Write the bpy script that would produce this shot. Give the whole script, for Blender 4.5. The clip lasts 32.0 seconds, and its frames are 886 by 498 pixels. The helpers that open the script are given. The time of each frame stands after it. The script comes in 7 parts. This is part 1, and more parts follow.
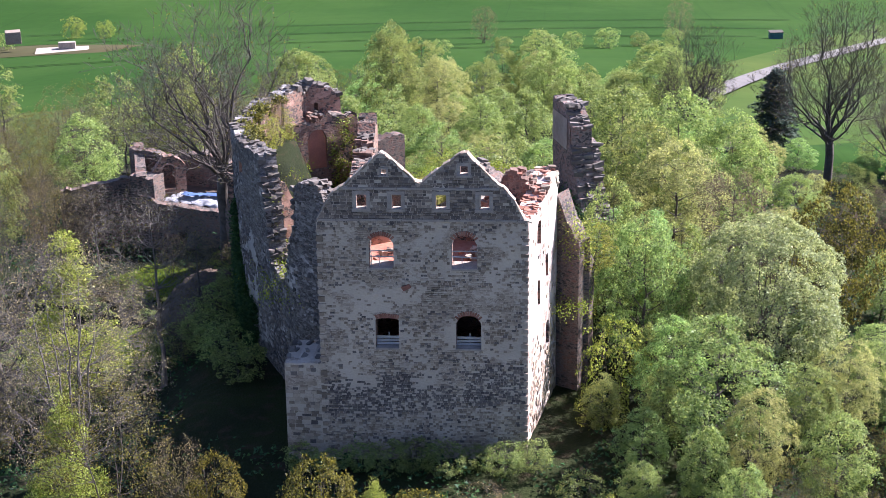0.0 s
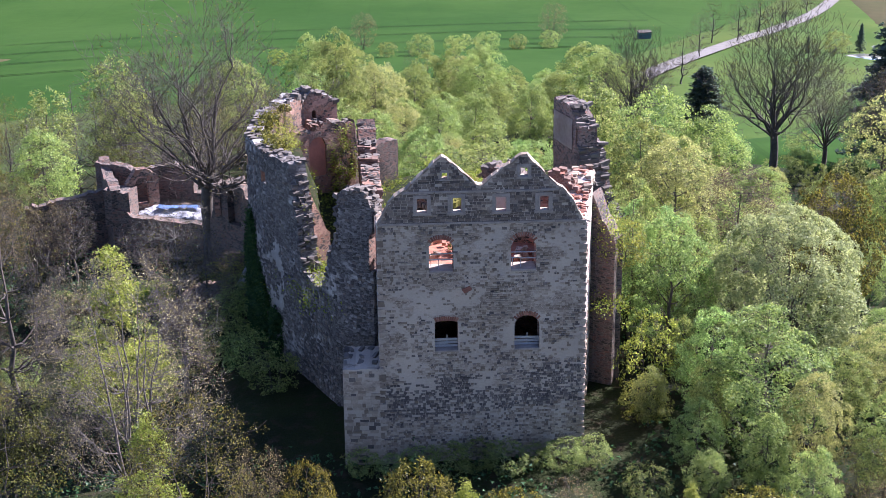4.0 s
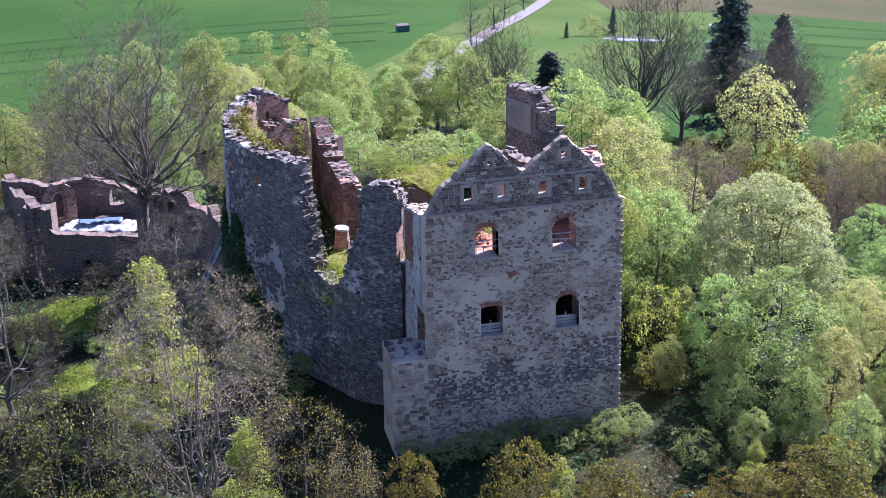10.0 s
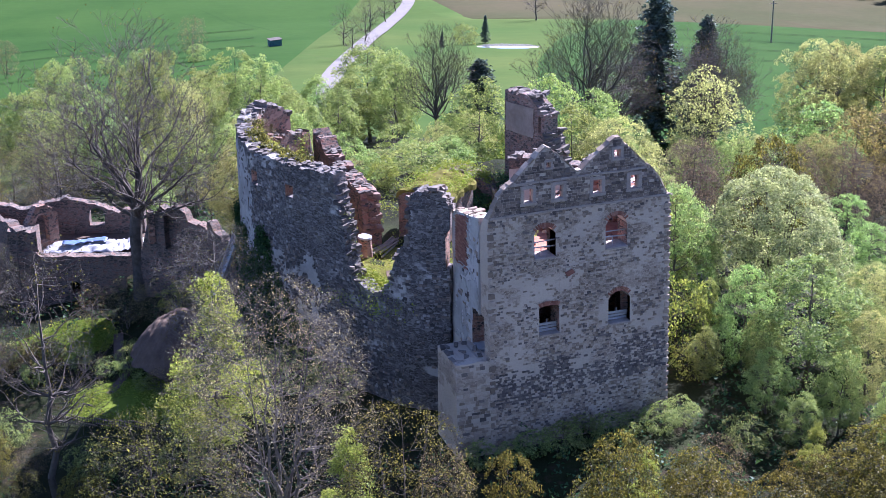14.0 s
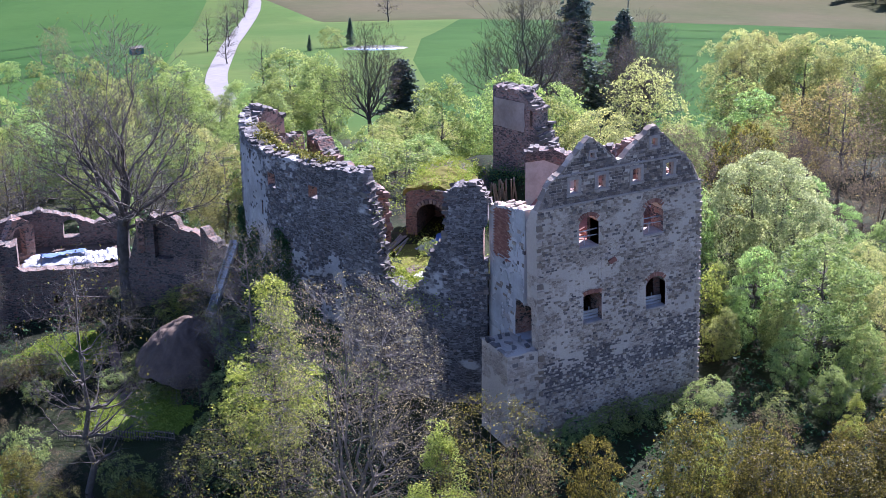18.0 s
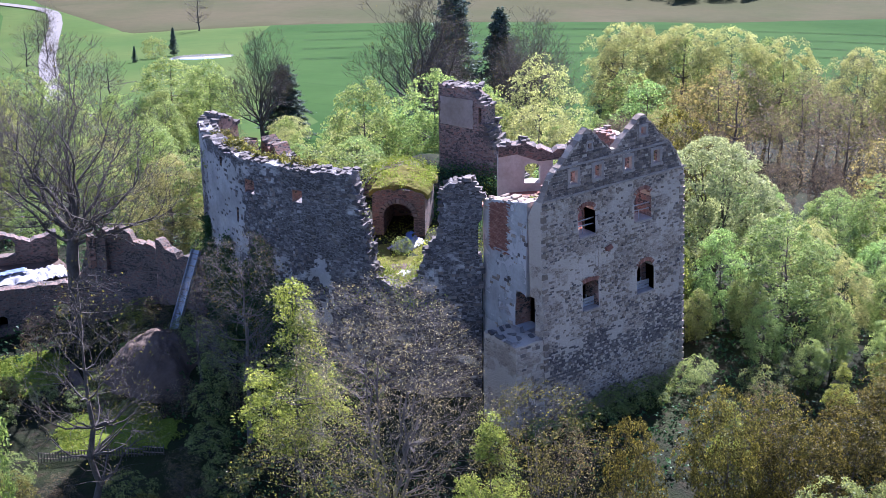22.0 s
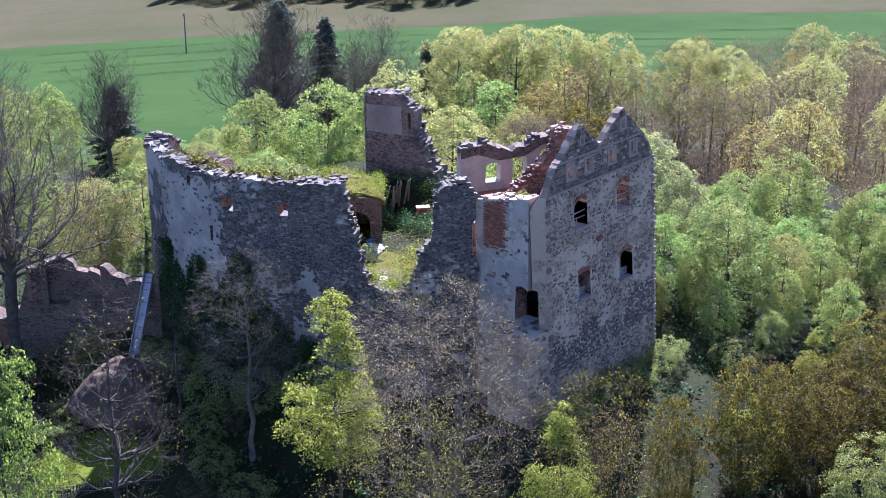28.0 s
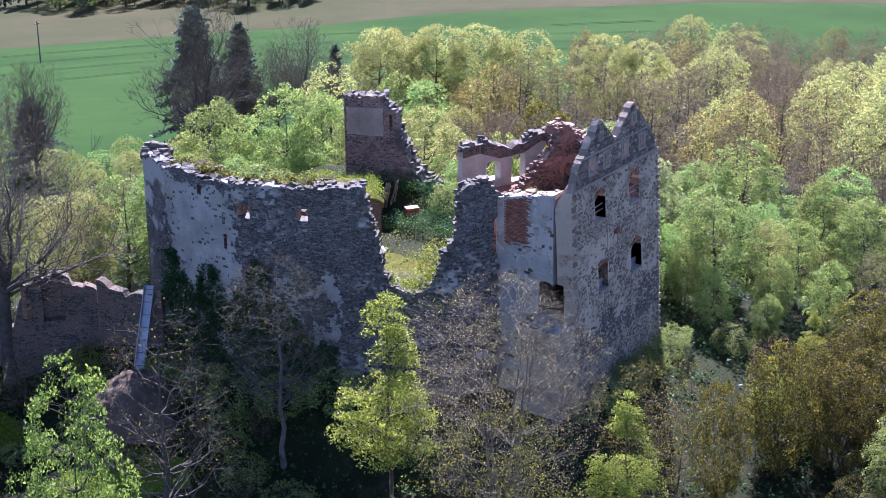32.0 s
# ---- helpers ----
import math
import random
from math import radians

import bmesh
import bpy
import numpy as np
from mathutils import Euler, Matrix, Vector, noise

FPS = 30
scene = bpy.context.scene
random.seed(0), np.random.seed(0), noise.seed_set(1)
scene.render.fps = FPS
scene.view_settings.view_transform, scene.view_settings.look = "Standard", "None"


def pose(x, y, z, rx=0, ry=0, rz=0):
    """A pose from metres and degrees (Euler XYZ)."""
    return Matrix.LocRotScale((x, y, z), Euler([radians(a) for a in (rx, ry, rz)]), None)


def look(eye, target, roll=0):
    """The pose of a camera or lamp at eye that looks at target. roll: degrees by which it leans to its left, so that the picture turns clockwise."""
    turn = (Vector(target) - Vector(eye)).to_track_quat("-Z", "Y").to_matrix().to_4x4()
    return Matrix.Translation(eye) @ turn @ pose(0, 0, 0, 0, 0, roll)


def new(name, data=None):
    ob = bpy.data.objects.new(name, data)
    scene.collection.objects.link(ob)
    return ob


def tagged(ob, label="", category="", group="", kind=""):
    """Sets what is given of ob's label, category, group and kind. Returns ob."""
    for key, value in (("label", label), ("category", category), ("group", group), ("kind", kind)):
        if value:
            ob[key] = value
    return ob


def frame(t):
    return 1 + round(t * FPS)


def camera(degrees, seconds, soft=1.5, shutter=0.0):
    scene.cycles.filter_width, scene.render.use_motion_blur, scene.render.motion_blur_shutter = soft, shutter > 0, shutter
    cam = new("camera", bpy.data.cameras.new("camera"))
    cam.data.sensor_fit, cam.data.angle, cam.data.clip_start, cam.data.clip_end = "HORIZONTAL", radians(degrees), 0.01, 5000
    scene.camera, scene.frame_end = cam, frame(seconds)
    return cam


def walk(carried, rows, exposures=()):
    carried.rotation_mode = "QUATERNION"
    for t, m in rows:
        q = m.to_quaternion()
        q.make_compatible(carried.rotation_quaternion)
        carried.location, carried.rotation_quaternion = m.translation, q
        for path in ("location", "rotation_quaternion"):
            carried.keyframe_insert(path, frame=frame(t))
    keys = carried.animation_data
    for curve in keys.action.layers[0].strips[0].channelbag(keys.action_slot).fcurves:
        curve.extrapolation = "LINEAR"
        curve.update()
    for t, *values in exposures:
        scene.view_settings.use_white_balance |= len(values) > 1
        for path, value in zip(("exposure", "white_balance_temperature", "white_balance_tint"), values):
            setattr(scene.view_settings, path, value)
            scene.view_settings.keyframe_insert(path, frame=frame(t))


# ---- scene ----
cam = camera(30.0, 32.0, soft=0.65)
PATH = [
    (0, (6.692, -79.868, 43.827), (0.804, 3.859, 11.345), -0.85),
    (0.5, (5.141, -80.075, 43.865), (0.474, 3.814, 11.604), -0.55),
    (1, (3.583, -80.257, 43.900), (0.162, 3.727, 11.730), -0.53),
    (1.5, (2.017, -80.413, 43.932), (-0.178, 3.619, 11.780), -0.55),
    (2, (0.443, -80.543, 43.962), (-0.790, 3.505, 11.800), -0.53),
    (2.5, (-1.136, -80.648, 43.988), (-1.142, 3.411, 11.832), -0.54),
    (3, (-2.721, -80.727, 44.012), (-1.382, 3.324, 11.863), -0.50),
    (3.5, (-4.312, -80.781, 44.033), (-1.632, 3.217, 11.829), -0.52),
    (5.5, (-10.714, -80.744, 44.096), (-2.735, 2.863, 11.753), -0.51),
    (6, (-12.323, -80.672, 44.106), (-3.010, 2.807, 11.787), -0.55),
    (6.5, (-13.932, -80.575, 44.115), (-3.256, 2.710, 11.718), -0.50),
    (7, (-15.543, -80.453, 44.122), (-3.413, 2.639, 11.741), -0.52),
    (7.5, (-17.155, -80.306, 44.127), (-3.604, 2.565, 11.743), -0.52),
    (8, (-18.767, -80.134, 44.131), (-3.778, 2.488, 11.745), -0.48),
    (8.5, (-20.378, -79.938, 44.133), (-3.985, 2.402, 11.707), -0.48),
    (9, (-21.988, -79.717, 44.134), (-3.830, 2.277, 11.772), -0.55),
    (9.5, (-23.597, -79.471, 44.134), (-3.874, 2.121, 11.673), -0.50),
    (10, (-25.203, -79.201, 44.132), (-4.021, 2.029, 11.684), -0.50),
    (10.5, (-26.806, -78.907, 44.130), (-4.238, 1.937, 11.650), -0.46),
    (11, (-28.407, -78.588, 44.127), (-4.603, 1.906, 11.659), -0.53),
    (11.5, (-30.003, -78.244, 44.123), (-5.035, 1.879, 11.615), -0.47),
    (12, (-31.594, -77.877, 44.119), (-5.496, 1.917, 11.688), -0.49),
    (12.5, (-33.181, -77.485, 44.114), (-5.906, 1.975, 11.831), -0.52),
    (13, (-34.762, -77.070, 44.108), (-6.333, 2.042, 11.964), -0.52),
    (13.5, (-36.336, -76.630, 44.102), (-6.730, 2.144, 12.193), -0.48),
    (14, (-37.904, -76.166, 44.096), (-7.190, 2.198, 12.226), -0.51),
    (14.5, (-39.464, -75.679, 44.090), (-7.698, 2.294, 12.292), -0.52),
    (16.5, (-45.620, -73.491, 44.067), (-9.211, 2.446, 12.318), -0.49),
    (17, (-47.135, -72.885, 44.062), (-9.556, 2.484, 12.324), -0.53),
    (17.5, (-48.639, -72.256, 44.058), (-9.730, 2.426, 12.299), -0.48),
    (18, (-50.131, -71.603, 44.054), (-9.973, 2.411, 12.287), -0.46),
    (18.5, (-51.612, -70.927, 44.052), (-10.153, 2.369, 12.290), -0.49),
    (19, (-53.080, -70.228, 44.050), (-10.327, 2.324, 12.294), -0.50),
    (19.5, (-54.534, -69.506, 44.049), (-10.373, 2.165, 12.218), -0.51),
    (20, (-55.975, -68.760, 44.049), (-10.468, 2.067, 12.228), -0.48),
    (20.5, (-57.402, -67.991, 44.051), (-10.546, 1.964, 12.258), -0.50),
    (21, (-58.814, -67.200, 44.053), (-10.657, 1.894, 12.321), -0.49),
    (21.5, (-60.210, -66.385, 44.058), (-10.773, 1.823, 12.378), -0.47),
    (22, (-61.591, -65.548, 44.063), (-10.936, 1.795, 12.457), -0.51),
    (22.5, (-62.955, -64.688, 44.071), (-11.131, 1.798, 12.544), -0.51),
    (23, (-64.301, -63.805, 44.080), (-11.324, 1.776, 12.577), -0.50),
    (23.5, (-65.630, -62.900, 44.091), (-11.507, 1.775, 12.660), -0.53),
    (24, (-66.941, -61.972, 44.105), (-11.644, 1.739, 12.749), -0.50),
    (24.5, (-68.233, -61.022, 44.120), (-11.816, 1.702, 12.768), -0.51),
    (25, (-69.505, -60.049, 44.138), (-11.946, 1.611, 12.752), -0.50),
    (25.5, (-70.757, -59.054, 44.157), (-12.091, 1.606, 12.873), -0.52),
    (27.5, (-75.554, -54.851, 44.263), (-12.679, 1.493, 13.085), -0.49),
    (28, (-76.698, -53.745, 44.296), (-12.789, 1.420, 13.112), -0.48),
    (28.5, (-77.818, -52.617, 44.332), (-12.955, 1.429, 13.158), -0.48),
    (29, (-78.914, -51.468, 44.372), (-13.083, 1.401, 13.209), -0.48),
    (29.5, (-79.985, -50.297, 44.414), (-13.246, 1.426, 13.258), -0.48),
    (30, (-81.031, -49.103, 44.460), (-13.513, 1.580, 13.275), -0.49),
    (30.5, (-82.051, -47.889, 44.510), (-13.841, 1.850, 13.309), -0.48),
    (31, (-83.045, -46.652, 44.562), (-14.184, 2.165, 13.337), -0.49),
    (31.5, (-84.012, -45.395, 44.619), (-14.488, 2.456, 13.367), -0.48),
    (32, (-84.952, -44.115, 44.679), (-14.799, 2.774, 13.375), -0.45),
]

walk(cam, [(t, look(e, g, r)) for t, e, g, r in PATH], exposures=[(0.0, 1.84, 5620, 28.0), (9.0, 1.92, 5280, 35.0), (18.0, 2.0, 5150, 34.0), (32.0, 1.9, 5150, 33.0)])

# ---- light ----
SUN_DIR = Vector((0.85, 0.53, 0.0)).normalized()   # horizontal way towards the sun
SUN_EL = radians(40)
world = bpy.data.worlds.new("sky")
scene.world = world
world.use_nodes = True
wn = world.node_tree
sky = wn.nodes.new("ShaderNodeTexSky")
sky.sky_type = 'NISHITA'
sky.sun_disc = False
sky.sun_elevation = SUN_EL
sky.sun_rotation = math.atan2(SUN_DIR.x, SUN_DIR.y)
sky.air_density, sky.dust_density, sky.ozone_density = 1.0, 0.4, 2.0
bg = wn.nodes["Background"]
bg.inputs["Strength"].default_value = 0.055
wn.links.new(sky.outputs[0], bg.inputs["Color"])
sun_data = bpy.data.lights.new("sun", 'SUN')
sun_data.energy, sun_data.angle, sun_data.color = 5.0, radians(0.6), (1.0, 0.91, 0.76)
sun = new("sun", sun_data)
toward = SUN_DIR * math.cos(SUN_EL) + Vector((0, 0, math.sin(SUN_EL)))
sun.rotation_mode = 'QUATERNION'
sun.rotation_quaternion = toward.to_track_quat('Z', 'Y')
sun.location = toward * 60

# ---- small tools ----
R = random.Random(7)


def link_mesh(name, verts, faces, material, parent=None, label="", smooth=False):
    me = bpy.data.meshes.new(name)
    me.from_pydata([tuple(v) for v in verts], [], faces)
    me.materials.append(material)
    if smooth:
        me.polygons.foreach_set("use_smooth", [True] * len(me.polygons))
    me.update()
    ob = new(name, me)
    if parent is not None:
        ob.parent = parent
    if label:
        ob["label"] = label
    return ob


def part(name, bm, material, parent=None, label="", smooth=False):
    me = bpy.data.meshes.new(name)
    bm.to_mesh(me)
    bm.free()
    me.materials.append(material)
    if smooth:
        me.polygons.foreach_set("use_smooth", [True] * len(me.polygons))
    ob = new(name, me)
    if parent is not None:
        ob.parent = parent
    if label:
        ob["label"] = label
    return ob


def empty(name, loc=(0, 0, 0)):
    ob = new(name)
    ob.empty_display_size = 0.2
    ob.location = loc
    return ob


def fbm(x, y, z=0.0, octaves=3):
    return noise.fractal(Vector((x, y, z)), 1.0, 2.0, octaves)


# ---- materials ----
def nodes_of(name):
    m = bpy.data.materials.new(name)
    m.use_nodes = True
    nt = m.node_tree
    b = nt.nodes["Principled BSDF"]
    b.inputs["Roughness"].default_value = 0.9
    return m, nt, b


def nd(nt, kind, **inputs):
    n = nt.nodes.new(kind)
    for k, v in inputs.items():
        n.inputs[k.replace("_", " ")].default_value = v
    return n


def ramp(nt, src, stops):
    r = nt.nodes.new("ShaderNodeValToRGB")
    el = r.color_ramp.elements
    while len(el) < len(stops):
        el.new(0.5)
    for e, (p, c) in zip(el, stops):
        e.position = p
        e.color = (*c, 1) if len(c) == 3 else c
    nt.links.new(src, r.inputs[0])
    return r.outputs[0]


def mixc(nt, fac, a, b, mode='MIX'):
    m = nt.nodes.new("ShaderNodeMix")
    m.data_type, m.blend_type = 'RGBA', mode
    for sock, v in ((m.inputs[0], fac), (m.inputs[6], a), (m.inputs[7], b)):
        if isinstance(v, (int, float)):
            sock.default_value = v
        elif isinstance(v, tuple):
            sock.default_value = (*v, 1)
        else:
            nt.links.new(v, sock)
    return m.outputs[2]


def world_coord(nt, scale=(1, 1, 1)):
    tc = nt.nodes.new("ShaderNodeNewGeometry")
    mp = nt.nodes.new("ShaderNodeMapping")
    mp.inputs["Scale"].default_value = scale
    nt.links.new(tc.outputs["Position"], mp.inputs[0])
    return mp.outputs[0]


def noise_of(nt, vec, scale, detail=4.0, rough=0.6):
    n = nd(nt, "ShaderNodeTexNoise", Scale=scale, Detail=detail, Roughness=rough)
    nt.links.new(vec, n.inputs["Vector"])
    return n.outputs["Fac"]


def bump(nt, b, height, strength, dist):
    n = nd(nt, "ShaderNodeBump", Strength=strength, Distance=dist)
    nt.links.new(height, n.inputs["Height"])
    nt.links.new(n.outputs[0], b.inputs["Normal"])


def rubble(name, tones, joint=(0.20, 0.17, 0.14), stone=3.2, plaster=None, plaster_at=0.55, dark=(0.05, 0.045, 0.042), dark_at=0.60, plaster_scale=0.5):
    """Coursed rubble masonry: stones of several tones, lighter joints, patches of render left on it and weather-darkened stones."""
    m, nt, b = nodes_of(name)
    v = world_coord(nt, (1, 1, 2.1))
    warp = nd(nt, "ShaderNodeTexNoise", Scale=2.2, Detail=2.0)
    nt.links.new(v, warp.inputs["Vector"])
    vm = nt.nodes.new("ShaderNodeVectorMath")
    vm.operation = 'MULTIPLY_ADD'
    vm.inputs[1].default_value = (0.25, 0.25, 0.25)
    nt.links.new(warp.outputs["Color"], vm.inputs[0])
    nt.links.new(v, vm.inputs[2])
    cell = nd(nt, "ShaderNodeTexVoronoi", Scale=stone, Randomness=0.9)
    edge = nd(nt, "ShaderNodeTexVoronoi", Scale=stone, Randomness=0.9)
    edge.feature = 'DISTANCE_TO_EDGE'
    for n in (cell, edge):
        nt.links.new(vm.outputs[0], n.inputs["Vector"])
    sep = nt.nodes.new("ShaderNodeSeparateColor")
    nt.links.new(cell.outputs["Color"], sep.inputs[0])
    k = len(tones) - 1
    col = ramp(nt, sep.outputs[0], [(i / k, t) for i, t in enumerate(tones)])
    wv = world_coord(nt)
    fine = noise_of(nt, wv, 9.0, 5.0, 0.65)
    col = mixc(nt, 0.45, col, ramp(nt, fine, [(0.3, (0.35, 0.33, 0.32)), (0.7, (1.0, 0.98, 0.95))]), 'MULTIPLY')
    # single stones gone dark, gathered in patches
    patch = noise_of(nt, world_coord(nt, (0.35, 0.35, 0.8)), 1.0, 3.0)
    add = nt.nodes.new("ShaderNodeMath")
    add.operation = 'ADD'
    nt.links.new(patch, add.inputs[0])
    sc = nt.nodes.new("ShaderNodeMath")
    sc.operation = 'MULTIPLY'
    sc.inputs[1].default_value = 0.35
    nt.links.new(sep.outputs[1], sc.inputs[0])
    nt.links.new(sc.outputs[0], add.inputs[1])
    dk = ramp(nt, add.outputs[0], [(dark_at + 0.12, (0, 0, 0)), (dark_at + 0.17, (1, 1, 1))])
    col = mixc(nt, dk, col, dark)
    jt = ramp(nt, edge.outputs["Distance"], [(0.02, (1, 1, 1)), (0.07, (0, 0, 0))])
    col = mixc(nt, jt, col, joint)
    height = edge.outputs["Distance"]
    if plaster:
        pn = noise_of(nt, world_coord(nt, (1, 1, 1.5)), plaster_scale, 6.0, 0.62)
        pm = ramp(nt, pn, [(plaster_at, (0, 0, 0)), (plaster_at + 0.05, (1, 1, 1))])
        pc = mixc(nt, fine, plaster, tuple(c * 0.72 for c in plaster))
        col = mixc(nt, pm, col, pc)
    big = noise_of(nt, wv, 0.22, 4.0)
    col = mixc(nt, 0.5, col, ramp(nt, big, [(0.32, (0.62, 0.61, 0.63)), (0.62, (1.0, 1.0, 1.0))]), 'MULTIPLY')
    nt.links.new(col, b.inputs["Base Color"])
    bump(nt, b, height, 0.8, 0.06)
    return m


def plain(name, c1, c2, scale=1.5, rough=0.9, bumpiness=0.3, metal=0.0):
    m, nt, b = nodes_of(name)
    v = world_coord(nt)
    n1 = noise_of(nt, v, scale, 5.0)
    n2 = noise_of(nt, v, scale * 7, 4.0, 0.7)
    col = mixc(nt, ramp(nt, n1, [(0.35, (0, 0, 0)), (0.65, (1, 1, 1))]), c1, c2)
    col = mixc(nt, 0.35, col, ramp(nt, n2, [(0.3, (0.45, 0.45, 0.45)), (0.7, (1, 1, 1))]), 'MULTIPLY')
    nt.links.new(col, b.inputs["Base Color"])
    b.inputs["Roughness"].default_value = rough
    b.inputs["Metallic"].default_value = metal
    bump(nt, b, n2, bumpiness, 0.05)
    return m


def leaf_mat(name, stops, trans=0.45):
    m, nt, b = nodes_of(name)
    nt.nodes.remove(b)
    out = nt.nodes["Material Output"]
    geo = nt.nodes.new("ShaderNodeNewGeometry")
    col = ramp(nt, geo.outputs["Random Per Island"], stops)
    oi = nt.nodes.new("ShaderNodeObjectInfo")
    hs = nt.nodes.new("ShaderNodeHueSaturation")
    mr = nd(nt, "ShaderNodeMapRange")
    mr.inputs[3].default_value, mr.inputs[4].default_value = 0.80, 1.18
    nt.links.new(oi.outputs["Random"], mr.inputs[0])
    nt.links.new(mr.outputs[0], hs.inputs["Value"])
    mh = nd(nt, "ShaderNodeMapRange")
    mh.inputs[3].default_value, mh.inputs[4].default_value = 0.485, 0.515
    nt.links.new(oi.outputs["Random"], mh.inputs[0])
    nt.links.new(mh.outputs[0], hs.inputs["Hue"])
    nt.links.new(col, hs.inputs["Color"])
    d, t, mx = nt.nodes.new("ShaderNodeBsdfDiffuse"), nt.nodes.new("ShaderNodeBsdfTranslucent"), nt.nodes.new("ShaderNodeMixShader")
    nt.links.new(hs.outputs[0], d.inputs[0])
    bright = mixc(nt, 1.0, hs.outputs[0], (1.3, 1.2, 0.85), 'MULTIPLY')
    nt.links.new(bright, t.inputs[0])
    mx.inputs[0].default_value = trans
    nt.links.new(d.outputs[0], mx.inputs[1])
    nt.links.new(t.outputs[0], mx.inputs[2])
    g, m2 = nt.nodes.new("ShaderNodeBsdfGlossy"), nt.nodes.new("ShaderNodeMixShader")
    g.inputs["Roughness"].default_value = 0.42
    g.inputs["Color"].default_value = (0.9, 0.95, 1.0, 1)
    m2.inputs[0].default_value = 0.010
    nt.links.new(mx.outputs[0], m2.inputs[1])
    nt.links.new(g.outputs[0], m2.inputs[2])
    nt.links.new(m2.outputs[0], out.inputs[0])
    return m


M_FACADE = rubble("facade_masonry", [(0.26, 0.20, 0.148), (0.41, 0.33, 0.25), (0.33, 0.266, 0.20), (0.48, 0.395, 0.305)], joint=(0.47, 0.39, 0.30), plaster=(0.57, 0.48, 0.375), plaster_at=0.44, dark_at=0.77)
M_SIDE = rubble("side_masonry", [(0.30, 0.26, 0.23), (0.40, 0.36, 0.32), (0.34, 0.30, 0.27)], joint=(0.42, 0.38, 0.34), plaster=(0.58, 0.55, 0.51), plaster_at=0.38, dark_at=0.75)
M_CURTAIN = rubble("curtain_masonry", [(0.065, 0.061, 0.063), (0.13, 0.123, 0.12), (0.09, 0.084, 0.084), (0.28, 0.266, 0.256)], joint=(0.215, 0.205, 0.197), stone=4.2, plaster=(0.50, 0.48, 0.45), plaster_at=0.56, plaster_scale=0.22)
M_RED = rubble("red_masonry", [(0.27, 0.12, 0.08), (0.31, 0.165, 0.115), (0.19, 0.125, 0.10), (0.37, 0.235, 0.17)], joint=(0.33, 0.23, 0.175), stone=4.2, plaster=(0.50, 0.31, 0.235), plaster_at=0.56)
M_RUIN = rubble("ruin_masonry", [(0.10, 0.078, 0.068), (0.18, 0.142, 0.12), (0.20, 0.11, 0.084), (0.13, 0.11, 0.097)], joint=(0.21, 0.17, 0.145), stone=4.0, plaster=(0.34, 0.28, 0.245), plaster_at=0.70)
M_TOWER = rubble("tower_masonry", [(0.10, 0.078, 0.07), (0.19, 0.15, 0.135), (0.23, 0.125, 0.098), (0.28, 0.235, 0.21)], joint=(0.25, 0.21, 0.19), stone=4.6, plaster=(0.38, 0.31, 0.275), plaster_at=0.62, plaster_scale=0.9)
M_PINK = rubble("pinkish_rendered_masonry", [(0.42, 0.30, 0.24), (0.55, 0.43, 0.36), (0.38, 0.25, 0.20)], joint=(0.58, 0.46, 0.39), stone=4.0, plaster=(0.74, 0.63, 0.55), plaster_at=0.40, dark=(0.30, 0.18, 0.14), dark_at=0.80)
M_BRICK = plain("red_brick", (0.33, 0.12, 0.075), (0.42, 0.19, 0.12), 3.0)
M_DRESSED = plain("dressed_stone", (0.29, 0.245, 0.205), (0.39, 0.335, 0.285), 2.5)
M_RENDER = plain("pale_render", (0.55, 0.51, 0.46), (0.40, 0.36, 0.31), 0.8)
M_OLDRENDER = plain("weathered_render", (0.44, 0.425, 0.40), (0.29, 0.28, 0.265), 0.7)
M_BARK = plain("bark", (0.06, 0.05, 0.04), (0.112, 0.096, 0.078), 3.0)
M_BARKGREY = plain("grey_twig_bark", (0.105, 0.092, 0.08), (0.175, 0.158, 0.14), 3.0)
M_BARKDARK = plain("dark_bark", (0.055, 0.047, 0.041), (0.105, 0.092, 0.08), 3.0)
M_WOOD = plain("weathered_wood", (0.20, 0.15, 0.11), (0.32, 0.27, 0.22), 4.0)
M_METAL = plain("galvanised_steel", (0.45, 0.47, 0.50), (0.35, 0.37, 0.40), 2.0, 0.5, 0.05, 0.6)
M_TARP = plain("white_tarpaulin", (0.46, 0.46, 0.47), (0.26, 0.28, 0.33), 1.0, 0.6, 0.2)
M_TARPBLUE = plain("blue_tarpaulin", (0.07, 0.12, 0.28), (0.10, 0.18, 0.36), 1.0, 0.6, 0.2)
M_EARTH = plain("bare_earth", (0.075, 0.050, 0.036), (0.135, 0.095, 0.068), 0.9, 0.95, 1.0)

L_GREEN = leaf_mat("leaf_fresh_green", [(0.0, (0.1, 0.15, 0.05)), (0.5, (0.225, 0.305, 0.1)), (1.0, (0.43, 0.5, 0.17))], 0.5)
L_BRIGHT = leaf_mat("leaf_bright_green", [(0.0, (0.105, 0.175, 0.06)), (0.5, (0.225, 0.345, 0.115)), (1.0, (0.41, 0.55, 0.2))], 0.5)
L_YELLOW = leaf_mat("leaf_yellow_green", [(0.0, (0.12, 0.155, 0.03)), (0.5, (0.255, 0.305, 0.055)), (1.0, (0.46, 0.5, 0.12))], 0.5)
L_OLIVE = leaf_mat("leaf_budding_olive", [(0.0, (0.04, 0.042, 0.013)), (0.5, (0.085, 0.087, 0.022)), (1.0, (0.27, 0.255, 0.06))], 0.45)
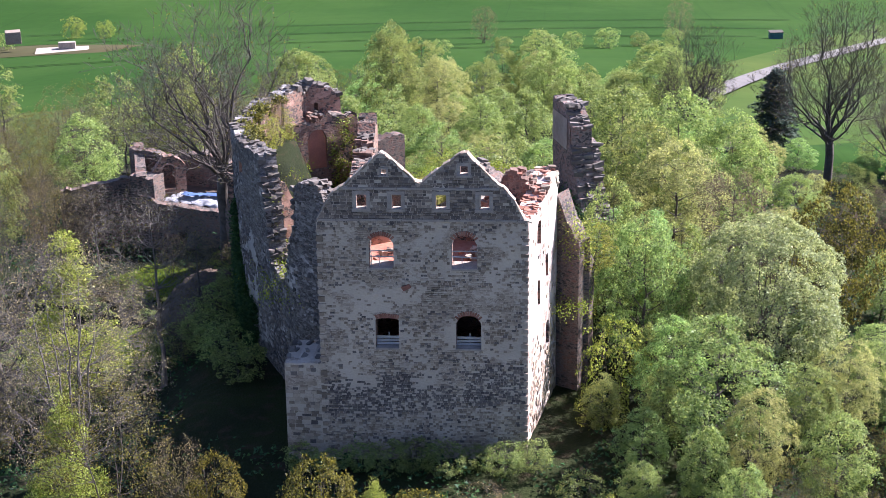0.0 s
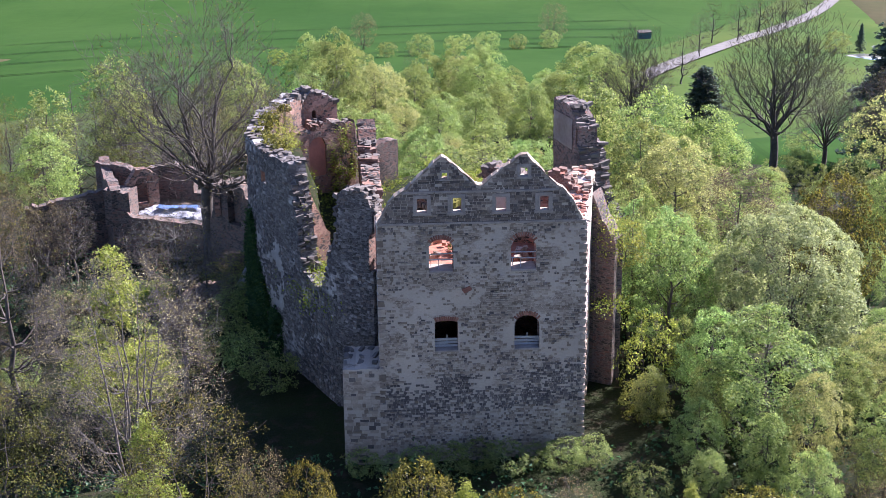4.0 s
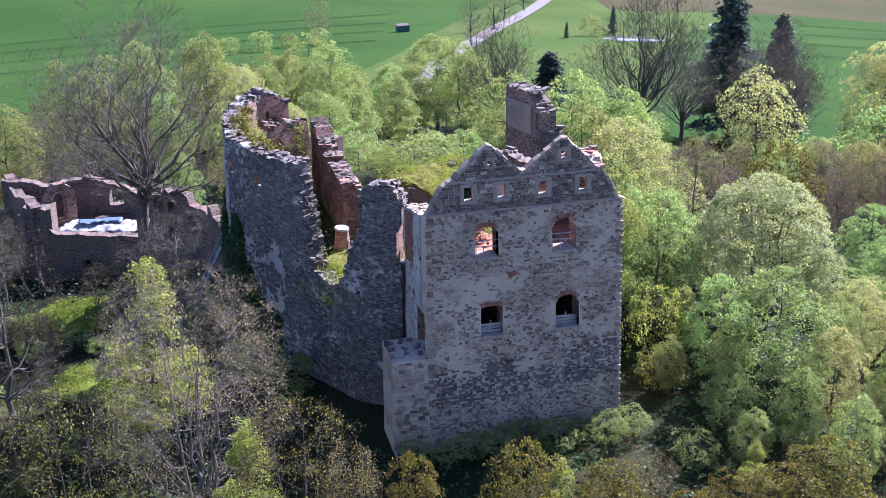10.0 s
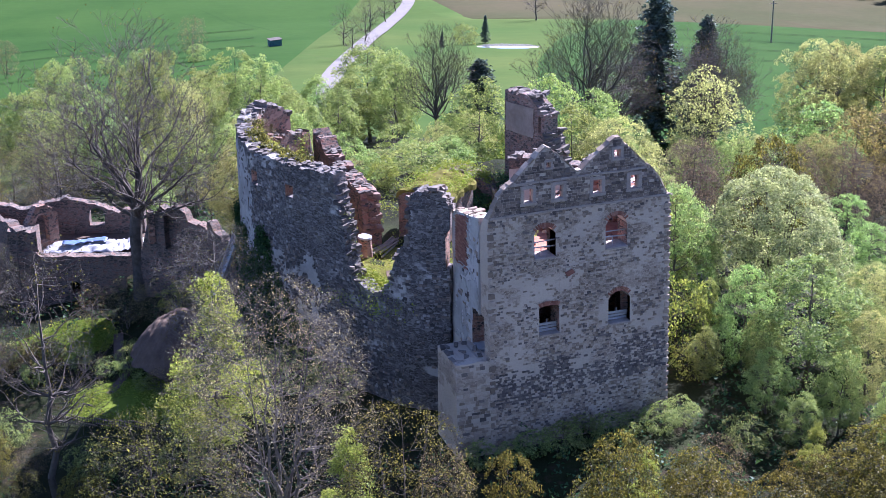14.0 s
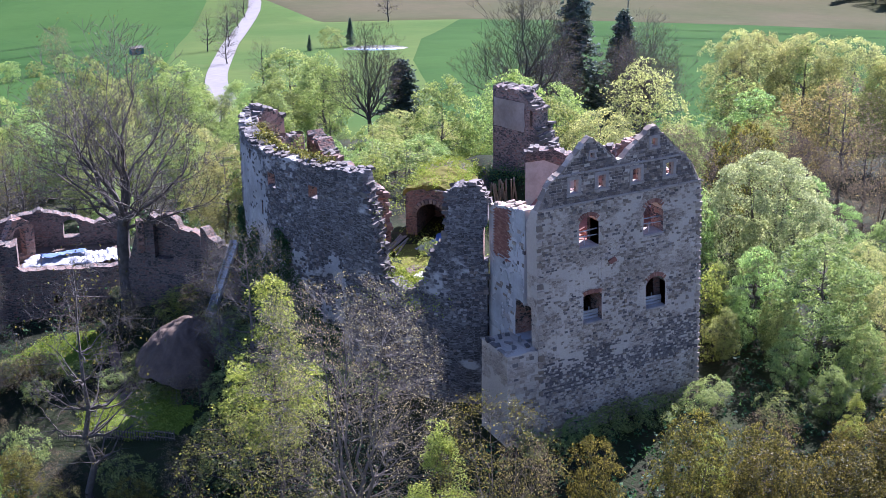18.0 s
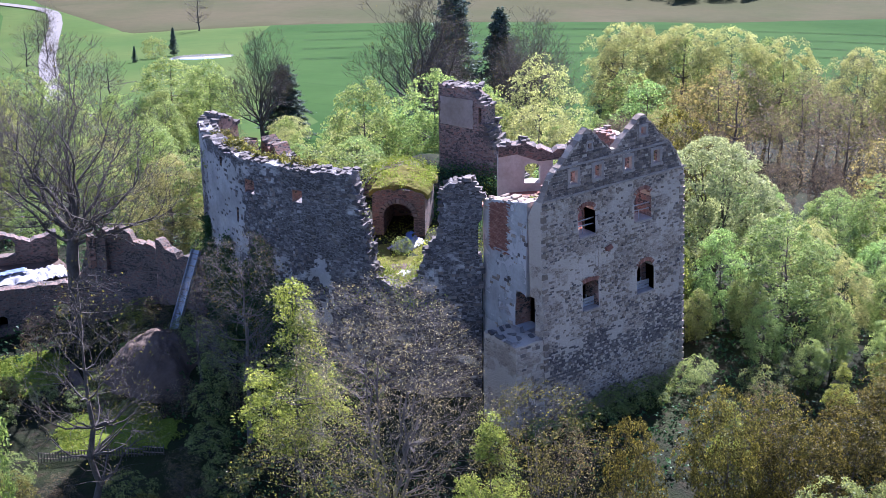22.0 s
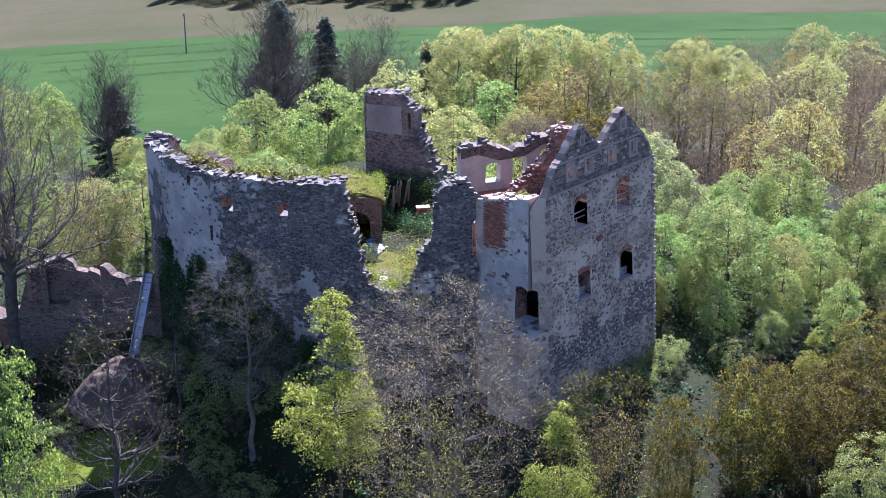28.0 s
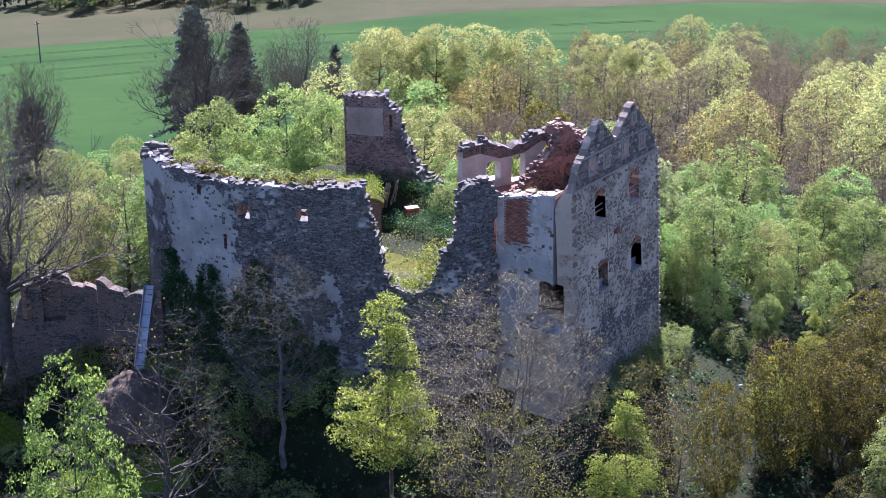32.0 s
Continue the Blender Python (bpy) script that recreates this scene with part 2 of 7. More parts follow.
L_GOLD = leaf_mat("leaf_golden_olive", [(0.0, (0.045, 0.046, 0.012)), (0.5, (0.09, 0.09, 0.02)), (1.0, (0.29, 0.27, 0.055))], 0.4)
L_PALE = leaf_mat("leaf_pale_flowering", [(0.0, (0.17, 0.19, 0.075)), (0.5, (0.32, 0.35, 0.14)), (1.0, (0.57, 0.59, 0.25))], 0.5)
# pale leaves, raised further and blued so the colour carries some haze
L_DOME = leaf_mat("leaf_pale_hazed", [(0.0, (0.19, 0.25, 0.125)), (0.5, (0.35, 0.445, 0.22)), (1.0, (0.58, 0.68, 0.37))], 0.5)
L_TWIG = leaf_mat("twig_pinkish_brown", [(0.0, (0.08, 0.064, 0.05)), (0.5, (0.135, 0.108, 0.083)), (1.0, (0.23, 0.186, 0.135))], 0.35)
L_AMBER = leaf_mat("leaf_amber", [(0.0, (0.13, 0.105, 0.04)), (0.5, (0.25, 0.205, 0.08)), (1.0, (0.42, 0.36, 0.15))], 0.45)
L_BUD = leaf_mat("leaf_pale_bud", [(0.0, (0.10, 0.085, 0.05)), (0.5, (0.24, 0.205, 0.11)), (1.0, (0.62, 0.56, 0.30))], 0.4)
L_MID = leaf_mat("leaf_mid_green", [(0.0, (0.06, 0.095, 0.025)), (0.5, (0.13, 0.19, 0.045)), (1.0, (0.28, 0.36, 0.09))], 0.5)
L_BROWN = leaf_mat("leaf_copper_bud", [(0.0, (0.07, 0.055, 0.034)), (0.5, (0.15, 0.122, 0.066)), (1.0, (0.46, 0.39, 0.2))], 0.4)
# dark needles, lightened and blued in colour to imitate distance haze
L_DARK = leaf_mat("needle_green_hazed", [(0.0, (0.045, 0.066, 0.056)), (0.6, (0.085, 0.125, 0.1)), (1.0, (0.16, 0.21, 0.15))], 0.25)
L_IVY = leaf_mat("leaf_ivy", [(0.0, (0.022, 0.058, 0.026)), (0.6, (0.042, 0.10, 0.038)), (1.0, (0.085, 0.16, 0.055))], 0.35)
L_GRASS = leaf_mat("grass_blade", [(0.0, (0.12, 0.19, 0.02)), (0.5, (0.21, 0.30, 0.035)), (1.0, (0.34, 0.40, 0.07))], 0.4)

# ---- ground ----
CX, CY = -2.0, 15.0


def ease(t):
    t = min(1.0, max(0.0, t))
    return t * t * (3 - 2 * t)


def gz(x, y):
    """Height of the natural ground: a knoll under the castle that falls away to the fields."""
    d = math.hypot(x - CX, y - CY)
    if d < 300:
        a = 0.172 * max(0.0, d - 18.0)
    elif d < 600:
        a = 48.5 + 0.10 * (d - 300)
    else:
        a = 78.5 + 0.03 * (d - 600)
    w = min(1.0, d / 60.0)
    a += (3.4 - 2.2 * ease((y - 27) / 11)) * ease((-13.2 - x) / 6.5) * ease((y + 2) / 8) * ease((62 - y) / 16) * ease((x + 52) / 16)
    w *= min(1.0, max(0.0, 1 - (d - 75) / 55))
    return 0.9 - a + w * (0.7 * fbm(x * 0.03, y * 0.03) + 0.15 * fbm(x * 0.25, y * 0.25, 3.0))


def grass_ground():
    m, nt, b = nodes_of("rough_grass_ground")
    v = world_coord(nt)
    n1, n2, n3 = noise_of(nt, v, 0.12, 5.0), noise_of(nt, v, 1.1, 5.0), noise_of(nt, v, 7.0, 3.0)
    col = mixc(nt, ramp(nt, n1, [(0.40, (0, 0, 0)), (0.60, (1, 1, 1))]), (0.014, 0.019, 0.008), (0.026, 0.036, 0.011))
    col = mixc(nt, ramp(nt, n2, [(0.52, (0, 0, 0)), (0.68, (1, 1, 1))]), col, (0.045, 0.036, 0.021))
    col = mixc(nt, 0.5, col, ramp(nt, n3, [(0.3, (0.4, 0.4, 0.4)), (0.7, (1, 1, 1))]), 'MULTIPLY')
    nt.links.new(col, b.inputs["Base Color"])
    bump(nt, b, n3, 0.7, 0.15)
    b.inputs["Specular IOR Level"].default_value = 0.1
    return m


def field_mat(name, c1, c2, c3, row=(0.0, 0.0), rows=0.0):
    m, nt, b = nodes_of(name)
    v = world_coord(nt)
    n1, n2 = noise_of(nt, v, 0.018, 4.0), noise_of(nt, v, 0.35, 5.0, 0.7)
    col = mixc(nt, ramp(nt, n1, [(0.38, (0, 0, 0)), (0.62, (1, 1, 1))]), c1, c2)
    col = mixc(nt, 0.4, col, ramp(nt, n2, [(0.3, (0.62, 0.62, 0.6)), (0.7, (1, 1, 1))]), 'MULTIPLY')
    if rows:
        mp = nt.nodes.new("ShaderNodeMapping")
        mp.inputs["Rotation"].default_value = (0, 0, row[0])
        mp.inputs["Scale"].default_value = (1, 0.006, 0.0)
        nt.links.new(v, mp.inputs[0])
        n3 = noise_of(nt, mp.outputs[0], rows, 3.0, 0.7)
        col = mixc(nt, ramp(nt, n3, [(0.62, (0, 0, 0)), (0.70, (0.4, 0.4, 0.4))]), col, c3)
    nt.links.new(col, b.inputs["Base Color"])
    b.inputs["Roughness"].default_value = 1.0
    b.inputs["Specular IOR Level"].default_value = 0.05
    return m


M_GROUND = grass_ground()
M_CROP = field_mat("young_crop", (0.019, 0.055, 0.008), (0.030, 0.071, 0.012), (0.010, 0.030, 0.006), (0.35, 0), 0.5)
M_STUBBLE = field_mat("dry_meadow", (0.070, 0.064, 0.032), (0.050, 0.056, 0.022), (0.055, 0.042, 0.024), (-0.6, 0), 0.35)
M_MEADOW = field_mat("pale_meadow", (0.042, 0.082, 0.016), (0.066, 0.098, 0.022), (0.06, 0.075, 0.022), (0.9, 0), 0.5)
M_ROAD = plain("pale_gravel_road", (0.155, 0.145, 0.137), (0.115, 0.107, 0.10), 0.6)
M_TRACK = field_mat("track_soil", (0.008, 0.022, 0.006), (0.014, 0.03, 0.008), (0.01, 0.02, 0.006))
M_ROUGH = field_mat("rough_meadow", (0.040, 0.065, 0.018), (0.065, 0.085, 0.024), (0.05, 0.045, 0.02))
M_LAWN = field_mat("mown_lawn", (0.085, 0.135, 0.016), (0.15, 0.19, 0.026), (0.1, 0.1, 0.03))
M_TURF = field_mat("yard_turf", (0.105, 0.115, 0.024), (0.17, 0.145, 0.045), (0.085, 0.068, 0.03))
# pale, metallic base colour stands in for bright sky mirrored in the pond
M_WATER = plain("pond_sky_sheen", (0.62, 0.65, 0.68), (0.52, 0.56, 0.60), 0.3, 0.12, 0.02, 0.7)

radii = [0, 3, 6, 9, 12, 15, 18, 21, 24, 27, 30, 34, 38, 42, 46, 50, 55, 60, 66, 72, 80, 90, 100, 112, 125, 140, 160, 180, 205, 235, 270, 310, 360, 430, 520, 650, 850, 1200, 1800, 3000]
NA = 120
gv = [(CX, CY, gz(CX, CY))]
for r_ in radii[1:]:
    for k in range(NA):
        a_ = 2 * math.pi * k / NA
        x_, y_ = CX + r_ * math.cos(a_), CY + r_ * math.sin(a_)
        gv.append((x_, y_, gz(x_, y_)))
gf = [(0, 1 + k, 1 + (k + 1) % NA) for k in range(NA)]
for i in range(len(radii) - 2):
    o0, o1 = 1 + i * NA, 1 + (i + 1) * NA
    gf += [(o0 + k, o1 + k, o1 + (k + 1) % NA, o0 + (k + 1) % NA) for k in range(NA)]
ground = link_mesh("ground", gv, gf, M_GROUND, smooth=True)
tagged(ground, "rough grassy ground falling away round the castle knoll", "ground", kind="structure")


def ground_at(x, y):
    """Height of the ground sheet itself, between the points of its mesh."""
    d, a = math.hypot(x - CX, y - CY), math.atan2(y - CY, x - CX) % (2 * math.pi)
    i = 0
    while i < len(radii) - 2 and radii[i + 1] < d:
        i += 1
    f = min(1.0, (d - radii[i]) / (radii[i + 1] - radii[i]))
    k = int(a / (2 * math.pi) * NA) % NA
    g = a / (2 * math.pi) * NA - k

    def h(ring, kk):
        return gv[0][2] if ring == 0 else gv[1 + (ring - 1) * NA + kk % NA][2]
    return (h(i, k) * (1 - g) + h(i, k + 1) * g) * (1 - f) + (h(i + 1, k) * (1 - g) + h(i + 1, k + 1) * g) * f


def sheet(name, outline, material, lift, label, category, step=12.0):
    """A sheet on the ground inside an outline, cut into a grid so that it follows the slope."""
    bm = bmesh.new()
    bm.faces.new([bm.verts.new((x, y, 0)) for x, y in outline])
    xs, ys = [p[0] for p in outline], [p[1] for p in outline]
    for axis, lo, hi in ((0, min(xs), max(xs)), (1, min(ys), max(ys))):
        n = max(1, int((hi - lo) / step))
        for i in range(1, n):
            co = [0, 0, 0]
            co[axis] = lo + (hi - lo) * i / n
            no = [0, 0, 0]
            no[axis] = 1
            bmesh.ops.bisect_plane(bm, geom=bm.verts[:] + bm.edges[:] + bm.faces[:], plane_co=co, plane_no=no)
    for v in bm.verts:
        v.co.z = ground_at(v.co.x, v.co.y) + lift
    if lift > 0.2:                                  # the edge slopes down to the ground
        rim = [e for e in bm.edges if e.is_boundary]
        ext = bmesh.ops.extrude_edge_only(bm, edges=rim)["geom"]
        down = {}
        for f in (g for g in ext if isinstance(g, bmesh.types.BMFace)):
            for e in f.edges:
                near = [g for g in e.link_faces if g is not f]
                if near and all(v in f.verts for v in e.verts) and near[0] not in ext:
                    mid = (e.verts[0].co + e.verts[1].co) / 2
                    side = Vector((e.verts[1].co.y - e.verts[0].co.y, e.verts[0].co.x - e.verts[1].co.x, 0))
                    if side.length < 1e-6:
                        continue
                    side.normalize()
                    if side.dot(near[0].calc_center_median() - mid) > 0:
                        side = -side
                    for v in f.verts:
                        if v not in e.verts:
                            down.setdefault(v, []).append(side)
        for v, sides_ in down.items():
            off = sum(sides_, Vector()) / len(sides_)
            v.co += off * 1.8
            v.co.z = ground_at(v.co.x, v.co.y) - 0.04
    bmesh.ops.recalc_face_normals(bm, faces=bm.faces[:])
    ob = part(name, bm, material, smooth=True)
    if ob.data.polygons[0].normal.z < 0:
        ob.data.flip_normals()
    return tagged(ob, label, category, kind="structure")


def ribbon(name, pts, width, material, lift, label, category):
    """A strip along a line of points on the ground."""
    vs, fs = [], []
    P = [Vector((x, y, 0)) for x, y in pts]
    fine = []
    for i in range(len(P) - 1):
        n = max(1, int((P[i + 1] - P[i]).length / 8))
        p0, p3 = P[max(0, i - 1)], P[min(len(P) - 1, i + 2)]
        for k in range(n):
            t = k / n
            fine.append(0.5 * ((2 * P[i]) + (P[i + 1] - p0) * t + (2 * p0 - 5 * P[i] + 4 * P[i + 1] - p3) * t * t + (3 * P[i] - p0 - 3 * P[i + 1] + p3) * t ** 3))
    fine.append(P[-1])
    for i, p in enumerate(fine):
        d = (fine[min(i + 1, len(fine) - 1)] - fine[max(i - 1, 0)]).normalized()
        side = Vector((-d.y, d.x, 0))
        for k in (-0.5, 0, 0.5):
            q = p + side * (width * k * (1 + 0.05 * fbm(p.x * 0.02, p.y * 0.02, k)))
            vs.append((q.x, q.y, ground_at(q.x, q.y) + lift))
    for i in range(len(fine) - 1):
        for k in (0, 1):
            fs.append((3 * i + k + 1, 3 * i + k, 3 * i + k + 3, 3 * i + k + 4))
    return tagged(link_mesh(name, vs, fs, material, smooth=True), label, category, kind="structure")

sheet("field", [(-400, 40), (-150, 40), (-60, 66), (-20, 86), (24, 98), (44, 92), (64, 104), (40, 140), (36, 180), (-10, 146), (-60, 134), (-150, 116), (-400, 90)], M_ROUGH, 0.22, "rough olive-green grassland at the edge of the woods", "grassland")
sheet("field", [(-700, 60), (-150, 110), (-60, 128), (-10, 140), (20, 150), (33, 178), (66, 260), (110, 360), (160, 520), (-200, 900), (-800, 700)], M_CROP, 0.30, "wide field of young green crop with tractor lines", "field")
sheet("field", [(14, 128), (18, 96), (30, 84), (46, 96), (70, 150), (84, 180), (112, 230), (150, 283), (116, 296), (125, 360), (150, 500), (160, 520), (110, 360), (66, 260), (33, 178), (20, 150)], M_MEADOW, 0.36, "pale green meadow beside the road", "meadow")
sheet("field", [(24, 80), (43, 98), (67, 150), (81, 180), (109, 230), (148, 283), (190, 250), (241, 217), (282, 203), (353, 152), (400, 90), (420, -60), (240, -20), (210, 60), (150, 72), (100, 66), (60, 70)], M_CROP, 0.42, "field of young green crop beyond the woods", "field")
sheet("field", [(116, 294), (147, 282), (189, 249), (240, 216), (281, 202), (352, 151), (399, 89), (700, 200), (500, 500), (200, 560), (130, 380)], M_STUBBLE, 0.48, "dry brownish meadow with darker strips", "field")
LAWN_A = [(-25.8, 22.2), (-24, 25.6), (-21, 25.6), (-19.3, 23), (-18.8, 18.4), (-21, 16.9), (-24, 19.5)]
LAWN_B = [(-28, 34), (-23, 35.5), (-20, 33.5), (-20.4, 31), (-24, 30.6), (-26.5, 32)]


def frayed(ring, seed):
    """The outline with an uneven edge."""
    out = []
    for (x0, y0), (x1, y1) in zip(ring, ring[1:] + ring[:1]):
        n = max(2, int(math.hypot(x1 - x0, y1 - y0) / 0.45))
        for k in range(n):
            x, y = x0 + (x1 - x0) * k / n, y0 + (y1 - y0) * k / n
            out.append((x + 0.75 * fbm(x * 0.8, y * 0.8, seed), y + 0.75 * fbm(x * 0.8, y * 0.8, seed + 9)))
    return out


def inside(x, y, ring):
    """Whether a point lies inside an outline."""
    odd = False
    for (x0, y0), (x1, y1) in zip(ring, ring[1:] + ring[:1]):
        if (y0 > y) != (y1 > y) and x < (x1 - x0) * (y - y0) / (y1 - y0) + x0:
            odd = not odd
    return odd


sheet("lawn", frayed(LAWN_A, 2.0), M_LAWN, 0.05, "sunny patch of short bright grass", "lawn", step=1.5)
sheet("lawn", frayed(LAWN_B, 5.0), M_LAWN, 0.05, "sunny patch of short bright grass before the outbuilding", "lawn", step=1.5)
ribbon("path", [(-20.2, 32), (-20.8, 29), (-20.6, 26.5), (-22.5, 23.5)], 0.7, M_EARTH, 0.09, "trodden earth path across the grass", "path")
ribbon("road", [(20, 112), (26, 128), (33, 150), (43, 177), (62, 222), (75, 252), (98, 302), (115, 338), (123, 366), (116, 420)], 3.5, M_ROAD, 0.62, "pale gravel road winding through the fields", "road")
for k, d_ in enumerate((22, 24.5, 46, 48.5, 70, 72.5, 94, 96.5)):
    ribbon("tractor_track", [(150 - d_ * 0.62 + 4, 276 - d_ * 0.95), (220 - d_ * 0.5, 228 - d_ * 0.85), (310 - d_ * 0.45, 165 - d_ * 0.8)], 0.45, M_TRACK, 0.47, "dark tractor track through the young crop", "track")
for k, d_ in enumerate((0, 2.5, 26, 28.5, 52, 54.5, 80, 82.5)):
    ribbon("tractor_track", [(-190 - d_ * 0.1, 205 + d_), (-90, 196 + d_ * 0.95), (-20, 200 + d_ * 0.9), (40 + d_ * 0.25, 218 + d_ * 0.95)], 0.45, M_TRACK, 0.35, "dark tractor track through the young crop", "track")
pond_pts = [(89 + 5.5 * math.cos(a / 14 * 6.283) * (1 + 0.15 * math.sin(a * 2.1)), 212 + 6.5 * math.sin(a / 14 * 6.283)) for a in range(14)]
sheet("pond", pond_pts, M_WATER, 0.44, "small bright pond in the meadow", "pond", step=30)



# ---- masonry walls ----
def line_path(pts):
    """Length, and a way from a distance along the line to its place and its outward side."""
    P = [Vector((x, y, 0)) for x, y in pts]
    L = [0.0]
    for a, b in zip(P, P[1:]):
        L.append(L[-1] + (b - a).length)

    def at(s):
        i = 0
        while i < len(P) - 2 and L[i + 1] < s:
            i += 1
        d = (P[i + 1] - P[i]).normalized()
        p = P[i] + d * (s - L[i])
        n = Vector((d.y, -d.x, 0))
        for j in (i, i + 1):                     # soften the corner where the line bends
            if 0 < j < len(P) - 1:
                d0, d1 = (P[j] - P[j - 1]).normalized(), (P[j + 1] - P[j]).normalized()
                if d0.dot(d1) > 0.5:
                    w = max(0.0, 1 - abs(s - L[j]) / 1.2) * 0.5
                    o = d1 if j == i + 1 else d0
                    n = (n * (1 - w) + Vector((o.y, -o.x, 0)) * w).normalized()
        return p, n
    return L[-1], at


def curve(points):
    """A line through (s, z) points."""
    def f(s):
        if s <= points[0][0]:
            return points[0][1]
        for (a, u), (b, v) in zip(points, points[1:]):
            if s <= b:
                return u + (v - u) * (s - a) / max(1e-6, b - a)
        return points[-1][1]
    return f


def wall(name, pts, base, top, thick, material, openings=(), jag=0.25, step=0.30, lean=0.0, lean_z=14.2, seed=0, parent=None, inside=None, thin=None):
    """A wall of thickness thick to the left of the line; base and top are functions of the distance along it; openings are
    (from, to, sill, head, arch rise). The top is broken stone by stone."""
    total, at = line_path(pts)
    rr = random.Random(seed)
    cuts = {0.0, total}
    n = max(2, int(total / step))
    for i in range(1, n):
        cuts.add(round(total * i / n + (rr.uniform(-0.3, 0.3) * total / n), 3))
    for a, b, *_ in openings:
        cuts = {c for c in cuts if not (a - 0.05 < c < b + 0.05)} | {a, b}
        k = max(2, int((b - a) / 0.18))
        cuts |= {round(a + (b - a) * i / k, 3) for i in range(1, k)}
    cuts = sorted(c for c in cuts if 0 <= c <= total)
    tops = [top(c) for c in cuts]
    if jag:
        for i, c in enumerate(cuts):
            tops[i] += jag * (fbm(c * 1.3, seed * 7.7, 0.5) + 0.5 * rr.uniform(-1, 1))
    vs, fs, inn = [], [], []

    def vert(s, z, inner):
        p, nn = at(s)
        q = p - nn * ((thin(z) if thin else thick) if inner else 0.0)
        w = 0.05 * fbm(q.x * 0.8, q.y * 0.8, z * 0.8)
        q = q + nn * w
        vs.append((q.x, q.y + (lean * (z - lean_z) if not inner or thin else 0.0), z))
        return len(vs) - 1

    def head(o, s):
        a, b, lo, hi, rise = o
        if not rise:
            return hi
        u = (s - (a + b) / 2) / ((b - a) / 2)
        return hi - rise * (1 - math.sqrt(max(0.0, 1 - u * u)))
    for i in range(len(cuts) - 1):
        s0, s1 = cuts[i], cuts[i + 1]
        mid = (s0 + s1) / 2
        here = sorted([o for o in openings if o[0] - 1e-4 <= mid <= o[1] + 1e-4], key=lambda o: o[2])
        n_prev, n_next = (sum(o[0] - 1e-4 <= q <= o[1] + 1e-4 for o in openings) for q in ((cuts[max(0, i - 1)] + s0) / 2, (s1 + cuts[min(len(cuts) - 1, i + 2)]) / 2))
        edges = [(base(s0), base(s1))]
        for o in here:
            edges += [(o[2], o[2]), (head(o, s0), head(o, s1))]
        edges.append((tops[i], tops[i + 1]))
        for k in range(0, len(edges), 2):
            lo, hi = edges[k], edges[k + 1]
            if hi[0] - lo[0] < 0.02 and hi[1] - lo[1] < 0.02:
                continue
            h = max(hi[0] - lo[0], hi[1] - lo[1])
            nz = max(1, int(h / 0.9))
            cols = []
            for inner in (False, True):
                for s, j in ((s0, 0), (s1, 1)):
                    cols.append([vert(s, lo[j] + (max(hi[j], lo[j] + 0.01) - lo[j]) * q / nz, inner) for q in range(nz + 1)])
            f0, f1, b0, b1 = cols
            for q in range(nz):
                fs.append((f0[q], f1[q], f1[q + 1], f0[q + 1]))
                inn.append(len(fs))
                fs.append((b1[q], b0[q], b0[q + 1], b1[q + 1]))
                if i == 0 or n_prev != len(here):
                    if i:
                        inn.append(len(fs))
                    fs.append((b0[q], f0[q], f0[q + 1], b0[q + 1]))
                if i == len(cuts) - 2 or n_next != len(here):
                    if i < len(cuts) - 2:
                        inn.append(len(fs))
                    fs.append((f1[q], b1[q], b1[q + 1], f1[q + 1]))
            fs.append((f0[nz], f1[nz], b1[nz], b0[nz]))
            fs.append((f1[0], f0[0], b0[0], b1[0]))
    ob = link_mesh(name, vs, fs, material, parent)
    bm = bmesh.new()
    bm.from_mesh(ob.data)
    if inside:
        ob.data.materials.append(inside)
        bm.faces.ensure_lookup_table()
        for k in inn:
            bm.faces[k].material_index = 1
    bmesh.ops.remove_doubles(bm, verts=bm.verts[:], dist=0.0005)
    bm.to_mesh(ob.data)
    bm.free()
    return ob



def block(size, jitter=0.0, rr=R):
    """A stone: a box with uneven corners, on its centre."""
    bm = bmesh.new()
    bmesh.ops.create_cube(bm, size=1.0)
    for v in bm.verts:
        v.co = Vector((v.co.x * size[0] * (1 + rr.uniform(-jitter, jitter)), v.co.y * size[1] * (1 + rr.uniform(-jitter, jitter)), v.co.z * size[2] * (1 + rr.uniform(-jitter, jitter))))
    return bm


def mesh_of(name, bm, material):
    me = bpy.data.meshes.new(name)
    bm.to_mesh(me)
    bm.free()
    me.materials.append(material)
    return me


def boxpart(name, size, m, material, parent, label="", jitter=0.0, bevel=0.0):
    bm = block(size, jitter)
    if bevel:
        bmesh.ops.bevel(bm, geom=bm.edges[:], offset=bevel, segments=1, affect='EDGES')
    bm.transform(m)
    return part(name, bm, material, parent, label)


CAPS = {}


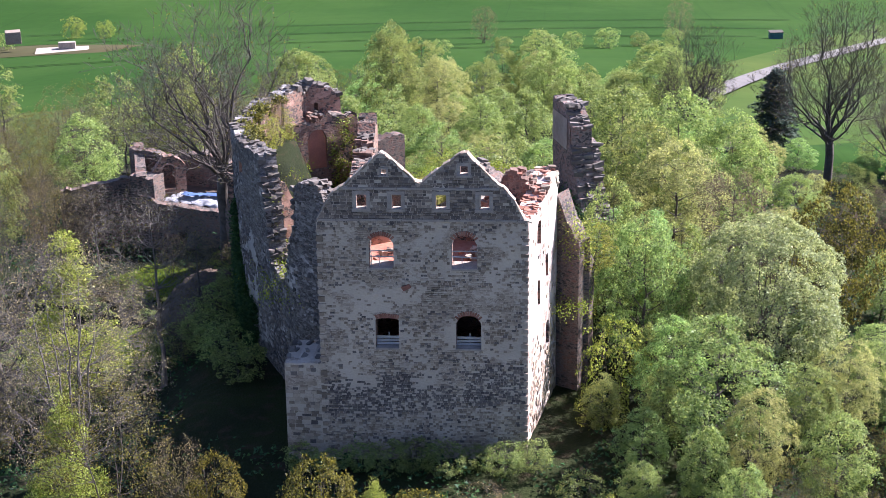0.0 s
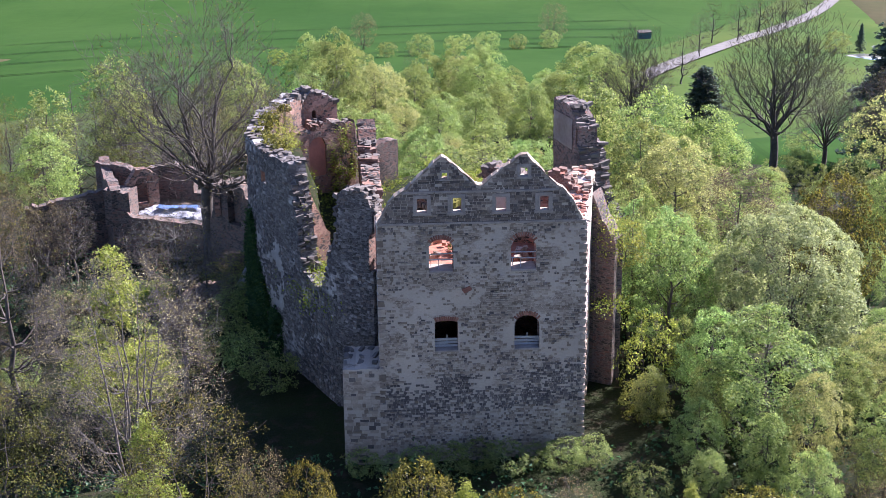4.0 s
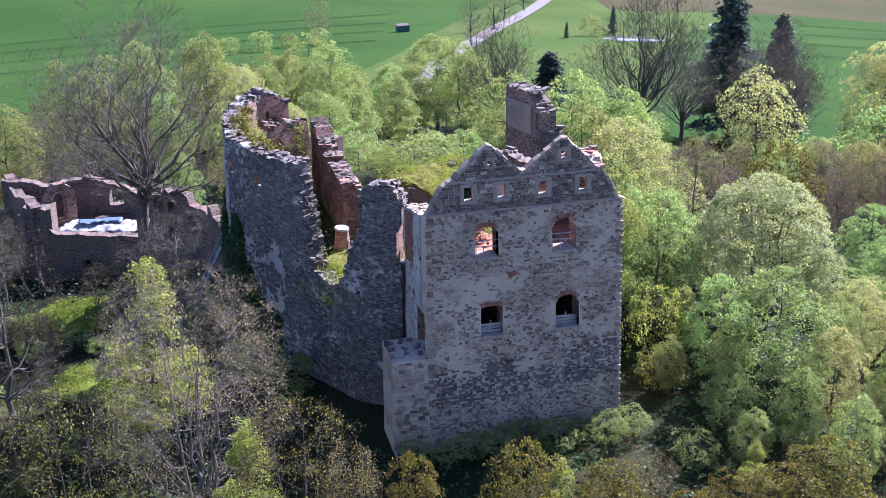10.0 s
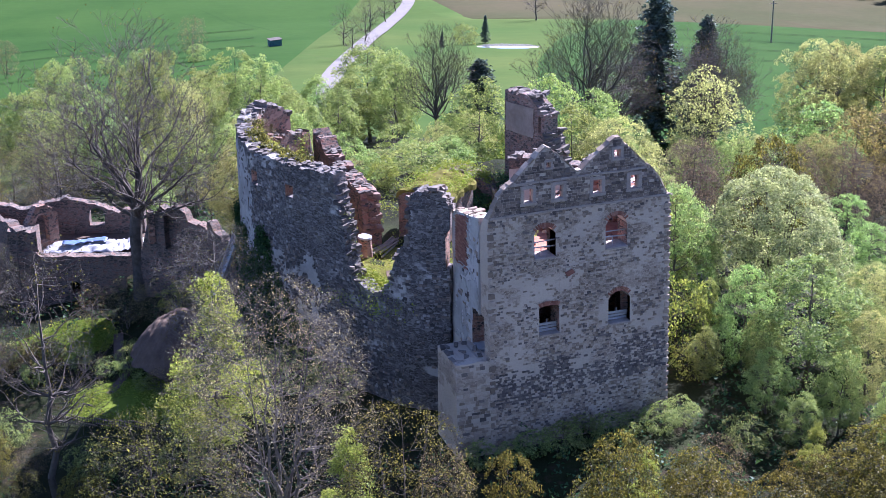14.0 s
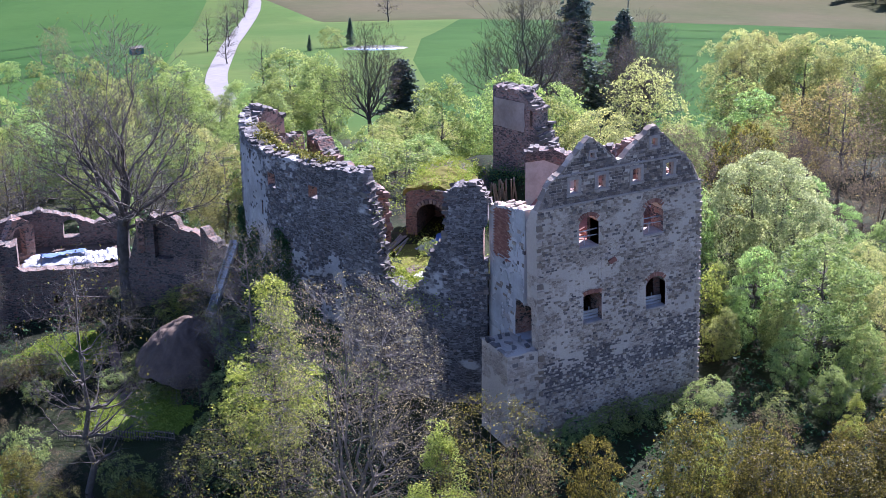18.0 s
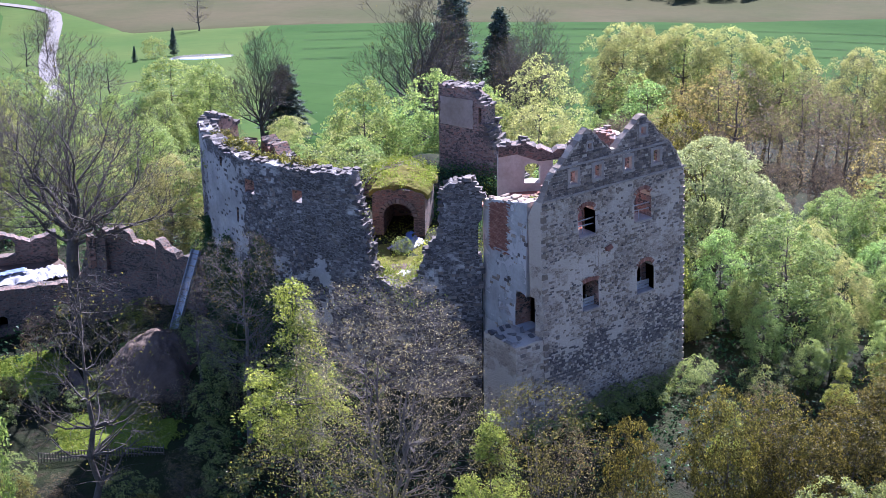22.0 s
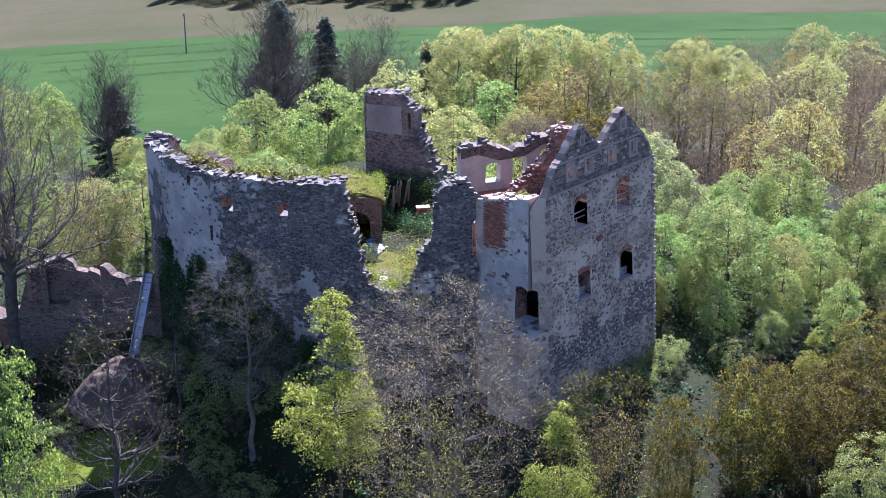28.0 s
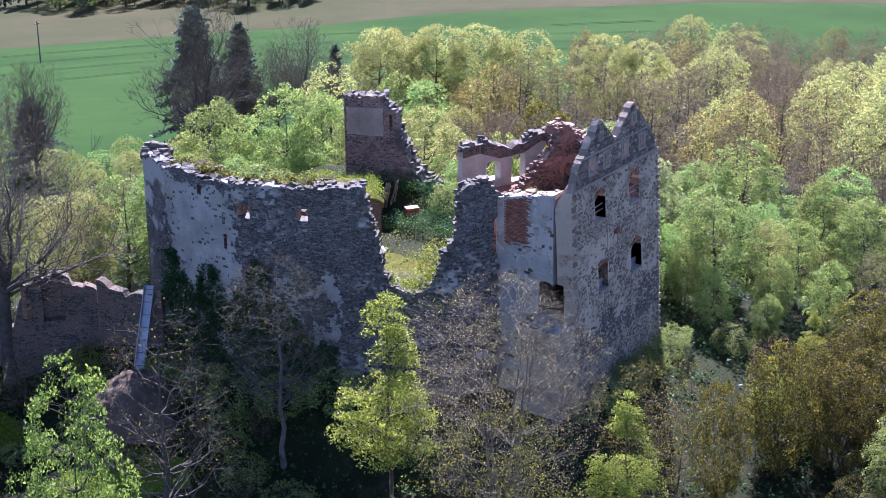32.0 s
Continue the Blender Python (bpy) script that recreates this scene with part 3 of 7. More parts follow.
def capstones(owner, pts, top, thick, material, gap=0.26, size=(0.25, 0.15), seed=0, skip=0.45, name="cap_stone"):
    """Loose stones lying along the broken top of a wall, each an object of its own."""
    rr = random.Random(seed)
    if material.name not in CAPS:
        CAPS[material.name] = [mesh_of(name, block((1, 1, 1), 0.34, rr), material) for _ in range(6)]
    total, at = line_path(pts)
    s = gap * 0.5
    while s < total - 0.1:
        for row in range(3 if thick > 0.8 else 2):
            if rr.random() > skip and abs(top(s + 0.2) - top(s - 0.2)) < 0.3:
                p, n = at(s)
                q = p - n * (thick * (0.17 + 0.33 * row if thick > 0.8 else 0.28 + 0.44 * row) + rr.uniform(-0.08, 0.08))
                ob = new(name, rr.choice(CAPS[material.name]))
                ob.parent = owner
                L = size[0] * rr.uniform(0.7, 1.25)
                ob.matrix_basis = pose(q.x, q.y, top(s) + rr.uniform(-0.05, 0.05), rr.uniform(-16, 16), rr.uniform(-16, 16), math.degrees(math.atan2(n.y, n.x)) + 90 + rr.uniform(-28, 28)) @ Matrix.Diagonal((L, min(0.5, thick * 0.36) * rr.uniform(0.7, 1.15), size[1] * rr.uniform(0.7, 1.3), 1))
        s += gap * rr.uniform(0.8, 1.2)


def ragged(owner, pts, top, thick, material, seed, size=0.34, gap=0.30, steep=0.35):
    """Broken masonry left standing along the steep parts of a wall's edge: stones that stick out of it, each an object of its own."""
    rr = random.Random(seed)
    key = material.name + " broken"
    if key not in CAPS:
        CAPS[key] = [mesh_of("broken_stone", block((1, 1, 1), 0.30, rr), material) for _ in range(6)]
    total, at = line_path(pts)
    s, left = 0.05, 0.0
    while s < total - 0.05:
        s += 0.02
        dz = top(s + 0.02) - top(s)
        left -= math.hypot(0.02, dz)
        if left > 0 or abs(dz) < 0.02 * steep:
            continue
        left = gap * rr.uniform(0.7, 1.3)
        for row in range(3):
            if rr.random() < 0.2:
                continue
            p, n = at(s)
            q = p - n * (thick * (0.14 + 0.36 * row) + rr.uniform(-0.06, 0.06))
            ob = new("broken_stone", rr.choice(CAPS[key]))
            ob.parent = owner
            ob.matrix_basis = pose(q.x, q.y, top(s) + dz * rr.random() + rr.uniform(-0.12, 0.10), rr.uniform(-14, 14), rr.uniform(-14, 14), math.degrees(math.atan2(n.y, n.x)) + 90 + rr.uniform(-20, 20)) @ Matrix.Diagonal((size * rr.uniform(0.7, 1.5), thick * 0.38 * rr.uniform(0.8, 1.1), size * rr.uniform(0.45, 0.85), 1))


def stone_mat(name, stops, individual=False):
    m, nt, b = nodes_of(name)
    src = nt.nodes.new("ShaderNodeObjectInfo").outputs["Random"] if individual else nt.nodes.new("ShaderNodeNewGeometry").outputs["Random Per Island"]
    col = ramp(nt, src, stops)
    v = world_coord(nt)
    n1 = noise_of(nt, v, 6.0, 5.0, 0.7)
    n2 = noise_of(nt, v, 0.5, 4.0)
    col = mixc(nt, 0.6, col, ramp(nt, n1, [(0.3, (0.45, 0.44, 0.43)), (0.7, (1.05, 1.02, 1.0))]), 'MULTIPLY')
    col = mixc(nt, 0.5, col, ramp(nt, n2, [(0.35, (0.68, 0.68, 0.70)), (0.62, (1, 1, 1))]), 'MULTIPLY')
    nt.links.new(col, b.inputs["Base Color"])
    bump(nt, b, n1, 0.5, 0.03)
    return m


PALE_TONES = [(0.0, (0.215, 0.165, 0.12)), (0.35, (0.355, 0.285, 0.215)), (0.7, (0.46, 0.378, 0.288)), (1.0, (0.55, 0.46, 0.36))]
GREY_TONES = [(0.0, (0.06, 0.057, 0.06)), (0.6, (0.115, 0.11, 0.11)), (0.8, (0.22, 0.21, 0.205)), (1.0, (0.40, 0.385, 0.37))]
M_STONE, M_STONE1 = stone_mat("pale_stones", PALE_TONES), stone_mat("pale_stone", PALE_TONES, True)
M_DARKSTONE = stone_mat("blackened_stones", [(0.0, (0.10, 0.086, 0.08)), (1.0, (0.26, 0.22, 0.19))])
M_GABLESTONE = stone_mat("brown_gable_stones", [(0.0, (0.135, 0.106, 0.085)), (0.5, (0.225, 0.18, 0.143)), (1.0, (0.35, 0.287, 0.23))])
M_GABLEDARK = stone_mat("dark_gable_stones", [(0.0, (0.10, 0.084, 0.074)), (1.0, (0.20, 0.168, 0.145))])
M_GREYSTONE, M_GREYSTONE1 = stone_mat("grey_stones", GREY_TONES), stone_mat("grey_stone", [(0.0, (0.09, 0.078, 0.07)), (0.5, (0.14, 0.125, 0.11)), (1.0, (0.22, 0.195, 0.17))], True)
M_REDSTONE1 = stone_mat("red_brown_stone", [(0.0, (0.14, 0.085, 0.065)), (0.5, (0.21, 0.13, 0.10)), (1.0, (0.31, 0.215, 0.17))], True)
M_NICHE = plain("red_plaster", (0.52, 0.21, 0.13), (0.40, 0.17, 0.115), 1.6)
M_BRICKS = stone_mat("brick_tones", [(0.0, (0.24, 0.10, 0.07)), (0.5, (0.33, 0.145, 0.095)), (1.0, (0.42, 0.22, 0.155))], True)


def face_stones(owner, pts, z0, z1, top, openings, name, materials, course, length, cover, dark, seed, lean=0.0, lean_z=14.2, single=None):
    """Coursed stones standing proud of a wall's outer face. cover(s, z) and dark(s, z) say how many there are and how many are blackened.
    Those inside the stretch single are objects of their own; the rest is joined."""
    rr = random.Random(seed)
    total, at = line_path(pts)
    V, F, M = [], [], []
    lone = 0
    z = z0
    while z < z1:
        h = course * rr.uniform(0.75, 1.3)
        s = rr.uniform(0, length)
        while s < total:
            L = length * rr.uniform(0.55, 1.5)
            cs, cz = s + L / 2, z + h / 2
            s += L + 0.02
            if cs + L / 2 > total or cz + h / 2 > top(cs) - 0.05 or rr.random() > cover(cs, cz):
                continue
            if any(a - L / 2 - 0.02 < cs < b + L / 2 + 0.02 and lo - h / 2 < cz < hi + h / 2 for a, b, lo, hi, *_ in openings):
                continue
            p, n = at(cs)
            d = Vector((-n.y, n.x, 0))
            proud = rr.uniform(0.002, 0.026)
            c = Vector((p.x, p.y + lean * (cz - lean_z), cz)) + n * 0.02
            lone_one = single and single[0] < cs < single[1] and single[2] < cz < single[3] and lone < 300
            quad = []
            for a, b in ((-1, -1), (1, -1), (1, 1), (-1, 1)):
                quad.append(d * (a * (L / 2 + 0.002) + rr.uniform(-0.014, 0.014)) + Vector((0, 0, b * (h / 2 - 0.001) + rr.uniform(-0.009, 0.009))))
            vs = [q - n * 0.06 for q in quad] + [q * 0.96 + n * proud for q in quad]
            fs = [(4, 5, 6, 7), (0, 1, 5, 4), (1, 2, 6, 5), (2, 3, 7, 6), (3, 0, 4, 7)]
            if lone_one:
                ob = link_mesh("stone", vs, fs, materials[2], owner)
                ob.location = c
                lone += 1
            else:
                o = len(V)
                V += [c + q for q in vs]
                F += [tuple(o + k for k in f) for f in fs]
                M += [1 if rr.random() < dark(cs, cz) else 0] * 5
        z += h + 0.012
    ob = link_mesh(name, V, F, materials[0], owner)
    ob.data.materials.append(materials[1])
    ob.data.polygons.foreach_set("material_index", M)
    ob["kind"] = "stuff"
    return ob


def face_patch(owner, pts, s0, s1, z0, z1, material, holes, seed, label, off=0.03, bias=0.0):
    """Old render left on a wall's outer face: a thin skin with a ragged edge and holes."""
    total, at = line_path(pts)
    ns, nz = int((s1 - s0) / 0.10), int((z1 - z0) / 0.10)
    rj = random.Random(int(seed * 10))
    ids, V, F = {}, [], []

    def vid(i, k):
        if (i, k) not in ids:
            s, z = s0 + (s1 - s0) * i / ns + rj.uniform(-0.035, 0.035), z0 + (z1 - z0) * k / nz + rj.uniform(-0.035, 0.035)
            p, n = at(s)
            q = p + n * (off + 0.05 * fbm(p.x * 0.8, p.y * 0.8, z * 0.8) + 0.01 * fbm(s * 2, z * 2))
            ids[(i, k)] = len(V)
            V.append((q.x, q.y, z))
        return ids[(i, k)]
    for i in range(ns):
        for k in range(nz):
            s, z = s0 + (s1 - s0) * (i + 0.5) / ns, z0 + (z1 - z0) * (k + 0.5) / nz
            edge = min((s - s0) / 1.6, (s1 - s) / 1.6, (z - z0) / 1.8, (z1 - z) / 0.9, 1.0)
            if any(a < s < b and lo < z < hi for a, b, lo, hi, *_ in holes):
                continue
            if fbm(s * 0.55, z * 0.40, seed) * 0.7 + fbm(s * 2.3, z * 2.3, seed + 1) * 0.45 + edge * 0.9 - 0.30 + bias > 0:
                F.append((vid(i, k), vid(i + 1, k), vid(i + 1, k + 1), vid(i, k + 1)))
    ob = link_mesh("render_skin", V, F, material, owner, label)
    bm = bmesh.new()
    bm.from_mesh(ob.data)
    bmesh.ops.solidify(bm, geom=bm.faces[:], thickness=0.025)
    bm.to_mesh(ob.data)
    bm.free()
    return ob


castle = empty("castle_ruin", (0, 0, 0))
tagged(castle, "roofless castle ruin of weathered rubble stone with a twin-gabled front", "castle ruin")

# front with two gables
SH = 16.25
front_top = curve([(0, 14.25), (0.35, 14.9), (0.75, 15.7), (1.1, 16.0), (1.55, SH), (3.45, 18.05), (5.36, 16.3), (7.73, 18.1), (9.3, SH + 0.15), (9.9, 16.0), (10.35, 15.3), (10.7, 14.6), (11, 14.25)])
FRONT = [(-5.5, 0), (5.5, 0)]
ATTIC = [-3.12, -1.33, 1.0, 3.23]
front_open = [(x + 5.5 - 0.27, x + 5.5 + 0.27, 15.02, 15.80, 0) for x in ATTIC]
front_open += [(2.71, 3.98, 11.72, 13.55, 0.42), (7.02, 8.35, 11.72, 13.62, 0.55)]
front_open += [(2.96, 4.2, 7.25, 9.02, 0.12), (7.22, 8.55, 7.25, 9.2, 0.45)]
front_open += [(7.50, 7.90, 16.85, 17.35, 0), (3.42, 3.72, 16.80, 17.15, 0)]
front = wall("front_wall", FRONT, lambda s: -1.0, front_top, 1.15, M_FACADE, front_open + [(0.0, 0.95, 6.4, 8.6, 0)], jag=0.05, lean=0.05, seed=1, parent=castle, inside=M_RED, thin=lambda z: 1.15 - 0.75 * ease((z - 13.8) / 0.7))
front["label"] = "gabled front wall of pale coursed rubble"

boxpart("corner_pier", (0.97, 0.72, 2.24), pose(-5.018, 0.03, 7.5, -2.86, 0, 0), M_FACADE, front)


def yf(z):
    return 0.05 * (z - 14.2)


def front_cover(s, z):
    f = fbm(s * 0.45, z * 0.45, 9.0)
    return 0.78 - 0.60 * ease((f + 0.05) * 3.0) * ease((z - 4.2) / 1.5)


def front_dark(s, z):
    f = fbm(s * 0.5, z * 1.6, 4.0)
    band = 0.75 * ease((5.6 + 0.12 * s - z) / 0.5) * ease((z - 3.0 - 0.1 * s) / 0.6)
    return 0.13 + band + (0.30 if f > 0.42 else 0.0) + (0.5 if abs(z - 10.55) < 0.13 and s < 7 else 0)


face_stones(front, FRONT, 14.36, 18.0, front_top, front_open, "gable_facing", (M_GABLESTONE, M_GABLEDARK, M_STONE1), 0.125, 0.24, lambda s, z: 0.95, lambda s, z: 0.3, 27, lean=0.05)
face_stones(front, FRONT, 0.6, 14.3, front_top, front_open, "masonry_facing", (M_STONE, M_DARKSTONE, M_STONE1), 0.10, 0.16, front_cover, front_dark, 21, lean=0.05, single=(0.3, 10.7, 9.4, 10.9))
# corner stones
for z_ in np.arange(0.8, 13.9, 0.42):
    for x_, w_ in ((-5.5, 1), (5.5, -1)):
        L_ = R.uniform(0.2, 0.42)
        boxpart("corner_stone", (L_, 0.12, R.uniform(0.16, 0.32)), pose(x_ + w_ * L_ / 2 - w_ * 0.03, yf(z_) - 0.02, z_, R.uniform(-2, 2), R.uniform(-2, 2), R.uniform(-2.5, 2.5)), M_STONE1, front, jitter=0.14)
# coping along the gables
s_ = 0.05
while s_ < 10.9:
    z0_, z1_ = front_top(s_), front_top(min(11, s_ + 0.30))
    ang = math.degrees(math.atan2(z1_ - z0_, 0.30))
    boxpart("coping_stone", (0.32 / max(0.35, math.cos(math.radians(ang))) * 0.97, 0.46 + R.uniform(-0.06, 0.06), R.uniform(0.05, 0.09)), pose(-5.5 + s_ + 0.15, 0.19 + yf(z0_), (z0_ + z1_) / 2 + R.uniform(0.0, 0.06), R.uniform(-5, 5), -ang + R.uniform(-8, 8), R.uniform(-6, 6)), M_STONE1, front, jitter=0.12)
    s_ += 0.30
# string courses
for z_, x0_, x1_ in ((14.42, -5.4, 5.45), (16.12, -4.2, 4.0)):
    x_ = x0_
    while x_ < x1_ - 0.3:
        L_ = R.uniform(0.7, 1.3)
        L_ = min(L_, x1_ - x_)
        if not any(abs(z_ - (lo + hi) / 2) < (hi - lo) / 2 + 0.1 and x_ + 5.5 < b and x_ + 5.5 + L_ > a for a, b, lo, hi, _ in front_open):
            boxpart("string_course", (L_ - 0.02, 0.12, 0.11), pose(x_ + L_ / 2, yf(z_) - 0.03, z_ + R.uniform(-0.015, 0.015)), M_DRESSED, front, jitter=0.04)
        x_ += L_


def stone_frame(x, z0, z1, w, t, parent):
    """A dressed-stone window surround: two jambs, a lintel and a sill of one piece each, joined."""
    bm = bmesh.new()
    for size, at_ in (((t, 0.24, z1 - z0), (x - w / 2 - t / 2, (z0 + z1) / 2)), ((t, 0.24, z1 - z0), (x + w / 2 + t / 2, (z0 + z1) / 2)), ((w + 2 * t, 0.24, t), (x, z1 + t / 2)), ((w + 2 * t + 0.06, 0.30, t * 0.8), (x, z0 - t * 0.4))):
        b2 = block(size, 0.03)
        b2.transform(pose(at_[0], yf(at_[1]) + 0.05, at_[1]))
        me = bpy.data.meshes.new("tmp")
        b2.to_mesh(me)
        b2.free()
        bm.from_mesh(me)
        bpy.data.meshes.remove(me)
    return part("window_surround", bm, M_DRESSED, parent, "dressed stone window surround")


for x_ in ATTIC:
    stone_frame(x_, 15.03, 15.79, 0.53, 0.19, front)
stone_frame(2.2, 16.86, 17.34, 0.39, 0.17, front)
stone_frame(-1.93, 16.81, 17.14, 0.29, 0.10, front)
for a_, b_, lo_, hi_, rise_ in front_open[4:8]:
    cx_ = (a_ + b_) / 2 - 5.5
    w_ = b_ - a_
    high = lo_ > 10
    boxpart("window_sill", (w_ - 0.02, 1.1, 0.10), pose(cx_, 0.45 + yf(lo_), lo_ + 0.05), M_DRESSED, front, "pale stone sill", jitter=0.04)
    # arch bricks
    n_ = 11
    for k in range(n_):
        u = -1 + 2 * (k + 0.5) / n_
        zz = hi_ - rise_ * (1 - math.sqrt(max(0, 1 - u * u * 0.96)))
        slope = math.degrees(math.asin(max(-0.9, min(0.9, u * (0.35 + rise_)))))
        boxpart("arch_brick", (0.10, 0.26, 0.24), pose(cx_ + u * w_ / 2, yf(hi_) + 0.08, zz + 0.12, 0, slope, 0), M_BRICKS, front, jitter=0.06)
    if high:
        for zz in (lo_ + 0.62, lo_ + 0.95):
            boxpart("window_rail", (w_ + 0.08, 0.045, 0.05), pose(cx_, yf(lo_) + 0.25, zz, 0, R.uniform(-3, 3), 0), M_METAL, front, "pale metal rail")
        for dx_ in (-w_ * 0.42, -w_ * 0.1):
            boxpart("window_bar", (0.035, 0.035, 0.62), pose(cx_ + dx_, yf(lo_) + 0.25, lo_ + 0.36), M_METAL, front)
    else:
        for zz in (lo_ + 0.16, lo_ + 0.34, lo_ + 0.52):
            boxpart("window_plank", (w_ + 0.04, 0.05, 0.14), pose(cx_, yf(lo_) + 0.45, zz, R.uniform(-4, 4), R.uniform(-2, 2), 0), M_METAL, front, "grey weathered barrier plank")
        boxpart("window_post", (0.06, 0.06, 0.75), pose(cx_ + 0.05, yf(lo_) + 0.50, lo_ + 0.40), M_METAL, front)

# flank with the doorway and the brick patch
LEFT = [(-5.45, 5.2), (-5.5, 1.16)]
left_top = curve([(0, 13.2), (0.4, 13.35), (4.04, 14.1)])
left_open = [(3.05, 4.0, 6.38, 8.65, 0.25)]
left = wall("flank_wall", LEFT, lambda s: -1.0, left_top, 1.1, M_SIDE, left_open, jag=0.06, seed=2, parent=castle, inside=M_RED)
left["label"] = "pale rendered flank wall with an arched doorway"
face_stones(left, LEFT, 0.4, 14.0, left_top, left_open, "masonry_facing", (M_STONE, M_DARKSTONE, M_STONE1), 0.18, 0.30, lambda s, z: 0.05 + 0.2 * (fbm(s * 0.6, z * 0.5, 2.0) > 0.15), lambda s, z: 0.4, 22)
for r_ in range(39):
    for c_ in range(7):
        z_, s2 = 10.5 + r_ * 0.083, 0.75 + c_ * 0.255 + (0.127 if r_ % 2 else 0)
        if z_ > left_top(s2) - 0.12 or R.random() < 0.02 or (c_ == 6 and R.random() < 0.5) or (r_ < 3 and R.random() < 0.5):
            continue
        boxpart("brick", (0.06, 0.235, 0.068), pose(-5.515 + R.uniform(-0.012, 0.008), 5.2 - s2, z_), M_BRICKS, left)
face_patch(left, LEFT, 1.9, 4.0, 6.4, 13.9, M_OLDRENDER, left_open, 5.0, "pale grey old render", bias=0.2)
face_patch(left, LEFT, 0.1, 2.2, 6.0, 11.2, M_OLDRENDER, left_open, 6.0, "pale grey old render", bias=0.1)
RIGHT = [(5.5, 1.16), (7.0, 8.6)]
right_top = curve([(0, 14.1), (2.0, 13.7), (4.5, 14.0), (6.0, 14.6), (6.9, 14.6), (7.6, 13.4)])
right_open = [(2.2, 3.0, 11.6, 13.1, 0.2), (4.4, 5.2, 8.9, 10.4, 0.3), (2.4, 3.1, 8.0, 9.6, 0.2), (4.6, 5.6, 4.6, 6.2, 0.5)]
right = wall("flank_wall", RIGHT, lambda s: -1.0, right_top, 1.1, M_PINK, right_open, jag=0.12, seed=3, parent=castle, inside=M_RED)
right["label"] = "sunlit pale flank wall with narrow arched openings"
face_stones(right, RIGHT, 0.4, 14.4, right_top, right_open, "masonry_facing", (M_STONE, M_DARKSTONE, M_STONE1), 0.19, 0.32, lambda s, z: 0.06 + 0.40 * ease((7 - z) / 3), lambda s, z: 0.05, 23)
link_mesh("front_return", [(5.5, yf(-1), -1), (5.5, 1.16, -1), (5.5, 1.16, 14.1), (5.5, yf(14.1), 14.1), (5.44, yf(-1), -1), (5.44, 1.16, -1), (5.44, 1.16, 14.1), (5.44, yf(14.1), 14.1)], [(0, 1, 2, 3), (5, 4, 7, 6), (3, 2, 6, 7), (1, 0, 4, 5)], M_PINK, front)
SPUR = [(7.0, 8.6), (8.3, 7.8), (9.2, 10.8)]
spur = wall("spur_wall", SPUR, lambda s: -2.0, curve([(0, 12.9), (0.6, 11.6), (1.0, 10.8), (1.5, 10.2), (3.0, 9.4), (5.0, 8.0)]), 1.2, M_RUIN, jag=0.35, seed=13, parent=castle)
REAR = [(7.0, 8.6), (1.4, 12.4)]
rear_top = curve([(0, 13.4), (1.2, 13.9), (2.4, 13.2), (4.2, 13.0), (5.6, 13.5), (6.8, 13.3)])
back = wall("rear_wall", REAR, lambda s: 0.0, rear_top, 0.9, M_RENDER, [(2.3, 3.3, 10.9, 12.7, 0), (4.1, 5.1, 11.2, 12.5, 0.2)], jag=0.12, seed=4, parent=castle, inside=M_RENDER)
back["label"] = "pale rendered rear wall with two window openings"
head_top = curve([(0, 13.6), (0.8, 14.1), (1.6, 14.0), (2.2, 13.5), (3.4, 13.3), (4.4, 13.35), (5.2, 13.9), (6.1, 13.85), (6.8, 13.5)])
wall("wall_head", REAR, lambda s: rear_top(s) - 0.35, lambda s: max(head_top(s), rear_top(s) + 0.1), 1.0, M_RUIN, jag=0.22, seed=16, parent=back)["label"] = "bare dark masonry along the wall head"
CROSS = [(-0.6, 7.6), (6.0, 5.6)]
cross_top = curve([(0, 10.9), (1.5, 11.7), (2.6, 12.4), (4.0, 13.4), (4.8, 14.4), (5.3, 15.1), (5.8, 14.9), (6.3, 14.2), (6.9, 13.9)])
cross = wall("cross_wall", CROSS, lambda s: 0.0, cross_top, 0.7, M_RED, [(5.2, 5.9, 11.0, 12.6, 0.3)], jag=0.28, seed=14, parent=castle, inside=M_RED)
cross["label"] = "broken red-brown inner wall stepping down"
floor_in = link_mesh("rubble_floor", [(-4.5, 0.9, 10.7), (5.2, 0.9, 10.9), (6.3, 8.2, 10.9), (1.6, 11.4, 10.6), (-4.4, 5.6, 10.7), (-4.5, 0.9, 10.4), (5.2, 0.9, 10.4), (6.3, 8.2, 10.4), (1.6, 11.4, 10.3), (-4.4, 5.6, 10.4)],
                     [(0, 1, 2, 3, 4), (9, 8, 7, 6, 5), (0, 4, 9, 5), (1, 0, 5, 6), (2, 1, 6, 7), (3, 2, 7, 8), (4, 3, 8, 9)], M_BRICK, castle, "red rubble on the upper floor")

part_in = wall("cross_wall", [(-4.4, 5.4), (-0.6, 7.6)], lambda s: 0.0, curve([(0, 11.4), (2, 11.2), (4.4, 10.9)]), 0.7, M_RED, jag=0.2, seed=15, parent=castle, inside=M_RED)


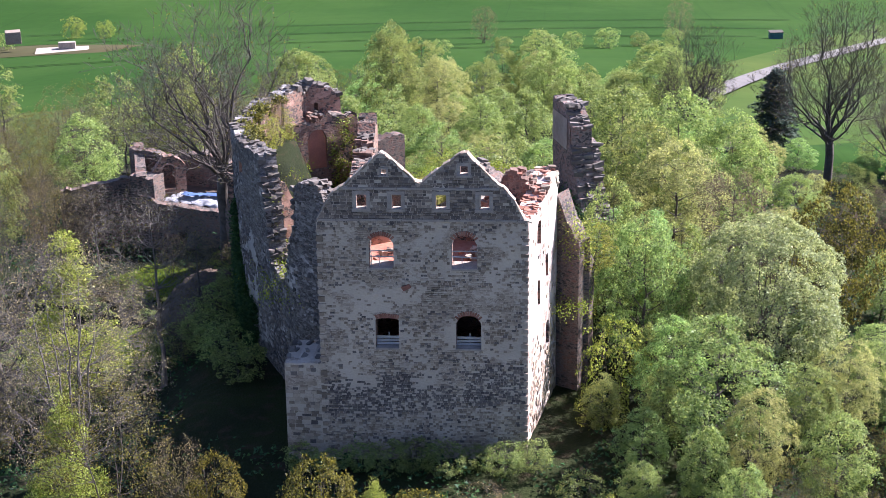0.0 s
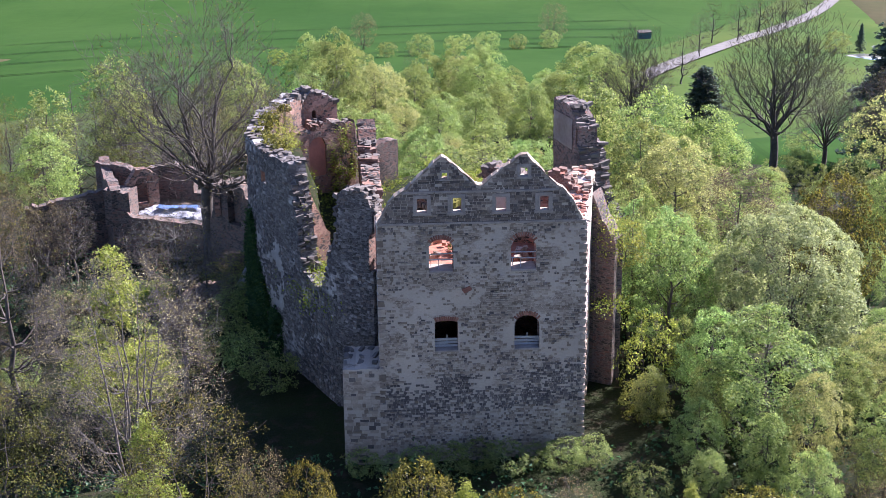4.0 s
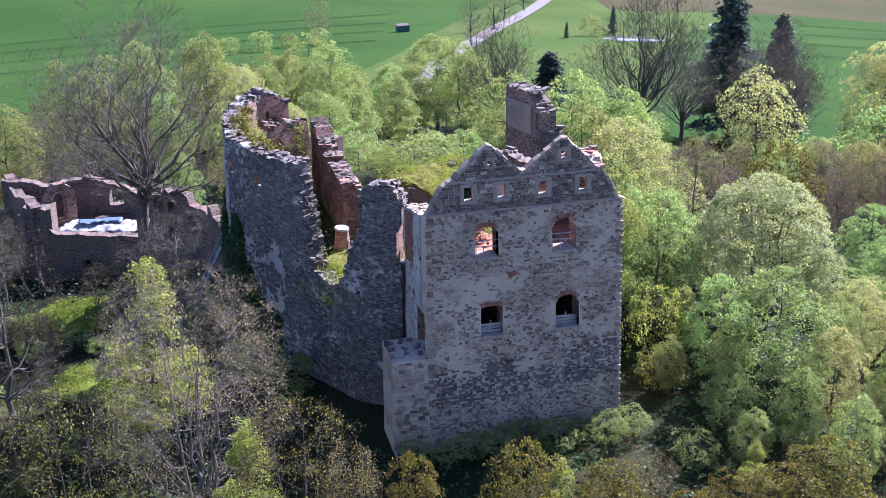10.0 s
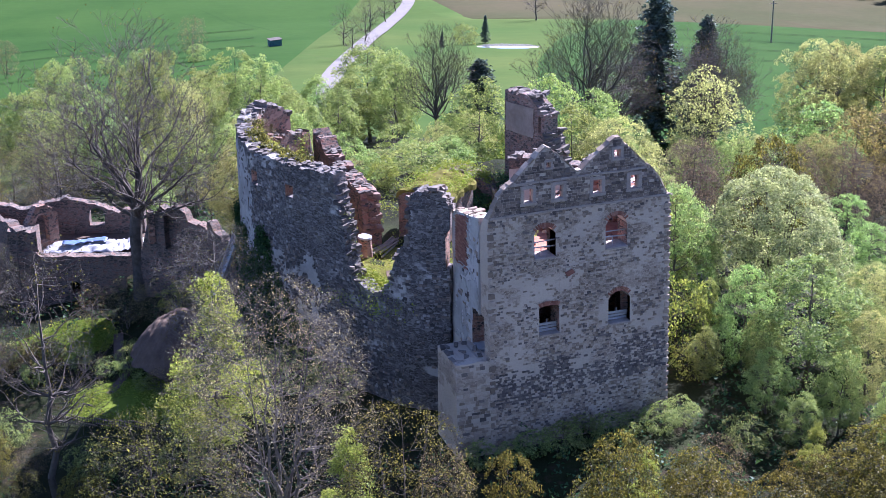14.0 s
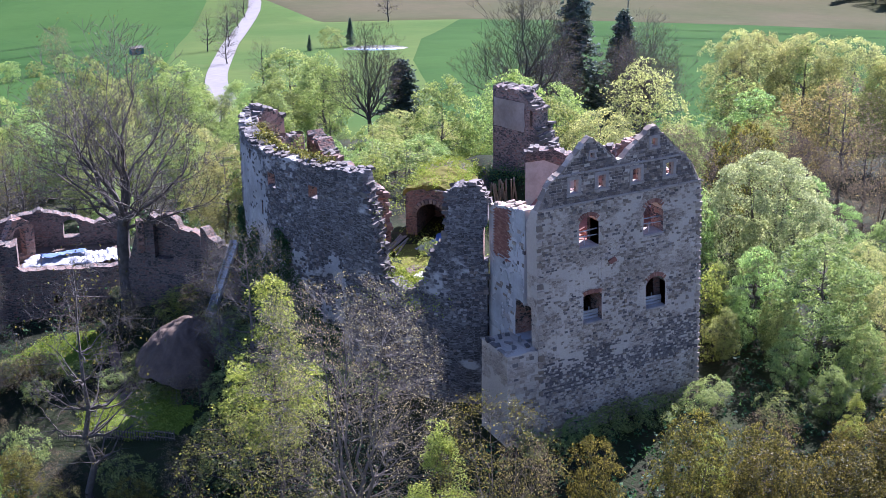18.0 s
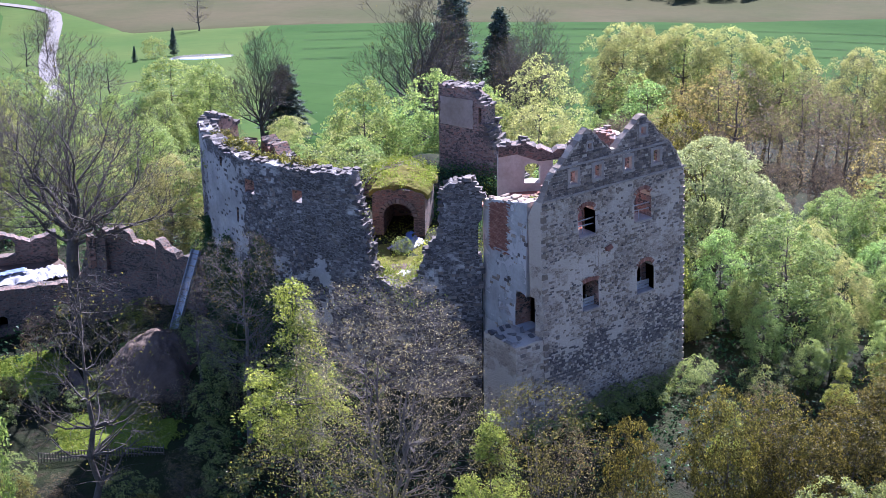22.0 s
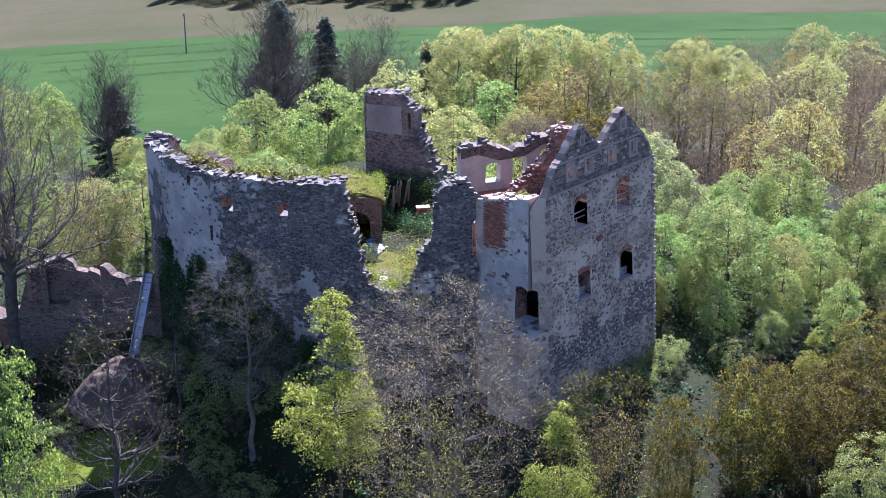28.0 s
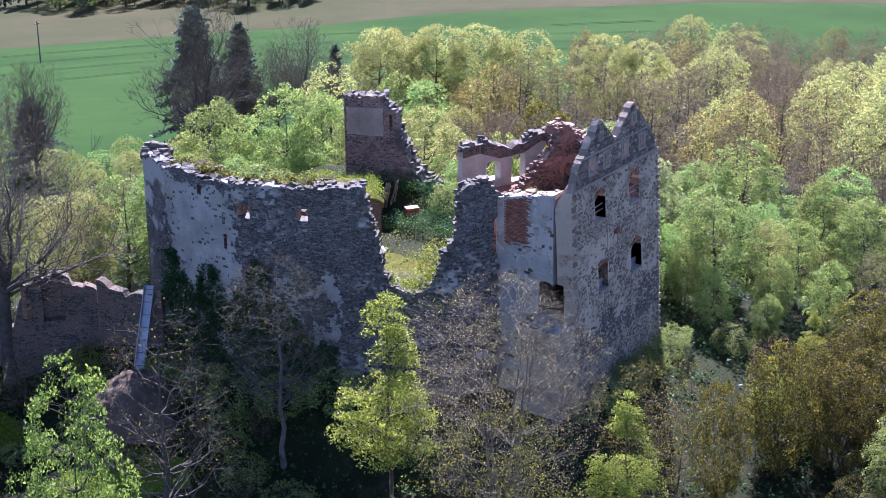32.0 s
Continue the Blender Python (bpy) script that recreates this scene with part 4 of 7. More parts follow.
# curtain wall
CURT = [(-12.3, 25.9), (-12.9, 24.0), (-13.3, 21.6), (-13.45, 18.3), (-12.3, 14.7), (-10.5, 11.5), (-9.2, 9.0), (-7.9, 6.4), (-5.6, 4.8)]
cl, _ = line_path(CURT)
curt_top = curve([(0, 13.5), (2.0, 13.9), (5.0, 13.8), (8.0, 13.95), (12.0, 14.0), (13.5, 14.15), (15.25, 14.2), (15.4, 13.2), (15.6, 12.1), (15.95, 11.2), (16.1, 9.9), (16.3, 8.9), (16.7, 7.9), (17.3, 7.6), (18.4, 7.3), (19.5, 8.2), (19.8, 8.9), (20.1, 10.2), (20.9, 10.9), (21.1, 11.4), (21.18, 14.0), (21.6, 14.3), (22.7, 14.5), (22.95, 14.4), (23.4, 13.65), (23.7, 13.5), (24.6, 13.4)])
curt_open = [(4.1, 4.5, 12.7, 13.3, 0), (7.4, 8.3, 11.85, 12.75, 0), (11.3, 12.0, 11.95, 12.75, 0), (6.2, 6.5, 9.6, 10.6, 0), (23.3, 24.0, 9.8, 12.2, 0.3)]
curtain = wall("curtain_wall", CURT, lambda s: -6.0, curt_top, 1.05, M_CURTAIN, curt_open, jag=0.2, seed=5, parent=castle, inside=M_RED)
curtain["label"] = "high curved curtain wall of dark rubble with a breach"
face_stones(curtain, CURT, -1.0, 14.2, curt_top, curt_open, "masonry_facing", (M_GREYSTONE, M_DARKSTONE, M_GREYSTONE1), 0.13, 0.20,
            lambda s, z: 0.12 + 0.38 * ease((fbm(s * 0.25, z * 0.22, 6.0) + 0.25) * 2.2) * ease((s - 5.0) / 3.0), lambda s, z: 0.30, 24, single=(12.0, 15.0, 9.0, 13.0))
face_patch(curtain, CURT, 0.1, 7.6, 2.0, 13.6, M_OLDRENDER, curt_open, 3.0, "pale grey old render", bias=0.05)
face_patch(curtain, CURT, 6.6, 15.0, 3.0, 9.0, M_OLDRENDER, curt_open, 8.0, "remains of pale render", bias=-0.55)
FAR1 = [(-8.4, 29.9), (-11.0, 28.6), (-12.3, 25.9)]
far1_top = curve([(0, 12.8), (0.7, 13.4), (2.0, 13.9), (3.0, 13.4), (4.2, 13.9), (5.9, 13.7)])
far1 = wall("curtain_wall", FAR1, lambda s: -4.0, far1_top, 1.2, M_CURTAIN, [(1.6, 2.0, 11.9, 12.6, 0.1)], jag=0.2, seed=6, parent=castle, inside=M_RED)
REDW = [(-11.6, 24.9), (-6.7, 28.3)]
redw_top = curve([(0, 11.6), (2.4, 11.6), (2.9, 12.1), (4.0, 11.9), (5.2, 11.6), (6.0, 11.7)])
redw = wall("inner_wall", REDW, lambda s: 3.0, redw_top, 1.0, M_RED, [(2.2, 3.6, 8.3, 11.1, 0.7)], jag=0.3, seed=17, parent=castle, inside=M_RED)
redw["label"] = "red-brown inner wall with a tall arched niche"
a_, n_ = line_path(REDW)[1](2.9)
boxpart("niche_back", (1.5, 0.15, 3.0), Matrix.Translation(a_ - n_ * 0.22 + Vector((0, 0, 9.7))) @ Matrix.Rotation(math.atan2(3.4, 4.9), 4, 'Z'), M_NICHE, redw, "red plastered niche")
INNER = [(-6.7, 28.3), (-3.7, 31.0)]
inner = wall("inner_wall", INNER, lambda s: 3.0, curve([(0, 11.7), (0.3, 9.9), (1.6, 9.3), (3.2, 9.6), (4.1, 9.4)]), 0.9, M_RUIN, jag=0.2, seed=7, parent=castle, inside=M_RED)
SIDEW = [(-6.5, 28.2), (-6.2, 18.6)]
sidew_top = curve([(0, 11.7), (1.4, 11.4), (1.6, 11.0), (3.0, 10.8), (3.2, 10.3), (4.6, 10.5), (4.8, 10.1), (6.4, 10.2), (9.2, 9.9), (9.35, 8.6), (9.6, 7.4)])
sidew = wall("inner_wall", SIDEW, lambda s: 3.0, sidew_top, 1.2, M_RED, jag=0.35, seed=20, parent=castle, inside=M_RED)
sidew["label"] = "red-brown inner wall stepping down to the breach"
ret = wall("inner_wall", [(-10.3, 13.3), (-8.3, 15.2)], lambda s: 3.0, curve([(0, 12.6), (1.2, 11.6), (2.2, 9.2), (3.5, 7.8)]), 0.9, M_RED, jag=0.35, seed=18, parent=castle, inside=M_RED)

# standing tower fragment
TOWER = [(6.7, 25.6), (8.0, 21.9)]
tower_top = curve([(0, 13.8), (2.9, 13.9), (3.1, 13.3), (3.9, 12.7)])
tower = wall("tower_wall", TOWER, lambda s: 4.0, tower_top, 1.25, M_TOWER, [(3.35, 3.6, 11.4, 12.6, 0)], jag=0.22, seed=8, parent=castle, inside=M_RUIN)
tower["label"] = "tall standing fragment of a tower, pale render near its top"
a_, n_ = line_path(TOWER)[1](1.55)
bm_ = bmesh.new()
bmesh.ops.create_grid(bm_, x_segments=14, y_segments=10, size=0.5)
for v in bm_.verts:
    u, w = v.co.x, v.co.y
    v.co = Vector((u * (2.75 + 0.16 * fbm(w * 6, 3.3)), 0, w * (2.0 + 0.18 * fbm(u * 6, 7.1))))
bm_.transform(Matrix.Translation(a_ + n_ * 0.07 + Vector((0, 0, 12.05))) @ Matrix.Rotation(math.atan2(-3.7, 1.3), 4, 'Z'))
bmesh.ops.solidify(bm_, geom=bm_.faces[:], thickness=0.05)
part("render_patch", bm_, M_RENDER, tower, "patch of pale old render")
FOOT = [(6.72, 25.55), (8.25, 21.2), (9.0, 18.9)]
foot_top = curve([(0, 11.9), (3.0, 11.4), (3.8, 11.5), (4.1, 10.5), (4.5, 9.6), (5.0, 8.6), (6.0, 7.7), (7.0, 7.3)])
foot_ = wall("tower_foot", FOOT, lambda s: 3.0, foot_top, 1.8, M_TOWER, jag=0.3, seed=19, parent=castle)
# ledge block beside the front
BUT = [(-7.5, 0.1), (-5.5, 0.0)]
ledge = wall("buttress", BUT, lambda s: -1.5, lambda s: 6.35, 2.6, M_FACADE, jag=0.05, lean=0.05, seed=9, parent=castle)
face_stones(ledge, BUT, 0.3, 6.3, lambda s: 6.35, [], "masonry_facing", (M_STONE, M_DARKSTONE, M_STONE1), 0.18, 0.34, lambda s, z: 0.6, lambda s, z: 0.15, 25, lean=0.05)

for ow, pt, tp, th, mt, sd in ((curtain, CURT, curt_top, 1.05, M_GREYSTONE1, 31), (far1, FAR1, far1_top, 1.2, M_GREYSTONE1, 32), (left, LEFT, left_top, 1.1, M_STONE1, 33), (right, RIGHT, right_top, 1.1, M_BRICKS, 34),
                               (tower, TOWER, tower_top, 1.25, M_GREYSTONE1, 35), (redw, REDW, redw_top, 1.0, M_GREYSTONE1, 36), (sidew, SIDEW, sidew_top, 1.2, M_GREYSTONE1, 39), (cross, CROSS, cross_top, 0.7, M_BRICKS, 37), (ledge, BUT, lambda s: 6.35, 2.6, M_GREYSTONE1, 38)):
    capstones(ow, pt, tp, th, mt, seed=sd)
for ow, pt, tp, th, mt, sd in ((curtain, CURT, curt_top, 1.05, M_GREYSTONE1, 131), (far1, FAR1, far1_top, 1.2, M_GREYSTONE1, 132), (sidew, SIDEW, sidew_top, 1.2, M_REDSTONE1, 133), (redw, REDW, redw_top, 1.0, M_REDSTONE1, 134),
                               (tower, TOWER, tower_top, 1.25, M_GREYSTONE1, 135), (cross, CROSS, cross_top, 0.7, M_REDSTONE1, 136), (back, REAR, head_top, 1.0, M_GREYSTONE1, 137), (foot_, FOOT, foot_top, 1.8, M_GREYSTONE1, 138), (right, RIGHT, right_top, 1.1, M_STONE1, 139)):
    ragged(ow, pt, tp, th, mt, sd)


# ---- trees ----
def tubes(segs, sides_of):
    """Tapered tubes: segs are (start, end, radius at start, radius at end)."""
    vs, fs = [], []
    for a, b, ra, rb in segs:
        d = b - a
        if d.length < 1e-4:
            continue
        d.normalize()
        u = d.orthogonal().normalized()
        w = d.cross(u)
        k = sides_of(ra)
        o = len(vs)
        for p, r in ((a, ra), (b, rb)):
            for i in range(k):
                t = 2 * math.pi * i / k
                vs.append(p + (u * math.cos(t) + w * math.sin(t)) * r)
        fs += [(o + i, o + (i + 1) % k, o + k + (i + 1) % k, o + k + i) for i in range(k)]
    return vs, fs


def grow(seed, height, spread, trunk_r, first=0.28, boughs=9, levels=3, up=0.55, stems=1, cone=0.0, fine=0.007, fork=0.0):
    """Branches of a broad-leaved tree: returns the segments and the places of the outer twigs."""
    rr = random.Random(seed)
    segs, tips = [], []

    def branch(p, d, length, r, level):
        n = (6 if level == 1 else 4 if level == 2 else 2) if fork else 3 if level < 2 else 2
        q = p.copy()
        for i in range(n):
            d = (d + Vector((rr.uniform(-1, 1), rr.uniform(-1, 1), rr.uniform(-0.4, 0.9))) * (0.34 if fork else 0.22 if level else 0.07)).normalized()
            nxt = q + d * (length / n)
            r2 = r * (1 - 0.8 * (i + 1) / n) if level >= levels else r * (1 - 0.62 * (i + 1) / n)
            segs.append((q.copy(), nxt.copy(), max(fine * 1.2, r * (1 - 0.62 * i / n)), max(fine, r2)))
            if level < levels and i >= (1 if level else 0):
                for _ in range(rr.choice((1, 2)) if level else 0):
                    ang = rr.uniform(0, 6.283)
                    side = d.orthogonal().normalized()
                    side.rotate(Matrix.Rotation(ang, 3, d))
                    nd_ = (d * 0.55 + side * 0.8 + Vector((0, 0, up * 0.45))).normalized()
                    branch(nxt, nd_, length * rr.uniform(0.42, 0.62), max(0.01, r * 0.5 * (1 - 0.15 * i)), level + 1)
            if level >= levels - 1:
                tips.append(nxt.copy())
            q = nxt
        if level < levels:
            for _ in range(2):
                side = Vector((rr.uniform(-1, 1), rr.uniform(-1, 1), rr.uniform(0, 1))).normalized()
                branch(q, (d + side * 0.7).normalized(), length * rr.uniform(0.35, 0.5), max(0.01, r * 0.35), level + 1)
    if fork:                                      # a short trunk that parts into great limbs
        p = Vector((0, 0, -0.3))
        for i in range(3):
            nxt = Vector((rr.uniform(-0.12, 0.12), rr.uniform(-0.12, 0.12), fork * height * (i + 1) / 3))
            segs.append((p.copy(), nxt.copy(), trunk_r * (1.3, 1.0, 0.95)[i], trunk_r * (1.0, 0.95, 0.85)[i]))
            p = nxt
        for k in range(boughs):
            a = 2.4 * k + rr.uniform(-0.3, 0.3)
            tilt = 0.12 + 1.1 * (k + 0.5) / boughs
            length = height * (1 - fork) * (0.86 if tilt < 0.6 else 0.66) * rr.uniform(0.85, 1.1)
            branch(p + Vector((0, 0, -0.2 * k * fork * height / boughs)), Vector((math.cos(a) * math.sin(tilt), math.sin(a) * math.sin(tilt), math.cos(tilt))), length, trunk_r * rr.uniform(0.28, 0.45), 1)
        return segs, tips
    for s in range(stems):
        lean = Vector((rr.uniform(-1, 1), rr.uniform(-1, 1), 0)) * (0.30 if stems > 1 else 0.06)
        p, d = Vector((lean.x * 0.8, lean.y * 0.8, -0.3)) if stems > 1 else Vector((0, 0, -0.3)), (Vector((0, 0, 1)) + lean).normalized()
        n = 9
        for i in range(n):
            d = (d + Vector((rr.uniform(-1, 1), rr.uniform(-1, 1), 0.4)) * 0.07).normalized()
            nxt = p + d * ((height * 0.86 + 0.3) / n)
            f0, f1 = 1 - 0.88 * i / n, 1 - 0.88 * (i + 1) / n
            segs.append((p.copy(), nxt.copy(), trunk_r * f0 * (1.35 if i == 0 else 1), trunk_r * f1))
            f = (i + 1) / n
            if f >= first:
                k = max(1, round(boughs * 1.2 / (n * (1 - first)) / (1 if stems == 1 else stems * 0.6)))
                for _ in range(k):
                    a = rr.uniform(0, 6.283)
                    g = (f - first) / (1 - first)
                    reach = spread * (0.55 + 0.75 * math.sin(math.pi * min(0.95, 0.25 + 0.72 * g))) * rr.uniform(0.7, 1.12) * (1 - 0.45 * g)
                    if cone:
                        reach = spread * (1.15 - cone * g) * rr.uniform(0.75, 1.1)
                    branch(nxt, Vector((math.cos(a), math.sin(a), up + 0.7 * g)).normalized(), reach, trunk_r * f1 * 0.55, 1)
            p = nxt
        tips.append(p.copy())
    return segs, tips


def leaf_quads(points, count, size, seed, scatter, flat=0.0):
    """Small leaf quads strewn round the given places."""
    rg = np.random.default_rng(seed)
    P = np.array([tuple(p) for p in points])
    c = P[rg.integers(0, len(P), count)] + rg.normal(0, scatter, (count, 3))
    n = rg.normal(0, 1, (count, 3)) + np.array([0, 0, 0.7 + flat])
    n /= np.linalg.norm(n, axis=1)[:, None]
    t = np.cross(n, rg.normal(0, 1, (count, 3)))
    t /= np.linalg.norm(t, axis=1)[:, None]
    b = np.cross(n, t)
    s = size * rg.uniform(0.6, 1.35, (count, 1))
    V = np.stack([c - t * s * 0.55, c + t * s * 0.25 - b * s * 0.42, c + t * s * 0.45 + b * s * 0.38], 1).reshape(-1, 3)
    F = np.arange(count * 3).reshape(-1, 3)
    return V, F


def quad_mesh(name, V, F, material):
    me = bpy.data.meshes.new(name)
    me.vertices.add(len(V))
    me.vertices.foreach_set("co", np.asarray(V, dtype=np.float32).ravel())
    me.loops.add(F.size)
    me.loops.foreach_set("vertex_index", F.ravel().astype(np.int32))
    me.polygons.add(len(F))
    me.polygons.foreach_set("loop_start", np.arange(0, F.size, F.shape[1], dtype=np.int32))
    me.polygons.foreach_set("loop_total", np.full(len(F), F.shape[1], dtype=np.int32))
    me.materials.append(material)
    me.update(calc_edges=True)
    return me


def sides(r):
    return 6 if r > 0.10 else 3


def tree_kind(name, label, seed, height, spread, trunk_r, leaf, count, size, scatter, bark, category="tree", clumps=0, **kw):
    """One tree with trunk (its limbs are of one piece with it) and crown; it stands far under the ground until copied."""
    segs, tips = grow(seed, height, spread, trunk_r, **kw)
    root = empty(name)
    vs, fs = tubes(segs, sides)
    link_mesh("trunk", vs, fs, bark, root, smooth=True)
    if clumps:
        tips = random.Random(seed + 5).sample(tips, min(clumps, len(tips)))
    if count:
        V, F = leaf_quads(tips, count, size, seed + 1, scatter)
        me = quad_mesh("crown", V, F, leaf)
        cr = new("crown", me)
        cr.parent = root
    tagged(root, label, category, group="bushes round the castle" if category == "bush" else "trees of the castle woods")
    return root


def conifer_kind(name, label, seed, height, spread):
    rr = random.Random(seed)
    root = empty(name)
    segs = [(Vector((0, 0, -0.3)), Vector((0, 0, height * 0.5)), height * 0.018, height * 0.012), (Vector((0, 0, height * 0.5)), Vector((0, 0, height)), height * 0.012, 0.01)]
    pts = []
    z = height * 0.12
    while z < height * 0.99:
        f = 1 - z / height
        reach = spread * (f ** 0.62) * rr.uniform(0.42, 1.22) + 0.15
        for k in range(rr.choice((5, 6, 7)) if f > 0.12 else 4):
            a = rr.uniform(0, 6.283)
            L = reach * rr.uniform(0.7, 1.1)
            e = Vector((math.cos(a) * L, math.sin(a) * L, z - 0.28 * L))
            m_ = Vector((math.cos(a) * L * 0.5, math.sin(a) * L * 0.5, z - 0.02 * L))
            segs += [(Vector((0, 0, z)), m_, 0.04, 0.025), (m_, e, 0.025, 0.008)]
            n = max(3, int(L * 5))
            pts += [Vector((0, 0, z)).lerp(m_, j / n) if j < n / 2 else m_.lerp(e, (j - n / 2) / (n / 2)) for j in range(1, n + 1)]
        z += max(0.22, 0.45 * f + 0.12)
    vs, fs = tubes(segs, sides)
    link_mesh("trunk", vs, fs, M_BARKDARK, root, smooth=True)
    V, F = leaf_quads(pts, len(pts) * 9, 0.34, seed, 0.15, 0.6)
    cr = new("crown", quad_mesh("crown", V, F, L_DARK))
    cr.parent = root
    return tagged(root, label, "tree", group="spruces behind the castle")


def crown_tree(name, label, seed, height, spread, trunk_r, leaf, bark, shape="round", base=0.25, sprays=260, per=55, size=0.12, reach=0.6, gap=0.0, limbs=16, stems=1, fans=3, lift=0.5, hollow=0.35, fine=0.009, category="tree", spire=0.0):
    """A tree whose limbs carry many separate sprays of twigs and leaves inside a lumpy crown outline with gaps."""
    rr, rg = random.Random(seed), np.random.default_rng(seed)
    z0, zc = height * base, height * (1 - base)

    def outline(h, a):
        if shape == "cone":
            w = (1.02 - h) ** 0.95 * min(1.0, 0.45 + h * 4)
        elif shape == "dome":
            w = math.sqrt(max(0.0, 1 - (0.25 + 0.75 * h) ** 2.4)) if h > 0.2 else 0.72 + 1.2 * h
        elif shape == "tall":
            w = max(0.0, math.sin(math.pi * min(1.0, 0.14 + 0.86 * h))) ** 0.55
        else:
            w = math.sqrt(max(0.0, 1 - (2 * h - 1) ** 2)) ** 0.8
        return spread * w * (1 + 0.30 * fbm(math.cos(a) * 1.3 + seed, math.sin(a) * 1.3, h * 2.6))
    pts, outs = [], []
    tries = 0
    while len(pts) < sprays and tries < sprays * 40:
        tries += 1
        h, a = rr.random(), rr.uniform(0, 6.2832)
        w = outline(h, a)
        if w < rr.random() * spread:
            continue
        f = hollow + (1 - hollow) * rr.random() ** 0.55
        x, y, z = math.cos(a) * w * f, math.sin(a) * w * f, z0 + zc * h
        if gap and fbm(x * 0.55 + seed, y * 0.55, z * 0.55) < gap - 0.35:
            continue
        pts.append((x, y, z))
        outs.append((math.cos(a), math.sin(a), (h - 0.45) * 1.4))
    P, O = np.array(pts), np.array(outs)
    segs, nodes = [], []
    for s in range(stems):
        a0 = 6.2832 * s / stems + rr.uniform(-0.4, 0.4)
        off = Vector((math.cos(a0), math.sin(a0), 0)) * (0.0 if stems == 1 else 0.22)
        p, r = Vector((off.x, off.y, -0.3)), trunk_r * (1.0 if stems == 1 else 0.75)
        tip = Vector((off.x * (1 if stems == 1 else spread * 1.5), off.y * (1 if stems == 1 else spread * 1.5), height * (0.93 if stems == 1 else 0.85)))
        foot = p.copy()
        n = 9
        for i in range(n):
            f = (i + 1) / n
            q = foot.lerp(tip, f) + Vector((rr.uniform(-1, 1), rr.uniform(-1, 1), 0)) * 0.02 * height * min(1.0, 2 * (1 - f))
            r2 = max(0.012, trunk_r * (1 - 0.93 * f) * (1.0 if stems == 1 else 0.75))
            segs.append((p.copy(), q.copy(), r * (1.3 if i == 0 else 1), r2))
            if q.z > z0 * 0.75:
                nodes.append((q.copy(), r2))
            p, r = q, r2
    stem_nodes = list(nodes)
    for k in range(limbs):
        t = Vector(pts[rr.randrange(len(pts))])
        t = Vector((t.x * 0.72, t.y * 0.72, t.z))
        low = [m for m in stem_nodes if m[0].z < t.z - 0.25 * (t.xy.length if shape != "cone" else 0.2)] or stem_nodes[:1]
        p, r = min(low, key=lambda m: (m[0] - t).length + 0.2 * abs(m[0].z - t.z))
        r = max(0.02, r * 0.6)
        a = p.copy()
        bow = Vector((0, 0, (0.16 if shape != "cone" else 0.05) * (t - p).length))
        n = 4
        for i in range(n):
            f = (i + 1) / n
            q = p.lerp(t, f) - bow * math.sin(math.pi * f) * 0.6 + Vector((rr.uniform(-1, 1), rr.uniform(-1, 1), rr.uniform(-1, 1))) * 0.05 * (t - p).length
            r2 = max(fine * 1.4, r * 0.72)
            segs.append((a.copy(), q.copy(), r, r2))
            nodes.append((q.copy(), r2))
            a, r = q, r2
    N = np.array([tuple(m[0]) for m in nodes])
    cen, nor, rad = [], [], []
    for i in range(len(P)):
        d = np.linalg.norm(N - P[i], axis=1) + 0.6 * np.maximum(0, N[:, 2] - P[i][2] + 0.2)
        j = int(d.argmin())
        a, q = nodes[j][0], Vector(pts[i])
        m_ = a.lerp(q, 0.55) + Vector((rr.uniform(-1, 1), rr.uniform(-1, 1), rr.uniform(-0.2, 0.8))) * 0.08 * (q - a).length
        r = min(nodes[j][1] * 0.6, 0.03)
        segs.append((a.copy(), m_, max(fine * 1.2, r), max(fine, r * 0.6)))
        segs.append((m_, q, max(fine, r * 0.6), fine))
        o = Vector(outs[i])
        up = (Vector((0, 0, 1)) * lift + o * (1 - lift) + Vector((rr.gauss(0, 1), rr.gauss(0, 1), rr.gauss(0, 1))) * 0.22).normalized()
        u = up.orthogonal().normalized()
        v = up.cross(u)
        R_ = reach * rr.uniform(0.65, 1.3)
        a1 = rr.uniform(0, 6.2832)
        for k in range(fans):
            ang = a1 + 6.2832 * k / max(1, fans)
            e = q + (u * math.cos(ang) + v * math.sin(ang)) * R_ * rr.uniform(0.6, 1.05) + (o * 0.4 + Vector((0, 0, spire))) * R_
            segs.append((q.copy(), e, fine, fine * 0.7))
        cen.append(tuple(q + o * 0.2 * R_))
        nor.append((tuple(u), tuple(v), tuple(up)))
        rad.append(R_)
    root = empty(name)
    vs, fs = tubes(segs, sides)
    link_mesh("trunk", vs, fs, bark, root, smooth=True)
    if per:
        k = len(cen) * per
        C, B, Q = np.repeat(np.array(cen), per, 0), np.repeat(np.array(nor), per, 0), np.repeat(np.array(rad), per)
        th, rd = rg.uniform(0, 6.2832, k), np.sqrt(rg.uniform(0.02, 1, k)) * Q
        c = C + B[:, 0] * (rd * np.cos(th))[:, None] + B[:, 1] * (rd * np.sin(th))[:, None] + B[:, 2] * (rg.normal(0, 0.16, k) * Q - 0.35 * rd * rd / Q)[:, None]
        c[:, 2] += spire * rd * 0.8
        n = B[:, 2] + rg.normal(0, 0.75, (k, 3))
        n /= np.linalg.norm(n, axis=1)[:, None]
        t = np.cross(n, rg.normal(0, 1, (k, 3)))
        t /= np.linalg.norm(t, axis=1)[:, None]
        b = np.cross(n, t)
        s = size * rg.uniform(0.55, 1.4, (k, 1))
